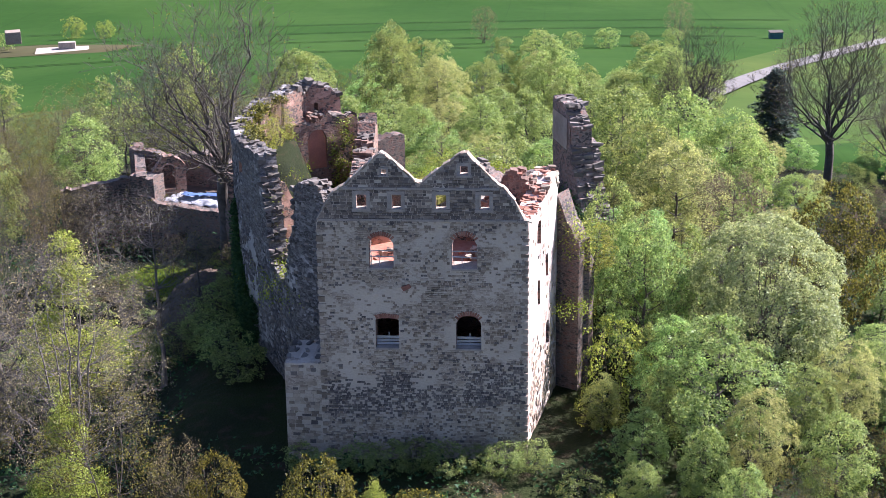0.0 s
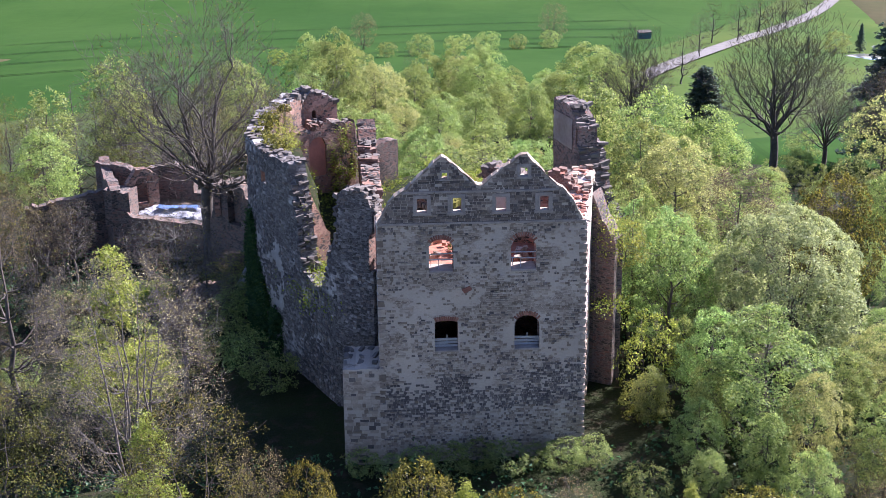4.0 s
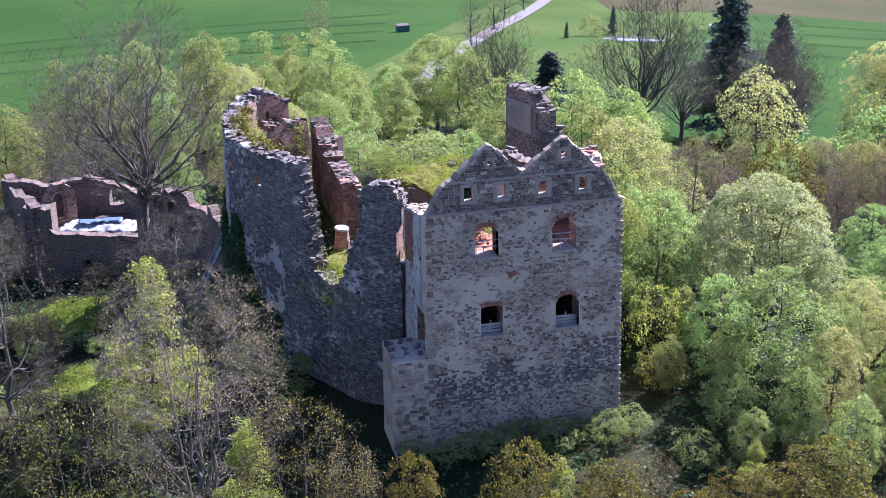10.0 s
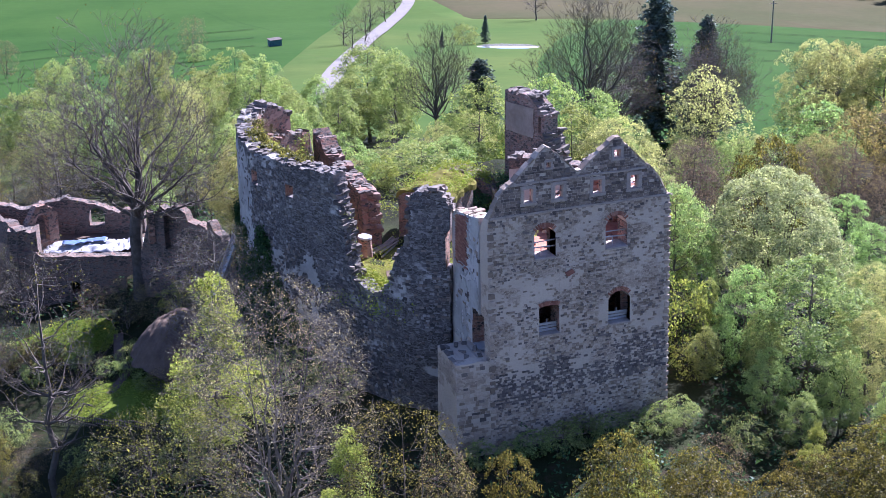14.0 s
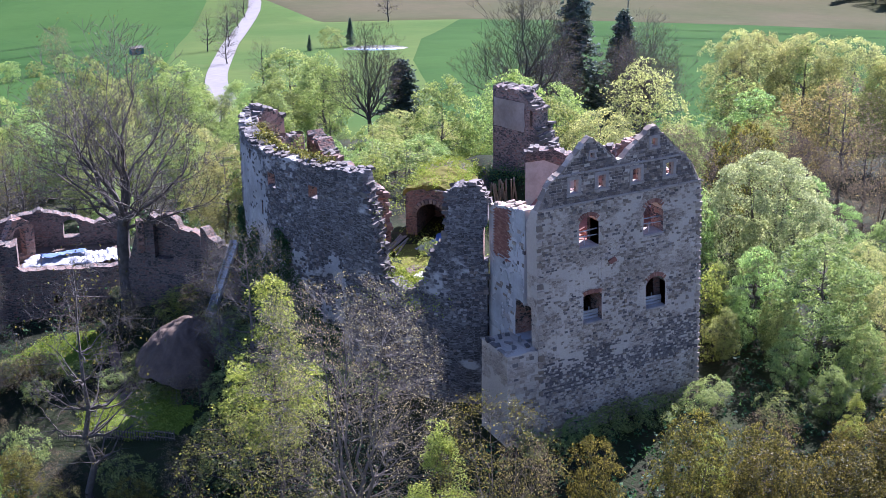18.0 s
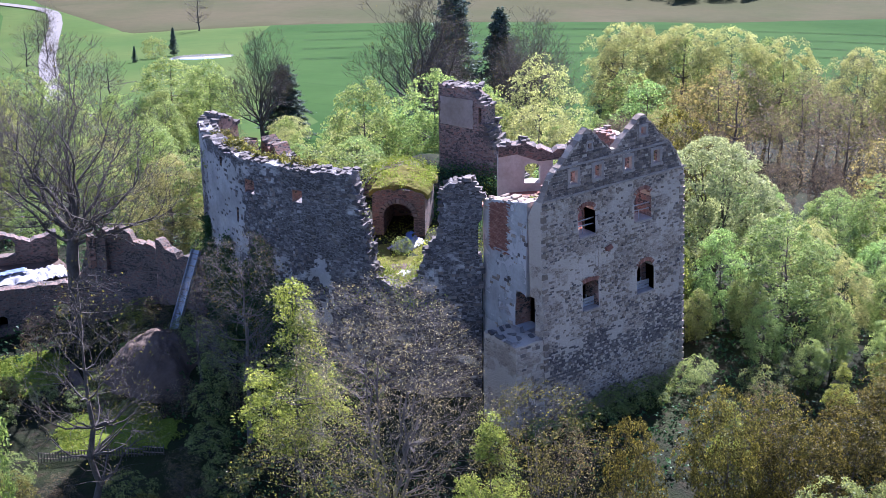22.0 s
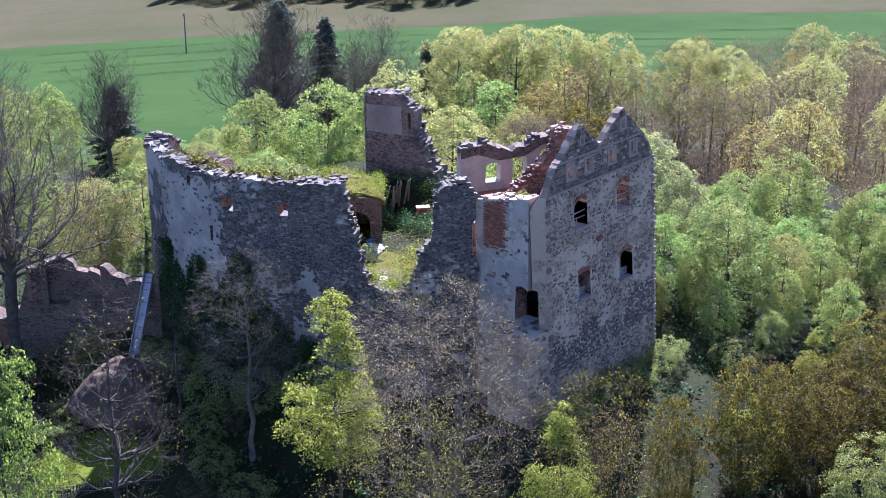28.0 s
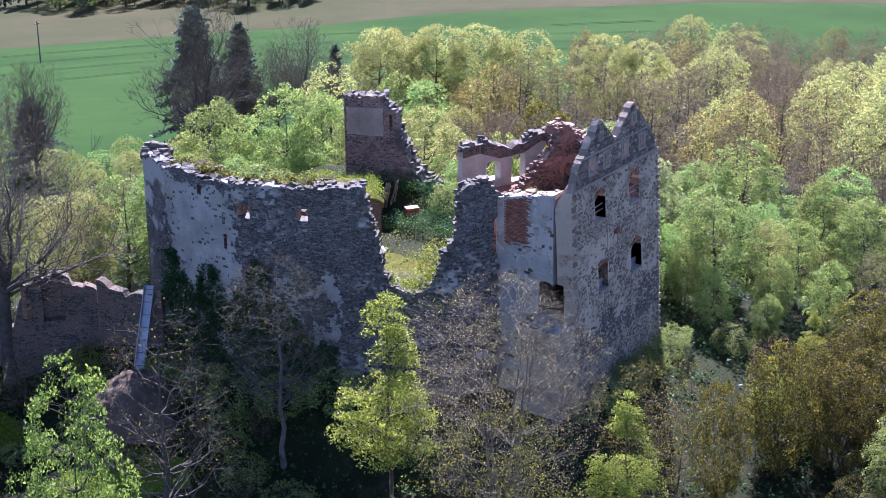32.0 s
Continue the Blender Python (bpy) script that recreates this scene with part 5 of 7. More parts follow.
        V = np.stack([c - t * s * 0.6, c - b * s * 0.38, c + t * s * 0.6, c + b * s * 0.38], 1).reshape(-1, 3)
        F = np.arange(k * 4).reshape(-1, 4)
        if size < 0.2:
            V = np.stack([c - t * s * 0.6, c + t * s * 0.25 - b * s * 0.48, c + t * s * 0.5 + b * s * 0.42], 1).reshape(-1, 3)
            F = np.arange(k * 3).reshape(-1, 3)
        cr = new("crown", quad_mesh("crown", V, F, leaf))
        cr.parent = root
    tagged(root, label, category, group="bushes round the castle" if category == "bush" else "trees of the castle woods")
    return root


PROTO = {}
PROTO["green"] = [crown_tree("tree", "fresh green broad-leaved tree in spring leaf", 11 + i, 13, 3.9, 0.20, L_GREEN, M_BARK, "tall", 0.20, 240, 76, 0.155, 0.72, gap=0.22, limbs=22, fans=2, lift=0.6) for i in range(3)]
PROTO["bright"] = [crown_tree("tree", "bright green round-crowned tree in full leaf", 21 + i, 10, 3.9, 0.20, L_BRIGHT, M_BARK, "tall", 0.10, 270, 78, 0.13, 0.58, gap=0.12, limbs=22, fans=1, lift=0.7) for i in range(3)]
PROTO["mid"] = [crown_tree("tree", "young green tree with dense small leaves", 15, 13, 3.6, 0.18, L_MID, M_BARK, "tall", 0.12, 280, 70, 0.13, 0.6, gap=0.1, limbs=22, fans=1, lift=0.6)]
PROTO["pale"] = [crown_tree("tree", "tall tree with pale yellow-green flowering crown", 31 + i, 13, 4.3, 0.24, L_PALE, M_BARK, "round", 0.20, 300, 96, 0.115, 0.62, gap=0.2, limbs=24, fans=2, lift=0.5) for i in range(3)]
PROTO["dome"] = [crown_tree("tree", "large dome-shaped pale green tree beside the castle", 35, 11, 4.9, 0.18, L_DOME, M_BARK, "dome", 0.28, 640, 84, 0.11, 0.46, gap=0.0, limbs=40, stems=8, fans=2, lift=0.35, hollow=0.70, fine=0.006)]
PROTO["yellow"] = [crown_tree("tree", "slender young tree with yellow-green leaves", 41 + i, 9, 2.25, 0.11, L_YELLOW, M_BARK, "cone", 0.36, 300, 60, 0.075, 0.36, gap=0.16, limbs=44, fans=2, lift=0.9, hollow=0.15, fine=0.005) for i in range(2)]
PROTO["olive"] = [crown_tree("tree", "tree just coming into olive-yellow bud", 51 + i, 9, 3.1, 0.11, L_OLIVE, M_BARK, "round", 0.10, 300, 36, 0.07, 0.50, gap=0.14, limbs=26, stems=3, fans=2, lift=0.35, spire=0.45, fine=0.005) for i in range(3)]
PROTO["golden"] = [crown_tree("tree", "bushy young tree with small golden-olive leaves", 56 + i, 8, 2.9, 0.10, L_GOLD, M_BARK, "round", 0.04, 330, 46, 0.12, 0.46, gap=0.05, limbs=24, stems=4, fans=2, lift=0.35, spire=0.5, fine=0.005) for i in range(2)]
PROTO["bare"] = [crown_tree("tree", "tall bare tree with grey-brown branching limbs", 61 + i, 14, 4.3, 0.26, L_OLIVE, M_BARKDARK, "tall", 0.24, 330, 3, 0.10, 0.80, gap=0.08, limbs=34, fans=3, lift=0.2, fine=0.0065, spire=0.35) for i in range(3)]
PROTO["copper"] = [crown_tree("tree", "bushy tree with copper-brown buds", 71 + i, 9, 3.3, 0.12, L_BROWN, M_BARK, "round", 0.10, 320, 20, 0.075, 0.52, gap=0.05, limbs=26, stems=3, fans=3, lift=0.3, spire=0.4, fine=0.005) for i in range(3)]
PROTO["haze"] = [crown_tree("tree", "leafless tree with a haze of pinkish-brown twigs", 131 + i, 12, 3.6, 0.20, L_TWIG, M_BARK, "tall", 0.22, 300, 26, 0.10, 0.72, gap=0.10, limbs=28, fans=3, lift=0.2, fine=0.006, spire=0.5) for i in range(2)]
PROTO["amber"] = [crown_tree("tree", "tree with amber-orange young leaves", 141, 12, 3.6, 0.20, L_AMBER, M_BARK, "tall", 0.2, 260, 46, 0.12, 0.66, gap=0.12, limbs=24, fans=2, lift=0.4)]
PROTO["conifer"] = [conifer_kind("conifer", "tall dark green spruce", 81 + i, 18, 3.4) for i in range(2)]
PROTO["bush"] = [crown_tree("bush", "low leafy green bush", 91 + i, 3.2, 1.8, 0.05, L_GREEN, M_BARK, "round", 0.02, 110, 40, 0.09, 0.36, limbs=10, stems=3, fans=2, category="bush", fine=0.005) for i in range(2)]
PROTO["ybush"] = [crown_tree("bush", "leafy bush with yellow-green leaves", 95 + i, 3.2, 1.8, 0.05, L_YELLOW, M_BARK, "round", 0.02, 110, 30, 0.085, 0.36, limbs=10, stems=3, fans=2, category="bush", spire=0.3, fine=0.005) for i in range(2)]
PROTO["big"] = [crown_tree("tree", "wide bushy tree with sparse copper buds", 171, 14, 5.3, 0.18, L_BUD, M_BARKGREY, "round", 0.16, 1100, 15, 0.062, 0.52, limbs=80, stems=6, fans=5, lift=0.25, hollow=0.35, fine=0.0055, spire=0.45),
                crown_tree("tree", "tree with fine bare twigs and a few buds", 172, 14, 4.0, 0.22, L_OLIVE, M_BARKGREY, "round", 0.34, 620, 4, 0.085, 0.75, gap=0.05, limbs=50, fans=4, lift=0.2, fine=0.0055, spire=0.1)]
PROTO["spread"] = [tree_kind("tree", "big bare spreading tree", 176, 18, 5.6, 0.45, L_OLIVE, 3500, 0.12, 0.25, M_BARKDARK, boughs=15, levels=4, fine=0.010, up=0.3, fork=0.44)]
HEIGHT = dict(haze=12, amber=12, mid=13, golden=8, dome=11, green=13, bright=10, pale=13, yellow=9, olive=9, bare=14, copper=9, conifer=18, bush=3.2, ybush=3.2, big=14, spread=18)
PLACED = []
USED = set()


def plant(kind, x, y, top=None, height=None, wide=1.0, label="", which=None, z=None):
    """Plants a tree; top is the height of its tip in the world, or height its own height."""
    base = ground_at(x, y) if z is None else z
    h = (top - base) if top is not None else (height or HEIGHT[kind])
    k = h / HEIGHT[kind]
    i = R.randrange(len(PROTO[kind])) if which is None else which
    src = PROTO[kind][i]
    m = Matrix.Translation((x, y, base)) @ Matrix.Rotation(R.uniform(0, 6.283), 4, 'Z') @ Matrix.Diagonal((k * wide, k * wide, k, 1))
    if (kind, i) not in USED:
        USED.add((kind, i))
        src.matrix_basis = m
        ob = src
    else:
        ob = src.copy()
        scene.collection.objects.link(ob)
        for c in src.children:
            cc = c.copy()
            scene.collection.objects.link(cc)
            cc.parent = ob
        ob.matrix_basis = m
    if label:
        ob["label"] = label
    PLACED.append((x, y))
    return ob


# trees that can be told apart
plant("yellow", -19.9, 3.0, top=12.7, wide=0.95, label="conical tree with fresh yellow-green leaves below the curtain wall", which=0)
plant("big", -18.3, -3.3, top=13.7, wide=1.0, label="wide bushy tree with sparse copper buds before the castle", which=0)
plant("dome", 19.3, 10.5, top=10.9, wide=1.10, label="large dome-shaped pale green tree beside the castle", which=0)
plant("bright", 15.6, 0.4, top=8.9, wide=1.05, label="bright green tree with layered leaves", which=0)
plant("copper", 3.4, -9.4, top=4.2, wide=1.1, label="pale pinkish blossoming shrub at the wall foot")
plant("yellow", -16.8, -9.7, top=8.8, wide=0.95, which=1)
plant("olive", -25.1, -7.0, top=10.0, wide=1.0)
plant("olive", -14.4, -10.8, top=9.6, wide=1.0)
plant("big", -17.5, 12.4, top=11.6, wide=0.9, which=1, label="bare grey tree with fine twigs before the curtain wall")
for x_, y_, k_, t_ in ((-6, 35.5, "bright", 9.5), (-1.5, 36.5, "bright", 8.5), (3.0, 37.5, "green", 8.5), (6.5, 36.0, "bright", 7.5), (-9.5, 36.5, "pale", 9.0)):
    plant(k_, x_, y_, top=t_)
for x_, y_, k_, t_, w_ in ((-3.9, -12.8, "golden", 7.2, 0.75), (-1.6, -11.2, "yellow", 5.4, 1.0), (0.6, -12.6, "golden", 5.4, 0.9), (-0.6, -15.4, "golden", 5.4, 1.0), (3.4, -15.2, "golden", 4.6, 1.1), (7.0, -12.6, "golden", 3.8, 1.1),
                           (9.6, -13.6, "golden", 4.2, 1.2), (12.6, -12.0, "golden", 4.6, 1.2), (9.6, 2.2, "green", 4.8, 0.9), (11.6, -1.6, "bright", 4.6, 0.9), (10.4, 6.3, "ybush", 6.2, 0.7), (13.4, 4.0, "bright", 7.4, 0.8),
                           (14.6, -4.6, "green", 5.2, 0.9), (11.4, -5.6, "green", 3.6, 1.0), (16.2, -8.0, "green", 5.0, 0.9), (12.8, 1.0, "green", 5.8, 0.8), (8.4, -4.6, "bush", 2.2, 1.3), (17.5, -3.0, "pale", 6.4, 0.8),
                           (-9.2, -11.6, "golden", 6.6, 0.6), (-11.6, -9.0, "copper", 6.2, 0.7)):
    plant(k_, x_, y_, top=t_, wide=w_)
for k in range(9):
    plant("bush", -6.6 + 1.55 * k, -1.7 - 0.5 * (k % 2), height=R.uniform(1.1, 1.9), wide=1.2, label="dark green bush at the foot of the front wall")
plant("mid", -36.3, 9.6, top=13.6, wide=0.55)
plant("ybush", 8.9, 9.4, z=8.2, height=2.6, wide=1.2)
plant("green", 10.4, 14.5, top=12.0, wide=0.6, which=2)
plant("green", 12.0, 43.0, top=10.0, wide=1.0, which=0)
plant("spread", 20.0, 73.0, top=4.6, wide=0.9, label="leaning bare tree with a thick grey trunk")
plant("bright", 12.2, 11.0, top=10.6, wide=0.75, which=1)
plant("green", 12.2, 6.4, top=6.0, wide=0.6, which=0)
plant("ybush", 9.6, 3.4, top=3.4, wide=1.2)
plant("bright", 9.5, 40.0, top=6.0, wide=1.0, which=1)
plant("pale", 13.0, 47.0, top=6.0, wide=0.8, which=1)
plant("spread", 42.9, 57.8, top=5.6, wide=1.0, label="dark bare tree with spreading limbs")
plant("bush", 39.1, 79.8, top=-6.0, wide=1.2, label="light green leafy tree in the meadow")
plant("conifer", 66.0, 71.8, top=-0.2, wide=1.2, which=1)
plant("spread", 31.0, 61.0, top=9.0, wide=1.05, label="bare forked tree behind the castle")
plant("green", -12.5, 108.0, top=-1.5, wide=0.9)
plant("green", 17.8, 87.5, top=2.0, wide=1.4, which=0)
plant("pale", 5.0, 108.0, top=-4.4, wide=1.0)
plant("green", -8.6, 72.0, top=7.6, wide=0.7, which=1)
plant("bush", 1.6, 29.7, top=9.2, z=5.6, wide=1.5, label="sunlit light green bush in the castle yard")
plant("conifer", 46.6, 76.2, top=7.4, wide=1.55, which=0)
plant("conifer", 51.2, 73.6, top=5.0, wide=1.4, which=1)
plant("conifer", 49.0, 71.0, top=1.0, wide=1.2, which=1)
plant("conifer", 29.2, 83.7, top=0.2, wide=2.0, which=0)
plant("spread", -17.7, 35.3, top=14.8, wide=1.2, label="big bare spreading tree before the outbuilding ruin")
plant("bare", -0.6, 109.5, top=-3.6, wide=0.35, which=2, label="slim dead tree at the field edge")
plant("bare", 0.9, 110.0, top=-4.2, wide=0.3, which=1, label="slim dead tree at the field edge")
for x_, y_, t_ in ((48, 66, 2.0), (37.5, 67, 2.5)):
    plant("spread", x_, y_, top=t_, wide=1.0)
# leafy trees and bushes along the near edge of the fields
for x_, y_, t_, k_, w_ in ((14, 82, 0.5, "green", 1.15), (22.5, 91, -1.2, "green", 1.1), (19.5, 68, -0.4, "green", 1.0), (24.5, 61, -0.6, "bright", 1.1), (26.4, 67, -2.2, "pale", 1.3), (30.5, 75, -4.4, "bright", 1.5),
                           (36, 70, -4.6, "green", 1.7), (33, 53, -0.4, "green", 1.0), (28, 49, 0.6, "pale", 0.9), (40, 58, -3.0, "pale", 1.4), (44.5, 65, -4.8, "bush", 1.4), (50, 62, -4.6, "pale", 1.6), (56, 66, -5.6, "bush", 1.4),
                           (25.5, 77, -3.4, "pale", 1.5), (33.5, 66.5, -4.2, "bush", 1.4), (40.5, 68.5, -5.2, "bush", 1.3), (46.5, 58.5, -3.8, "green", 1.5), (62, 63, -5.6, "green", 1.5), (70, 63, -6.4, "pale", 1.5), (78, 64, -7.4, "green", 1.5),
                           (86, 65, -8.4, "bush", 1.5), (94, 64, -9.0, "green", 1.5), (31, 45, 1.0, "green", 0.9), (37, 47, 0.4, "bright", 1.1), (43, 50, -1.2, "green", 1.1), (22, 52, 1.4, "green", 0.8), (16, 62, 0.6, "pale", 0.9), (24.6, 19.7, 9.6, "golden", 0.8)):
    plant(k_, x_, y_, top=t_, wide=w_)
for x_, y_, t_, k_, w_ in ((53.5, 56.2, 5.8, "pale", 0.95), (56.8, 57.6, 5.2, "pale", 0.9), (58.6, 52.4, 5.6, "pale", 1.0), (62.2, 49.4, 5.4, "pale", 1.0), (61.0, 55.0, 4.6, "green", 0.9), (65.4, 45.0, 4.6, "pale", 0.95),
                           (69.7, 37.9, 4.2, "pale", 0.95), (72.6, 35.0, 3.4, "pale", 0.9), (67.4, 49.0, 3.6, "green", 1.0), (64.0, 57.5, 3.6, "bare", 0.9), (73.5, 42.0, 2.4, "haze", 1.0)):
    plant(k_, x_, y_, top=t_, wide=w_)
# woods round the knoll, thicker beside the castle than behind it
W = random.Random(5)


def woods_kind(x, y):
    if y > 250:
        return ("conifer", "green")
    if x > (62 if y > 45 else 37):
        return ("haze", "copper", "haze", "haze", "olive", "haze", "bare", "haze", "copper", "haze", "pale", "amber")
    if x > 6 and y < -6:
        return ("olive", "copper", "olive", "yellow", "green")
    if x > 6 and y < 45:
        return ("bright", "green", "green", "bright", "green", "pale", "olive", "bare", "green") if y < 14 else ("green", "pale", "green", "copper", "green", "bright", "olive", "haze", "bright")
    if x > -14 and y > 30:
        return ("green", "pale", "bright", "green", "green", "bare")
    if x < -14 and y > 30:
        return ("bare", "green", "olive", "bare", "copper", "bare", "olive")
    return ("olive", "bare", "olive", "green", "copper", "yellow")


def free_of_trees(x, y):
    if -15.5 < x < 10.5 and -3.5 < y < 34:          # the castle
        return True
    if -33 < x < -13 and 9 < y < 36 or -31 < x < -12 and 30 < y < 51:   # lawn and outbuilding
        return True
    if -14 < x < 8 and -9.5 < y < 0:                # before the front
        return True
    if x < 13 and -4 < y < 12:
        return True
    if -34 < x < -14 and -17 < y < 12:
        return True
    if x > 20 and 62 < y and x < 60:                # open meadow with single trees
        return True
    return False


def open_view(x, y):
    """How high trees may stand in the open strip that runs from the yard down to the meadow."""
    if y > 36 and -4 + 0.65 * (y - 40) < x < 10 + 0.8 * (y - 40):
        return 6.6 - 0.37 * (y - 40)
    if math.hypot(x - 19.3, y - 10.5) < 6.2 or math.hypot(x - 15.6, y - 0.4) < 4.6:
        return -9.0
    if x < 30 and y < 10:
        return 5.6
    if 20 < x < 50 and 10 <= y < 50:
        return 3.2
    return 99.0


def far_enough(x, y, gap):
    return min((x - u) ** 2 + (y - v) ** 2 for u, v in PLACED) > gap * gap


def wood(n, x0, x1, y0, y1, gap, tall):
    done = tries = 0
    while done < n and tries < n * 30:
        tries += 1
        x, y = W.uniform(x0, x1), W.uniform(y0, y1)
        if free_of_trees(x, y) or not far_enough(x, y, gap):
            continue
        if y > 104 - 0.35 * abs(x):
            continue
        kind = W.choice(woods_kind(x, y))
        h = min(HEIGHT[kind] * W.uniform(*tall) * (0.75 if kind in ("bare", "big") else 1), open_view(x, y) - ground_at(x, y))
        if h < 2.2:
            continue
        plant(kind, x, y, height=h, wide=min(1.6, max(1.0, HEIGHT[kind] * tall[0] / h)))
        done += 1


wood(34, 7.5, 24, -20, 16, 3.3, (0.45, 0.8))
wood(60, 10.5, 42, -26, 44, 3.7, (0.50, 0.95))
wood(16, -12, 22, -32, -13, 3.4, (0.45, 0.68))
wood(26, -14, 30, 37, 70, 4.2, (0.36, 0.62))
wood(24, -20, 24, 66, 100, 4.2, (0.50, 0.85))
wood(24, -46, -19, 36, 66, 4.2, (0.70, 0.95))
wood(16, -56, -34, -4, 40, 3.9, (0.6, 0.9))
wood(9, -46, -24, -22, 10, 3.8, (0.5, 0.7))
# hedges and single trees in the fields
for x_, y_, k_, h_ in ((-2, 196, "bush", 3), (4, 199, "bush", 4), (10, 203, "bush", 3.5), (16, 206, "bush", 4), (22, 211, "bush", 3), (28, 214, "bush", 3.5), (-12, 190, "bush", 3), (-20, 186, "ybush", 3),
                       (30, 226, "copper", 8), (-6, 214, "copper", 7), (62, 232, "bare", 9), (80, 268, "bare", 10), (92, 292, "bare", 9), (68, 236, "bare", 9), (104, 318, "bare", 9), (52, 196, "bare", 8),
                       (40, 150, "bare", 8), (83, 219, "bush", 4.5), (88, 221, "conifer", 6), (76, 214, "conifer", 3.5), (128, 284, "bare", 12), (-96, 262, "ybush", 5), (-88, 258, "ybush", 4), (-104, 240, "bush", 4)):
    plant(k_, x_, y_, height=h_)

FAR = {}


def wood_far(name, label, n, x0, x1, y0, y1, gap, tall):
    """Woodland too far off to tell its trees apart: one mesh."""
    rw = random.Random(31)
    spots, VV, FF, MM, off, mats = [], [], [], [], 0, []
    for _ in range(n * 30):
        if len(spots) >= n:
            break
        x, y = rw.uniform(x0, x1), rw.uniform(y0, y1)
        if free_of_trees(x, y) or not far_enough(x, y, gap) or any((x - u) ** 2 + (y - v) ** 2 < gap * gap for u, v in spots):
            continue
        spots.append((x, y))
        kind = rw.choice(woods_kind(x, y))
        src = PROTO[kind][rw.randrange(len(PROTO[kind]))]
        k = rw.uniform(*tall) * (0.75 if kind in ("bare", "big") else 1)
        m = Matrix.Translation((x, y, ground_at(x, y))) @ Matrix.Rotation(rw.uniform(0, 6.283), 4, 'Z') @ Matrix.Diagonal((k, k, k, 1))
        A = np.array(m)
        for c in src.children:
            me = c.data
            if (c.name, "v") not in FAR:
                co = np.empty(len(me.vertices) * 3, dtype=np.float32)
                me.vertices.foreach_get("co", co)
                ix = np.empty(len(me.loops), dtype=np.int32)
                me.loops.foreach_get("vertex_index", ix)
                FAR[(c.name, "v")] = (co.reshape(-1, 3), ix.reshape(len(me.polygons), -1))
            co, ix = FAR[(c.name, "v")]
            if ix.shape[1] == 4:
                keep = np.linalg.norm(co[ix[:, 0]] - co[ix[:, 1]], axis=1) > 0.012
                tri = np.concatenate([ix[keep][:, [0, 1, 2]], ix[keep][:, [0, 2, 3]]])
            else:
                tri = ix[np.arange(len(ix)) % 3 == 0]
                mid = co[tri].mean(axis=1, keepdims=True)
                co = (mid + (co[tri] - mid) * 1.45).reshape(-1, 3)
                tri = np.arange(len(co)).reshape(-1, 3)
            mat = me.materials[0]
            if mat not in mats:
                mats.append(mat)
            VV.append(co @ A[:3, :3].T + A[:3, 3])
            FF.append(tri + off)
            MM.append(np.full(len(tri), mats.index(mat), dtype=np.int32))
            off += len(co)
    V, F = np.concatenate(VV), np.concatenate(FF)
    me = quad_mesh(name, V, F, mats[0])
    for mt in mats[1:]:
        me.materials.append(mt)
    me.polygons.foreach_set("material_index", np.concatenate(MM))
    return tagged(new(name, me), label, "woodland", kind="stuff")


wood_far("woodland", "far brownish woodland in early leaf", 150, 38, 118, -24, 52, 3.9, (0.75, 1.0))
wood_far("woodland", "far woods at the edge of the fields", 46, 112, 165, 10, 70, 4.8, (0.8, 1.0))
wood_far("woodland", "bare and green woods sloping down behind the outbuilding", 44, -78, -20, 50, 100, 4.2, (0.7, 0.95))
wood_far("woodland", "dark far forest edge", 40, 244, 304, 292, 335, 6.0, (0.9, 1.2))
wood_far("woodland", "dark far forest edge", 36, 266, 330, 252, 292, 6.0, (0.9, 1.2))



# ---- castle yard ----
def yard_h(x, y):
    """Height of the yard: high against the curtain wall and the breach, lower towards the vault."""
    a = ease((-6.5 - x) / 5.0) * ease((y - 15.0) / 8.0)
    b = ease((11.5 - y) / 4.0) * ease((-5.0 - x) / 3.0)
    c = ease((x - 3.5) / 4.0) * ease((y - 17) / 5.0)
    a += 3.0 * ease((-8.8 - x) / 1.6) * ease((y - 16.0) / 4.0) * ease((25.6 - y) / 1.5)
    return 6.5 + 1.2 * a + 0.75 * b + 1.2 * c + 0.18 * fbm(x * 0.6, y * 0.6)


YARD = [(-6.6, 6.0), (-8.3, 9.2), (-9.6, 11.8), (-11.2, 14.8), (-12.2, 18.4), (-12.1, 21.6), (-11.7, 24.0), (-10.9, 27.4), (-8.0, 29.0), (-3.5, 31.2), (3, 32), (9.4, 27.5), (9.6, 19), (8, 10), (1.5, 12.2), (-4.5, 6.2)]
bm = bmesh.new()
bm.faces.new([bm.verts.new((x, y, 0)) for x, y in YARD])
for axis, lo, hi in ((0, -13, 10), (1, 5, 32)):
    for i in range(1, 34):
        co, no = [0, 0, 0], [0, 0, 0]
        co[axis], no[axis] = lo + (hi - lo) * i / 34, 1
        bmesh.ops.bisect_plane(bm, geom=bm.verts[:] + bm.edges[:] + bm.faces[:], plane_co=co, plane_no=no)
for v in bm.verts:
    v.co.z = yard_h(v.co.x, v.co.y)
bmesh.ops.recalc_face_normals(bm, faces=bm.faces[:])
# the dark ground material stands in for shade over most of the yard
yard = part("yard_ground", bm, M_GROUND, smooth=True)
if yard.data.polygons[0].normal.z < 0:
    yard.data.flip_normals()
tagged(yard, "grassy yard inside the curtain wall, coloured dark for shade", "ground", kind="structure")
bm = bmesh.new()
bm.faces.new([bm.verts.new((-5.6 + 1.3 * math.cos(k * 0.524) * (1 + 0.25 * math.sin(k * 1.9)), 11.6 + 2.6 * math.sin(k * 0.524), 0)) for k in range(12)])
bmesh.ops.triangulate(bm, faces=bm.faces[:])
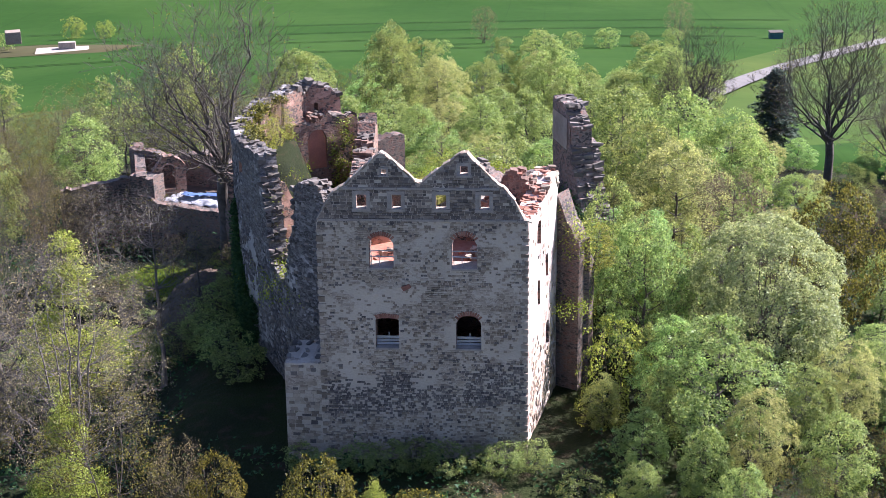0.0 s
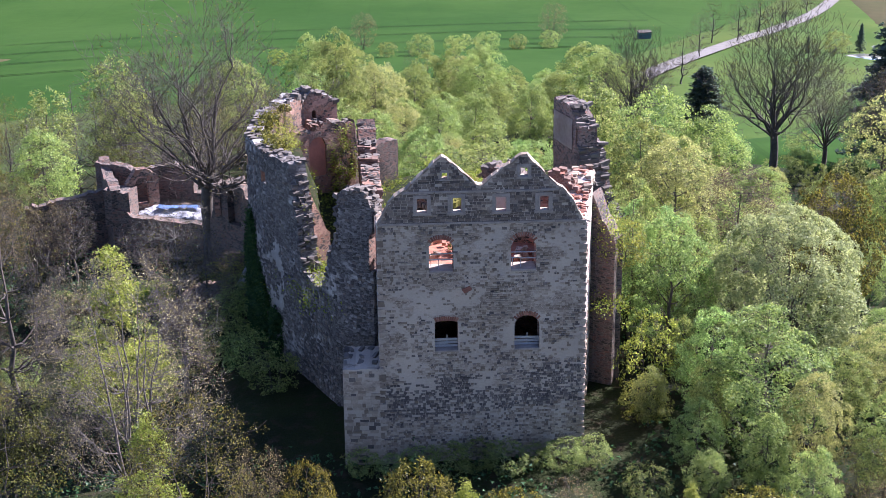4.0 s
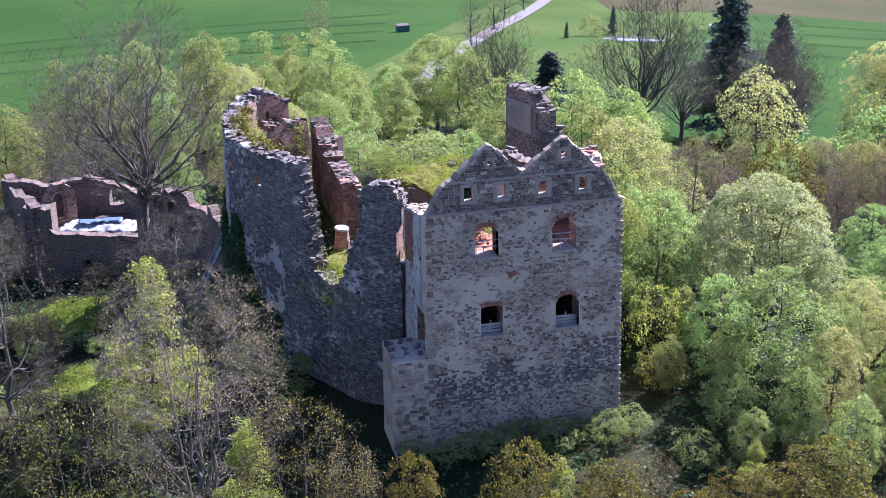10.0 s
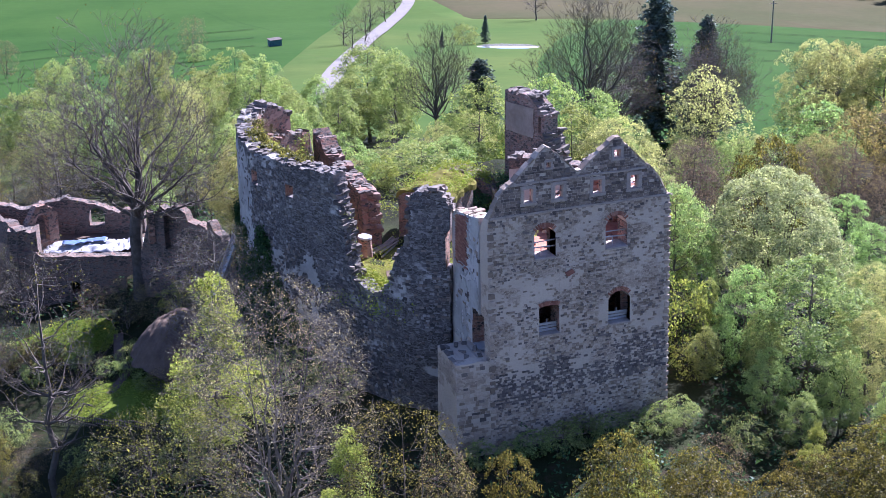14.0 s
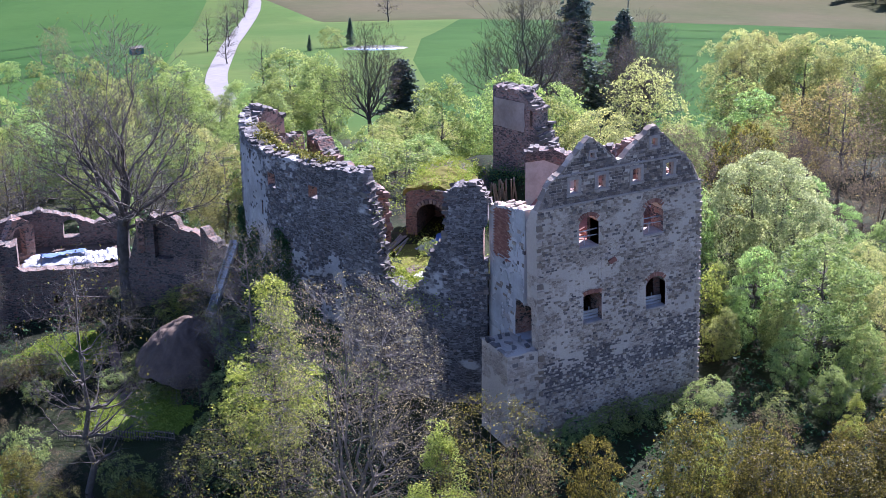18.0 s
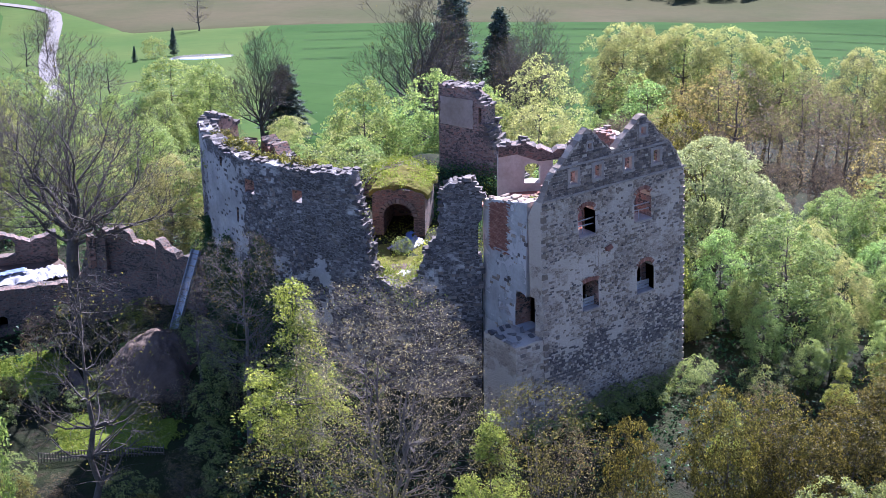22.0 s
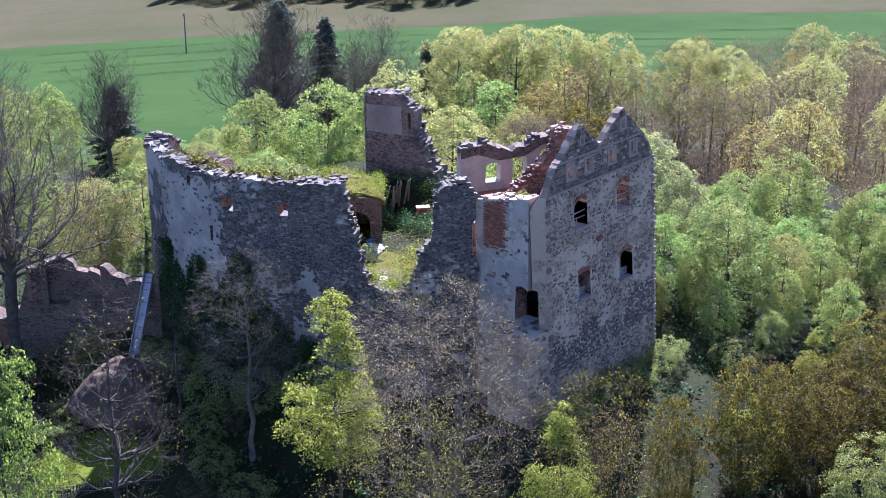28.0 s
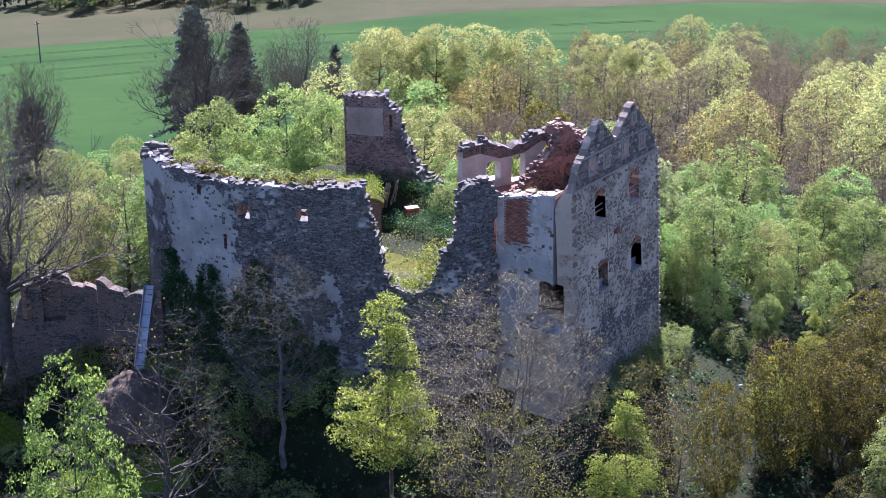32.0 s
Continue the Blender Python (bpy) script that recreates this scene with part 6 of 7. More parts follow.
bmesh.ops.subdivide_edges(bm, edges=bm.edges[:], cuts=3, use_grid_fill=True)
for v in bm.verts:
    v.co.z = yard_h(v.co.x, v.co.y) + 0.07
tagged(part("path", bm, M_EARTH), "bare trodden earth in the castle yard", "path", kind="structure")
# lighter turf: the sunlit part of the yard put into the colour
bm = bmesh.new()
bm.faces.new([bm.verts.new((-5.3 + 3.4 * math.cos(k * 0.524) * (1 + 0.15 * math.sin(k * 2.3)), 13.0 + 5.2 * math.sin(k * 0.524), 0)) for k in range(12)])
bmesh.ops.triangulate(bm, faces=bm.faces[:])
bmesh.ops.subdivide_edges(bm, edges=bm.edges[:], cuts=4, use_grid_fill=True)
for v in bm.verts:
    v.co.z = yard_h(v.co.x, v.co.y) + 0.035
tagged(part("lawn", bm, M_TURF), "yard grass round the trodden path, coloured lighter for sunlight", "lawn", kind="structure")


def tufts(name, pts, n, size, material, label, seed, scatter, category):
    V, F = leaf_quads(pts, n, size, seed, scatter, 0.6)
    return tagged(new(name, quad_mesh(name, V, F, material)), label, category, kind="stuff")


rq = random.Random(77)
gp = []
while len(gp) < 900:
    x, y = rq.uniform(-12, 9), rq.uniform(6, 31)
    if fbm(x * 0.3, y * 0.3, 5.0) > -0.1:
        gp.append((x, y, yard_h(x, y) + 0.08))
tufts("yard_grass", gp, 22000, 0.11, L_GRASS, "grass and weeds in the castle yard", 6, 0.25, "grass")

# scrub in dark ivy leaves, which also stand in for shade on the bank
bank = []
while len(bank) < 1500:
    x, y = rq.uniform(1.5, 9.2), rq.uniform(13, 26)
    if fbm(x * 0.5, y * 0.5, 8.0) > -0.25 and not (3.2 < x < 6.4 and 17.4 < y < 22):
        bank.append((x, y, yard_h(x, y) + rq.uniform(0.05, 0.9)))
tufts("bank_scrub", bank, 16000, 0.13, L_IVY, "green scrub on the bank below the tower, its darkness also standing for shade", 16, 0.22, "scrub")

# vault with the grassy roof
vault = empty("vault", (-2.3, 18.1, 6.6))
tagged(vault, "small stone vault with an arched mouth and grass on its roof", "vault")
vm = pose(0, 0, 0, 0, 0, -45)


def arch_front(w, h, aw, ah, rise, depth, material, name, parent):
    """A wall slab with an arched hole, facing -y, its foot at the origin."""
    bm = bmesh.new()
    n = 12
    arch = [(-aw / 2, 0.0)] + [(-aw / 2 * math.cos(math.pi * k / n), ah - rise + rise * math.sin(math.pi * k / n)) for k in range(n + 1)] + [(aw / 2, 0.0)]
    outer = [(-w / 2, 0.0)] + [(-w / 2 * math.cos(math.pi * k / n) if 0 < k < n else (-w / 2 if k == 0 else w / 2), h - 0.5 + 0.5 * math.sin(math.pi * k / n)) for k in range(n + 1)] + [(w / 2, 0.0)]
    rows = []
    for y in (0.0, depth):
        rows.append(([bm.verts.new((x, y, z)) for x, z in arch], [bm.verts.new((x, y, z)) for x, z in outer]))
    for k in range(len(arch) - 1):
        a0, o0 = rows[0]
        a1, o1 = rows[1]
        bm.faces.new((a0[k], a0[k + 1], o0[k + 1], o0[k]))
        bm.faces.new((a1[k + 1], a1[k], o1[k], o1[k + 1]))
        bm.faces.new((a0[k + 1], a0[k], a1[k], a1[k + 1]))
        bm.faces.new((o0[k], o0[k + 1], o1[k + 1], o1[k]))
    bmesh.ops.recalc_face_normals(bm, faces=bm.faces[:])
    bm.transform(vm)
    return part(name, bm, material, parent)


arch_front(3.5, 3.2, 2.0, 2.3, 0.95, 4.2, M_RUIN, "vault_shell", vault)
bmv = block((2.6, 0.3, 3.0), 0.03)
bmv.transform(vm @ pose(0, 4.2, 1.4))
part("vault_back", bmv, M_RUIN, vault)
for k in range(13):
    a_ = math.pi * (k + 0.5) / 13
    b2 = block((0.20, 0.34, 0.30), 0.08)
    b2.transform(vm @ pose(-1.12 * math.cos(a_), -0.02, 1.38 + 1.05 * math.sin(a_), 0, math.degrees(a_) - 90, 0))
    part("arch_stone", b2, M_GREYSTONE1, vault)
bm = bmesh.new()
bmesh.ops.create_grid(bm, x_segments=14, y_segments=16, size=0.5)
for v in bm.verts:
    u, w = v.co.x, v.co.y
    v.co = Vector((u * (3.9 + 0.5 * fbm(w * 4, 1.0, 7.0)), 2.2 + w * (4.2 + 0.9 * fbm(u * 4, 2.0, 8.0)), 2.78 + 0.75 * math.cos(u * 2.7) - 0.5 * max(0.0, abs(w) - 0.36) + 0.22 * fbm(u * 5, w * 5)))
bmesh.ops.solidify(bm, geom=bm.faces[:], thickness=0.35)
bm.transform(vm)
part("turf_roof", bm, M_TURF, vault, "sunlit mossy turf")
vw = Matrix.Translation((-2.3, 18.1, 6.6)) @ vm
tp = [vw @ Vector((rq.uniform(-2, 2), rq.uniform(0, 4.3), 3.45)) for _ in range(160)]
tufts("roof_grass", tp, 3600, 0.09, L_GRASS, "yellow-green grass growing on the vault", 9, 0.15, "grass")
# second, broken vault behind
ring = empty("vault_remains", (3.0, 25.0, 6.4))
tagged(ring, "broken arc of a second vault, dark rubble", "vault")
for k in range(15):
    a_ = math.pi * (k + 0.5) / 15
    b2 = block((0.62, 1.5, 0.55), 0.15)
    b2.transform(pose(0, 0, 0, 0, 0, -40) @ pose(-2.5 * math.cos(a_), 0, 0.2 + 2.0 * math.sin(a_), 0, math.degrees(a_) - 90, 0))
    part("arch_stone", b2, M_RUIN, ring)
b2 = block((4.6, 0.4, 2.0), 0.05)
b2.transform(pose(0, 0, 0, 0, 0, -40) @ pose(0, 0.6, 0.8))
part("fill_wall", b2, M_RUIN, ring)

rp = []
for _ in range(260):
    a_ = rq.uniform(0.5, 2.64)
    q = pose(3.0, 25.0, 6.4, 0, 0, -40) @ Vector((-2.6 * math.cos(a_), rq.uniform(-0.7, 0.9), 0.5 + 2.05 * math.sin(a_)))
    rp.append(q)
tufts("arch_weeds", rp, 3400, 0.11, L_GRASS, "grass and moss on the broken arch", 17, 0.16, "weeds")


def pile(name, label, at, n, size, mats, spread, seed, category):
    """A heap of separate pieces."""
    rr = random.Random(seed)
    root = empty(name, at)
    for i in range(n):
        b2 = block(tuple(s * rr.uniform(0.6, 1.3) for s in size), 0.2, rr)
        b2.transform(pose(rr.gauss(0, spread), rr.gauss(0, spread), size[2] * 0.5 + rr.uniform(0, 0.35) * max(0.0, 1 - i / n), rr.uniform(-25, 25), rr.uniform(-25, 25), rr.uniform(0, 180)))
        part(name.split("_")[0] + "_piece", b2, rr.choice(mats), root)
    return tagged(root, label, category)


def cloth(name, label, at, w, d, turn, material, seed, rise=0.5, fold=None):
    """A crumpled sheet lying on something; fold adds a second colour."""
    bm = bmesh.new()
    bmesh.ops.create_grid(bm, x_segments=26, y_segments=18, size=0.5)
    for v in bm.verts:
        u, q = v.co.x, v.co.y
        e = max(abs(u), abs(q)) * 2
        v.co = Vector((u * w * (1 + 0.12 * fbm(q * 4, seed)), q * d * (1 + 0.12 * fbm(u * 4, seed + 3)), rise * (1 - e ** 2) * (0.5 + 0.5 * abs(fbm(u * 3, q * 3, seed))) + 0.34 * abs(fbm(u * 7, q * 7, seed + 1)) + 0.03))
    bmesh.ops.solidify(bm, geom=bm.faces[:], thickness=0.02)
    root = empty(name, at)
    root.rotation_euler = (0, 0, radians(turn))
    part("sheet", bm, material, root, smooth=True)
    if fold:
        bm = bmesh.new()
        bmesh.ops.create_grid(bm, x_segments=16, y_segments=8, size=0.5)
        for v in bm.verts:
            u, q = v.co.x, v.co.y
            v.co = Vector((u * w * 0.6 + 0.2, q * d * 0.3 + 0.3 * math.sin(u * 5), rise * 0.75 + 0.22 + 0.16 * abs(fbm(u * 6, q * 6, seed + 5))))
        bmesh.ops.solidify(bm, geom=bm.faces[:], thickness=0.02)
        part("cover", bm, fold, root, "blue tarpaulin", smooth=True)
    return tagged(root, label, "tarpaulin")


cloth("tarpaulin", "crumpled white and blue tarpaulin before the vault", (-2.9, 16.3, yard_h(-2.9, 16.3)), 2.6, 1.5, 20, M_TARP, 1.0, 0.5, M_TARPBLUE)
logs = empty("pole_stack", (4.6, 20.6, yard_h(4.6, 20.6)))
for k in range(16):
    bm = bmesh.new()
    L_ = R.uniform(2.2, 3.4)
    bmesh.ops.create_cone(bm, cap_ends=True, segments=6, radius1=0.07, radius2=0.05, depth=L_)
    bm.transform(pose(R.uniform(-0.9, 0.9), R.uniform(-0.3, 0.3), 0.85 + 0.05 * k / 4, 90 + R.uniform(-8, 8) - 55, 0, -35 + R.uniform(-10, 10)))
    part("pole", bm, M_WOOD, logs)
tagged(logs, "stack of grey weathered poles leaning on the bank", "poles")
logs2 = empty("pole_stack", (-5.0, 17.6, yard_h(-5.0, 17.6)))
for k in range(9):
    bm = bmesh.new()
    bmesh.ops.create_cone(bm, cap_ends=True, segments=6, radius1=0.07, radius2=0.05, depth=R.uniform(2.4, 3.4))
    bm.transform(pose(0, R.uniform(-0.6, 0.6), 0.12 + 0.11 * (k // 4), 0, 90, 40 + R.uniform(-9, 9)))
    part("pole", bm, M_WOOD, logs2)
tagged(logs2, "heap of brown timber poles in the yard", "poles")
M_ORANGE = plain("orange_red_paint", (0.55, 0.12, 0.05), (0.45, 0.10, 0.05), 2.0, 0.5)
crate = empty("crate", (5.0, 18.6, yard_h(5.0, 18.6)))
boxpart("body", (0.9, 0.6, 0.55), pose(0, 0, 0.28, 0, 0, -40), M_ORANGE, crate, bevel=0.03)
boxpart("rim", (0.96, 0.66, 0.08), pose(0, 0, 0.56, 0, 0, -40), M_ORANGE, crate, bevel=0.02)
boxpart("dark_panel", (0.5, 0.02, 0.3), pose(0, 0, 0, 0, 0, -40) @ pose(0, -0.31, 0.28), M_BARKDARK, crate)
tagged(crate, "orange-red plastic crate standing in the yard", "crate")
stump = empty("stone_pillar", (-6.7, 17.0, yard_h(-6.7, 17.0)))
bm = bmesh.new()
bmesh.ops.create_cone(bm, cap_ends=True, segments=12, radius1=0.55, radius2=0.42, depth=1.3)
for v in bm.verts:
    v.co += Vector((0.05 * fbm(v.co.x * 3, v.co.y * 3), 0.05 * fbm(v.co.y * 3, v.co.z), 0.65))
part("shaft", bm, M_RED, stump)
bm = bmesh.new()
bmesh.ops.create_cone(bm, cap_ends=True, segments=12, radius1=0.48, radius2=0.45, depth=0.12)
bm.transform(pose(0, 0, 1.34, 3, 4, 0))
part("top_slab", bm, M_TARP, stump, "white top slab")
tagged(stump, "squat reddish pillar with a white top", "pillar")
boxpart_slab = empty("stone_slab", (-6.2, 12.2, yard_h(-6.2, 12.2) + 0.06))
boxpart("slab", (1.1, 0.6, 0.14), pose(0, 0, 0.07, 3, 2, 35), M_TARP, boxpart_slab, jitter=0.1)
tagged(boxpart_slab, "pale stone slab lying on the ground", "slab")
pile("rubble_heap", "heap of reddish rubble in the breach", (-7.3, 9.6, yard_h(-7.3, 9.6)), 26, (0.34, 0.26, 0.2), [M_STONE1, M_BRICKS, M_GREYSTONE1], 0.8, 5, "rubble")
pile("rubble_heap", "brick rubble on the upper floor", (-1.5, 4.5, 10.75), 34, (0.34, 0.24, 0.18), [M_BRICKS, M_BRICKS, M_STONE1], 1.6, 6, "rubble")
pile("rubble_heap", "pale stone rubble on the upper floor", (2.8, 4.0, 10.8), 26, (0.36, 0.26, 0.2), [M_STONE1, M_BRICKS], 1.1, 8, "rubble")
for x_, y_, h_, k_ in ((-5.9, 8.6, 3.4, "ybush"), (-6.4, 10.6, 1.2, "bush"), (-11.5, 23.0, 3.2, "copper"), (-11.8, 21.0, 2.6, "ybush"), (-11.9, 18.9, 2.3, "copper"), (-11.6, 24.4, 2.4, "ybush"), (-4.0, 15.4, 1.2, "bush"),
                       (-1.0, 29.5, 2.2, "ybush"), (6.6, 16.6, 2.4, "bush")):
    plant(k_, x_, y_, height=h_, z=yard_h(x_, y_))
plant("yellow", 3.4, 6.9, height=3.2, z=10.8, wide=0.7, label="slender young tree growing on the upper floor")
plant("bush", -0.8, 5.5, height=1.8, z=10.7, wide=0.8)

# ivy and creepers on the walls
ivy_pts = []
cl_, cat_ = line_path(CURT)
ivy_top = curve([(0, 8.0), (1.4, 8.4), (2.4, 7.2), (3.4, 5.4), (4.6, 8.6), (5.7, 7.8), (6.6, 6.0), (7.6, 7.6), (8.6, 9.4), (9.4, 8.4), (10.4, 6.4), (12, 4.4), (15, 3.0)])
while len(ivy_pts) < 7600:
    s = rq.uniform(0.0, 13.5)
    z = ivy_top(s) - rq.random() ** 1.3 * 9.0
    if z > -3.5 and fbm(s * 1.6, z * 0.5, 11.0) + 0.42 + 0.06 * (ivy_top(s) - z) > rq.random() * 0.9:
        p, n = cat_(s)
        ivy_pts.append(p + n * rq.uniform(0.05, 0.24) + Vector((0, 0, z)))
tufts("ivy", ivy_pts, 60000, 0.15, L_IVY, "dark ivy climbing the curtain wall", 12, 0.14, "ivy")
ivy_pts = []
rl, rat = line_path(REDW)
for _ in range(700):
    s, z = rq.uniform(3.8, 6.0), rq.uniform(6.5, 11.6)
    if fbm(s, z * 0.6, 2.0) > -0.15:
        p, n = rat(s)
        ivy_pts.append(p + n * rq.uniform(0.03, 0.2) + Vector((0, 0, z)))
fl_, fat = line_path(SPUR)
for _ in range(500):
    s = rq.uniform(0.0, 4.4)
    p, n = fat(s)
    ivy_pts.append(p - n * rq.uniform(-0.1, 1.2) + Vector((0, 0, 11.8 - 0.75 * s + rq.uniform(-1.4, 0.5))))
for s in np.arange(15.6, 20.4, 0.03):
    p, n = cat_(float(s))
    if rq.random() < 0.8:
        ivy_pts.append(p - n * rq.uniform(0.3, 1.3) + Vector((0, 0, curt_top(float(s)) + rq.uniform(-0.5, 0.25))))
tufts("creeper", ivy_pts, 5200, 0.12, L_YELLOW, "light green creepers on the broken walls", 13, 0.15, "creeper")
breach = []
for _ in range(700):
    s = rq.uniform(16.5, 20.0)
    p, n = cat_(s)
    breach.append(p - n * rq.uniform(0.1, 1.9) + Vector((0, 0, curt_top(s) + rq.uniform(-0.15, 0.28) - 0.1)))
tufts("breach_grass", breach, 6500, 0.10, L_GRASS, "sunlit grass in the breach of the curtain wall", 18, 0.14, "grass")
top_pts = []
for _ in range(420):
    s = rq.uniform(0.2, 13.0)
    p, n = cat_(s)
    if fbm(s * 0.8, 3.0) > 0.0:
        top_pts.append(p - n * rq.uniform(0.6, 1.6) + Vector((0, 0, curt_top(s) + rq.uniform(-0.15, 0.25))))
tufts("wall_top_weeds", top_pts, 2600, 0.17, L_OLIVE, "dry weeds growing on the wall top", 14, 0.12, "weeds")

# ---- outbuilding ruin ----
outb = empty("outbuilding_ruin", (0, 0, 0))
tagged(outb, "low ruined outbuilding with a walled terrace", "ruin")
OF = [(-25.6, 40.2), (-16.2, 37.0)]
wall("front_wall", OF, lambda s: -6.0, curve([(0, 1.5), (1.2, 1.4), (1.5, 1.0), (9.9, 0.9)]), 0.8, M_RUIN, [(3.6, 4.3, -1.9, -1.0, 0.2), (7.6, 8.7, -2.6, -0.6, 0.5)], jag=0.1, seed=41, parent=outb)
wall("side_wall", [(-27.4, 47.0), (-25.6, 40.2)], lambda s: -6.0, curve([(0, 3.6), (2.5, 2.6), (5.0, 3.2), (7.0, 3.0)]), 0.8, M_RUIN, jag=0.16, seed=42, parent=outb)
wall("rear_wall", [(-15.5, 43.2), (-20, 45.0), (-27.4, 47.0)], lambda s: -6.0, curve([(0, 3.0), (2, 2.4), (4, 3.2), (6, 3.6), (9, 3.0), (12.5, 3.4)]), 0.8, M_RUIN, [(3.0, 4.2, 1.4, 2.8, 0.4)], jag=0.16, seed=43, parent=outb)
wall("red_arch_wall", [(-24.6, 41.6), (-22.2, 42.6)], lambda s: 0.0, curve([(0, 3.0), (0.8, 4.0), (1.8, 4.1), (2.6, 3.2)]), 0.6, M_RED, [(0.7, 1.8, 1.2, 3.4, 0.55)], jag=0.2, seed=44, parent=outb)
wall("corner_block", [(-26.2, 40.6), (-24.2, 40.0)], lambda s: 0.0, curve([(0, 3.0), (2, 2.9)]), 1.6, M_RUIN, jag=0.2, seed=45, parent=outb)
link_mesh("terrace_floor", [(-25.0, 40.2, 0.75), (-16.0, 37.2, 0.75), (-15.6, 43.0, 0.75), (-27.0, 46.6, 0.75), (-25.0, 40.2, 0.4), (-16.0, 37.2, 0.4), (-15.6, 43.0, 0.4), (-27.0, 46.6, 0.4)], [(0, 1, 2, 3), (7, 6, 5, 4), (0, 4, 5, 1), (1, 5, 6, 2), (2, 6, 7, 3), (3, 7, 4, 0)], M_EARTH, outb, "bare terrace floor with rubble")
cloth("tarpaulin", "wide white tarpaulin with a blue sheet on the terrace", (-20.8, 41.0, 0.76), 5.4, 2.6, -18, M_TARP, 5.0, 0.45, M_TARPBLUE)
cloth("tarpaulin", "white tarpaulin spread on the terrace", (-17.6, 40.2, 0.76), 2.6, 2.4, -10, M_TARP, 7.0, 0.25)
GATE = [(-18.2, 35.5), (-13.6, 31.0)]
gate = empty("gatehouse_ruin", (0, 0, 0))
tagged(gate, "ruined gate wall with a blind niche and red pier", "ruin")
wall("wall_block", GATE, lambda s: -5.0, curve([(0, 1.8), (1.0, 2.6), (1.6, 4.6), (2.6, 5.6), (4.2, 5.8), (5.2, 5.0), (6.4, 4.4)]), 0.75, M_RUIN, [(2.9, 4.3, 2.6, 5.2, 0.1)], jag=0.34, seed=46, parent=gate, inside=M_RUIN)
a_, n_ = line_path(GATE)[1](3.6)
boxpart("niche_back", (1.6, 0.2, 2.8), Matrix.Translation(a_ - n_ * 0.7 + Vector((0, 0, 3.9))) @ Matrix.Rotation(math.atan2(-4.5, 4.6), 4, 'Z'), M_RUIN, gate)
a_, n_ = line_path(GATE)[1](1.9)
boxpart("brick_pier", (0.42, 0.42, 2.4), Matrix.Translation(a_ + n_ * 0.1 + Vector((0, 0, 4.2))), M_RED, gate, "red brick pier", jitter=0.05)
wall("low_wall", [(-13.6, 31.0), (-12.4, 26.4)], lambda s: -5.0, curve([(0, 5.2), (2, 4.4), (4.8, 4.9)]), 0.7, M_RUIN, jag=0.3, seed=47, parent=gate)
wall("low_wall", [(-33.0, 44.0), (-26.6, 45.5)], lambda s: -7.0, curve([(0, 0.4), (3, 0.8), (6.6, 1.4)]), 0.7, M_RUIN, jag=0.2, seed=48, parent=gate)
# chute down from the gate
chute = empty("chute", (0, 0, 0))
p0, p1 = Vector((-12.3, 27.4, 5.15)), Vector((-14.9, 26.3, 0.4))
mid, way = (p0 + p1) / 2, (p1 - p0)
cm = Matrix.Translation(mid) @ way.to_track_quat('X', 'Z').to_matrix().to_4x4()
boxpart("bed", (way.length, 0.62, 0.06), cm, M_METAL, chute)
for k in (-1, 1):
    boxpart("side_rail", (way.length, 0.05, 0.26), cm @ Matrix.Translation((0, 0.32 * k, 0.12)), M_METAL, chute)
for k in range(7):
    boxpart("rung", (0.06, 0.60, 0.05), cm @ Matrix.Translation((way.length * (-0.45 + 0.15 * k), 0, 0.05)), M_WOOD, chute)
tagged(chute, "long grey chute leaning from the gate to the ground", "chute")
# earth mound
heap_v, heap_f = [(0, 0, 2.7)], []
for i in range(1, 31):
    r_ = i / 30
    for k in range(72):
        a_ = 6.2832 * k / 72
        f_ = 1 + 0.22 * fbm(math.cos(a_) * 1.5, math.sin(a_) * 1.5, 4.0)
        x_, y_ = math.cos(a_) * 3.9 * r_ * f_, math.sin(a_) * 4.3 * r_ * f_
        z_ = 2.7 * (1 - r_ ** 2) ** 1.25 - 0.35 * r_ ** 6 + 0.30 * fbm(x_ * 0.8, y_ * 0.8, 1.0) * (1 - 0.6 * r_) + 0.14 * fbm(x_ * 3, y_ * 3, 2.0) + 0.09 * fbm(x_ * 9, y_ * 9, 3.0)
        heap_v.append((x_, y_, z_))
heap_f = [(0, 1 + k, 1 + (k + 1) % 72) for k in range(72)]
for i in range(29):
    heap_f += [(1 + 72 * i + k, 73 + 72 * i + k, 73 + 72 * i + (k + 1) % 72, 1 + 72 * i + (k + 1) % 72) for k in range(72)]
mound = link_mesh("earth_mound", heap_v, heap_f, M_EARTH, smooth=True)
mound.location = (-16.9, 24.6, ground_at(-16.9, 24.6) - 0.1)
tagged(mound, "rounded mound of bare brown earth", "mound")
plant("bush", -21.9, 27.0, height=1.3, wide=1.3, label="small round green bush on the lawn")
plant("ybush", -16.2, 29.5, height=2.0, wide=1.4, label="yellow-green bush on the slope below the gate")
plant("ybush", -15.3, 30.6, height=1.6, wide=1.4, label="yellow-green bush on the slope below the gate")
for x_, y_, h_ in ((-17.6, 30.2, 3.4), (-19.4, 32.4, 3.8), (-15.6, 27.6, 2.8), (-21.6, 33.6, 3.2)):
    plant("copper", x_, y_, height=h_, wide=1.1)
plant("bare", -27.8, 12.0, top=12.6, wide=0.8, which=1, label="bare forked tree with a dark trunk beside the lawn")
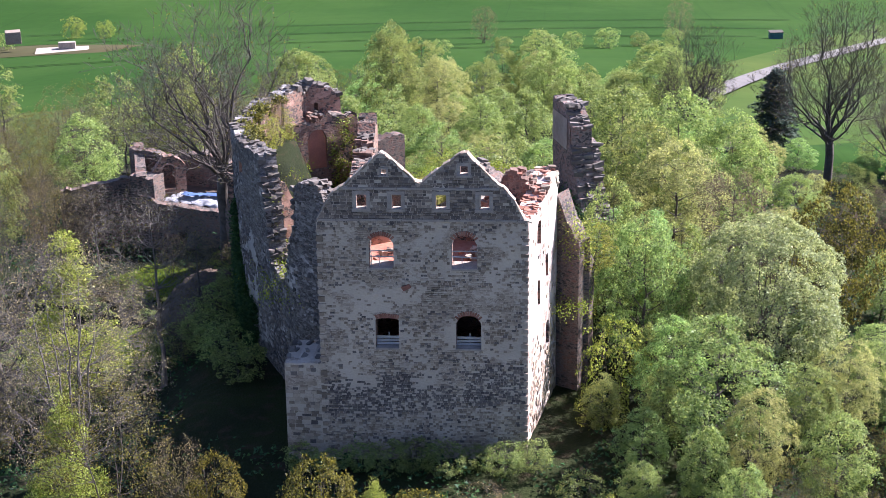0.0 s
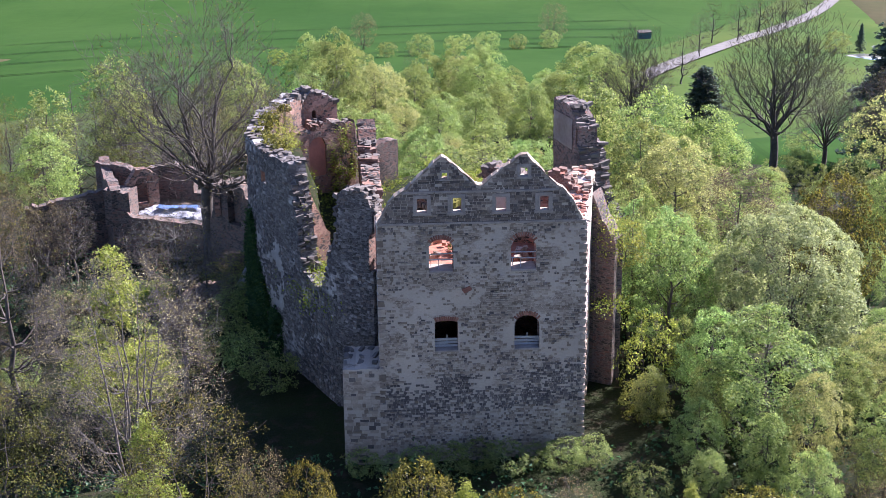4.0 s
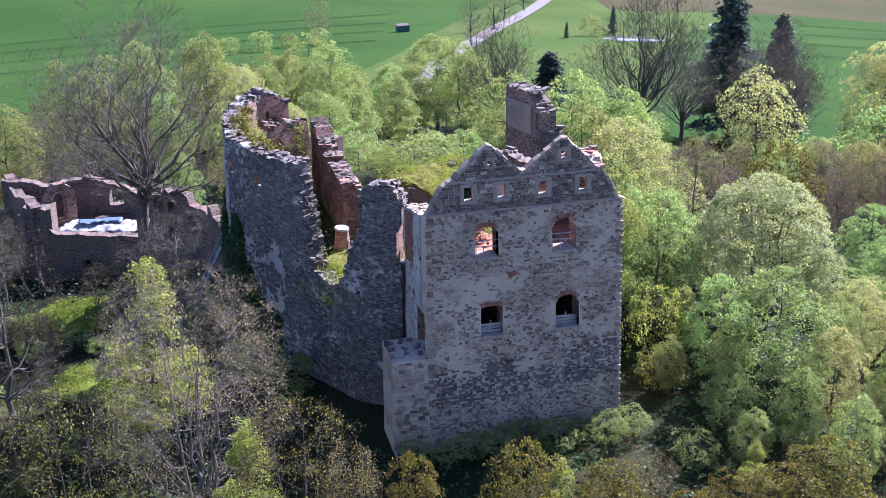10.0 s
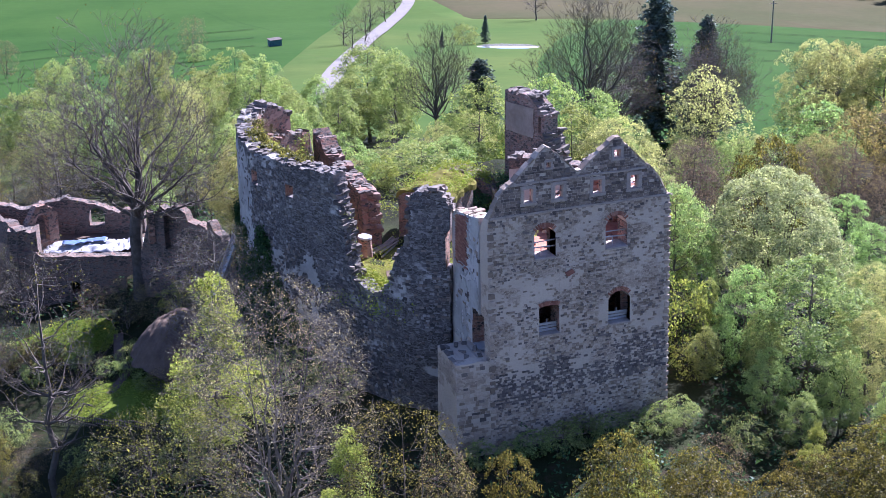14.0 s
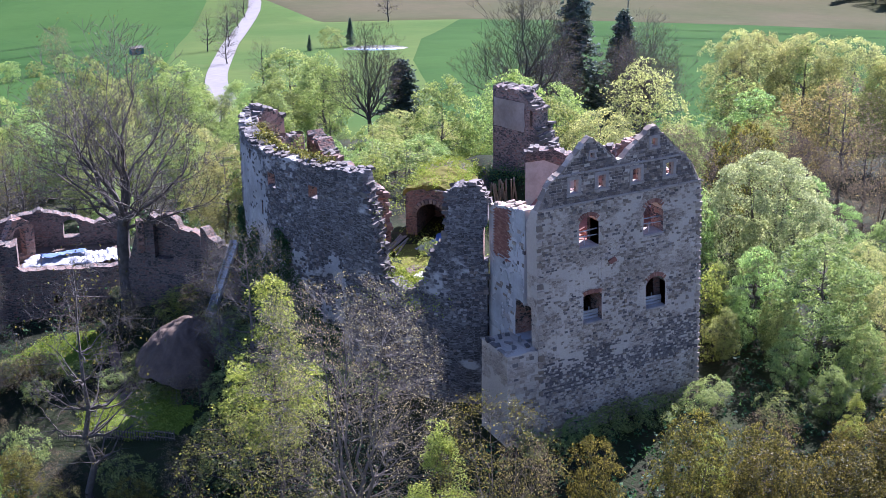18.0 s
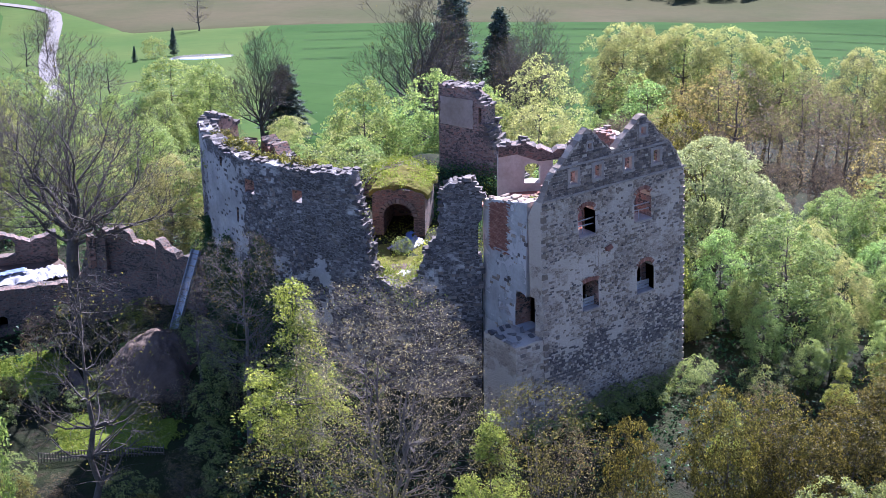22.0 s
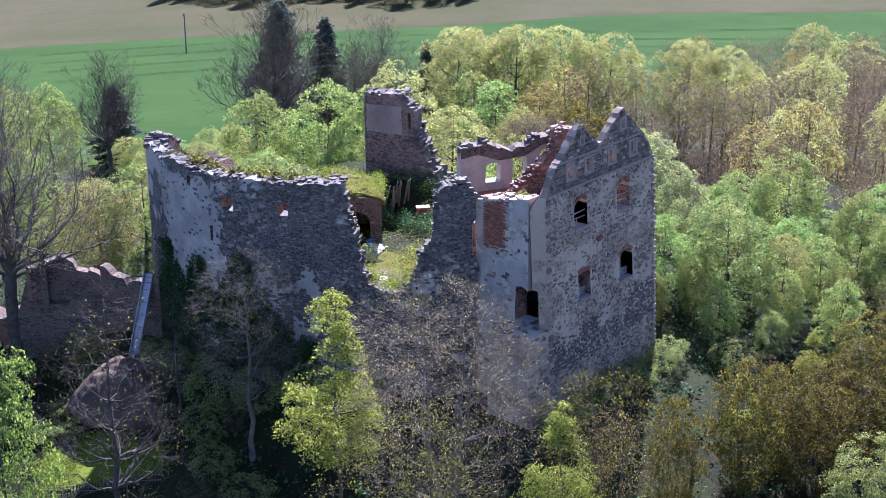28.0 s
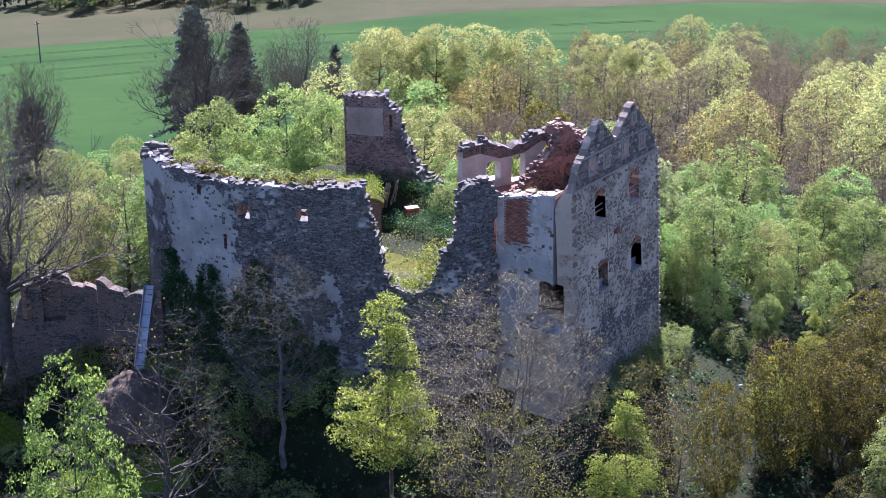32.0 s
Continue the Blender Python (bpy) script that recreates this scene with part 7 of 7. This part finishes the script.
for x_, y_, h_, k_ in ((-19.6, 20.2, 2.2, "copper"), (-20.4, 22.4, 1.2, "bush"), (-18.6, 18.6, 2.6, "copper"), (-20.6, 25.6, 1.4, "bush"), (-19.9, 27.4, 1.8, "bush"), (-17.6, 16.6, 2.4, "bush"), (-23.4, 29.0, 1.5, "bush"), (-26.6, 28.6, 1.6, "bush"),
                       (-29.4, 20.6, 2.2, "bush"), (-28.6, 15.4, 2.6, "copper"), (-25.6, 12.6, 2.4, "bush"), (-22.4, 12.2, 2.6, "copper"), (-31.0, 16.6, 3.2, "golden"), (-30.6, 24.4, 2.4, "copper"), (-19.6, 13.6, 2.2, "bush"), (-23.4, 9.2, 3.0, "copper"),
                       (-26.8, 8.4, 3.4, "golden"), (-30.2, 10.8, 3.6, "olive"), (-20.6, 9.6, 2.4, "bush"), (-17.4, 27.6, 1.6, "bush"), (-14.9, 24.2, 2.0, "bush"), (-28.2, 31.6, 2.0, "bush"), (-24.8, 31.0, 1.2, "bush"), (-32.6, 28.6, 2.6, "copper"),
                       (-15.2, 20.6, 2.4, "bush"), (-15.6, 17.6, 2.8, "bush"), (-14.8, 14.6, 2.6, "bush"), (-13.4, 11.6, 2.6, "bush"), (-15.0, 22.4, 2.0, "bush"), (-16.6, 14.8, 2.4, "copper"), (-11.8, 8.8, 2.4, "bush")):
    plant(k_, x_, y_, height=h_, wide=1.2)
plant("big", -29.5, 27.5, height=7.5, wide=0.9, which=1, label="bare twiggy tree at the edge of the lawn")
plant("big", -28.0, 36.0, height=7.0, wide=0.9, which=1, label="bare twiggy tree before the outbuilding")
plant("bare", -16.6, 20.0, height=8.0, wide=0.8, label="bare grey tree close to the curtain wall")
fence = empty("fence", (0, 0, 0))
f0, f1 = Vector((-27.0, 22.0, 0)), Vector((-21.3, 16.4, 0))
for k in range(44):
    q = f0.lerp(f1, k / 43)
    boxpart("picket", (0.06, 0.025, 0.7), pose(q.x, q.y, ground_at(q.x, q.y) + 0.33, R.uniform(-4, 4), R.uniform(-4, 4), -44), M_BARKDARK, fence)
for zz in (0.2, 0.55):
    q = (f0 + f1) / 2
    for k in range(6):
        a, b = f0.lerp(f1, k / 6), f0.lerp(f1, (k + 1) / 6)
        q = (a + b) / 2
        boxpart("rail", ((b - a).length, 0.04, 0.06), pose(q.x, q.y + 0.03, ground_at(q.x, q.y) + zz, 0, 0, math.degrees(math.atan2(b.y - a.y, b.x - a.x))), M_WOOD, fence)
tagged(fence, "low wooden picket fence below the lawn", "fence")

hp = [(q.x + rq.gauss(0, 0.35), q.y + rq.gauss(0, 0.35), ground_at(q.x, q.y) + rq.uniform(0.0, 1.7)) for q in (Vector((-30.5, 32.0, 0)).lerp(Vector((-24.6, 30.6, 0)), rq.random()) for _ in range(700))]
V, F = leaf_quads(hp, 6000, 0.13, 15, 0.14)
tagged(new("hedge", quad_mesh("hedge", V, F, L_BROWN)), "low copper-brown beech hedge above the lawn", "hedge")

# ---- things in the fields ----
site = empty("building_plot", (-88, 226, ground_at(-88, 226) + 0.15))
boxpart("slab", (10, 6, 0.7), pose(0, 0, 0.1, 0, 0, 12), M_DRESSED, site, "pale concrete foundation slab", bevel=0.05)
boxpart("block_wall", (3.2, 1.2, 1.4), pose(0.6, 1.8, 1.0, 0, 0, 12), M_DRESSED, site, bevel=0.03)
boxpart("shed", (3, 2.4, 2.4), pose(-12, 8, 1.1, 0, 0, 20), M_WOOD, site, bevel=0.05)
tagged(site, "pale concrete foundation of a house being built", "building site")
sheetm = sheet("bare_soil", [(-118, 232), (-100, 222), (-78, 220), (-74, 232), (-96, 246), (-120, 250)], M_STUBBLE, 0.42, "brown bare soil round the building plot", "soil", step=8)
M_BLUE = plain("blue_green_paint", (0.05, 0.14, 0.17), (0.04, 0.10, 0.13), 1.0, 0.6)
kiosk = empty("hide", (50, 240, ground_at(50, 240) + 0.15))
kiosk.scale = (0.6, 0.6, 0.6)
boxpart("cabin", (4.2, 2.4, 2.2), pose(0, 0, 1.5, 0, 0, 8), M_BLUE, kiosk, bevel=0.04)
boxpart("roof", (4.6, 2.9, 0.15), pose(0, 0, 2.7, 4, 0, 8), M_BARKDARK, kiosk)
for dx_ in (-1.8, 1.8):
    for dy_ in (-0.9, 0.9):
        boxpart("post", (0.15, 0.15, 1.2), pose(dx_, dy_, 0.3), M_WOOD, kiosk)
tagged(kiosk, "small blue-green cabin standing in the meadow", "cabin")
tower_p = empty("power_pole", (150, 214, ground_at(150, 214) + 0.15))
bm = bmesh.new()
bmesh.ops.create_cone(bm, cap_ends=True, segments=8, radius1=0.18, radius2=0.12, depth=9.5)
bm.transform(pose(0, 0, 4.4))
part("pole", bm, M_WOOD, tower_p)
boxpart("crossarm", (1.8, 0.14, 0.14), pose(0, 0, 8.6), M_WOOD, tower_p)
tagged(tower_p, "wooden power pole in the green field", "power pole")


# ---- undergrowth ----
def strew(name, n, x0, x1, y0, y1, size, material, label, keep, seed, tall=0.3):
    rg = np.random.default_rng(seed)
    pts = []
    while len(pts) < n:
        x, y = rg.uniform(x0, x1), rg.uniform(y0, y1)
        if keep(x, y) and fbm(x * 0.35, y * 0.35, seed) > rg.uniform(-0.5, 0.5):
            pts.append((x, y, ground_at(x, y) + abs(rg.normal(0, tall))))
    V, F = leaf_quads(pts, n, size, seed, 0.1, 0.8)
    ob = new(name, quad_mesh(name, V, F, material))
    return tagged(ob, label, "undergrowth", kind="stuff")


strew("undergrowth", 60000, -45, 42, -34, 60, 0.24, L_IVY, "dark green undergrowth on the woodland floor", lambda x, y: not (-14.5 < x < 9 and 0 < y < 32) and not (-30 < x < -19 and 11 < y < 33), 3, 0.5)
strew("grass_tufts", 24000, -26, -18.8, 17, 35.6, 0.10, L_GRASS, "tufts of bright grass on the lawn", lambda x, y: any(inside(x + 1.1 * fbm(x, y, 3.0), y + 1.1 * fbm(x, y, 6.0), r) for r in (LAWN_A, LAWN_B)), 4, 0.06)

for kind_, protos in PROTO.items():
    for i_, src in enumerate(protos):
        if (kind_, i_) not in USED:
            for o_ in (*src.children, src):
                bpy.data.objects.remove(o_)
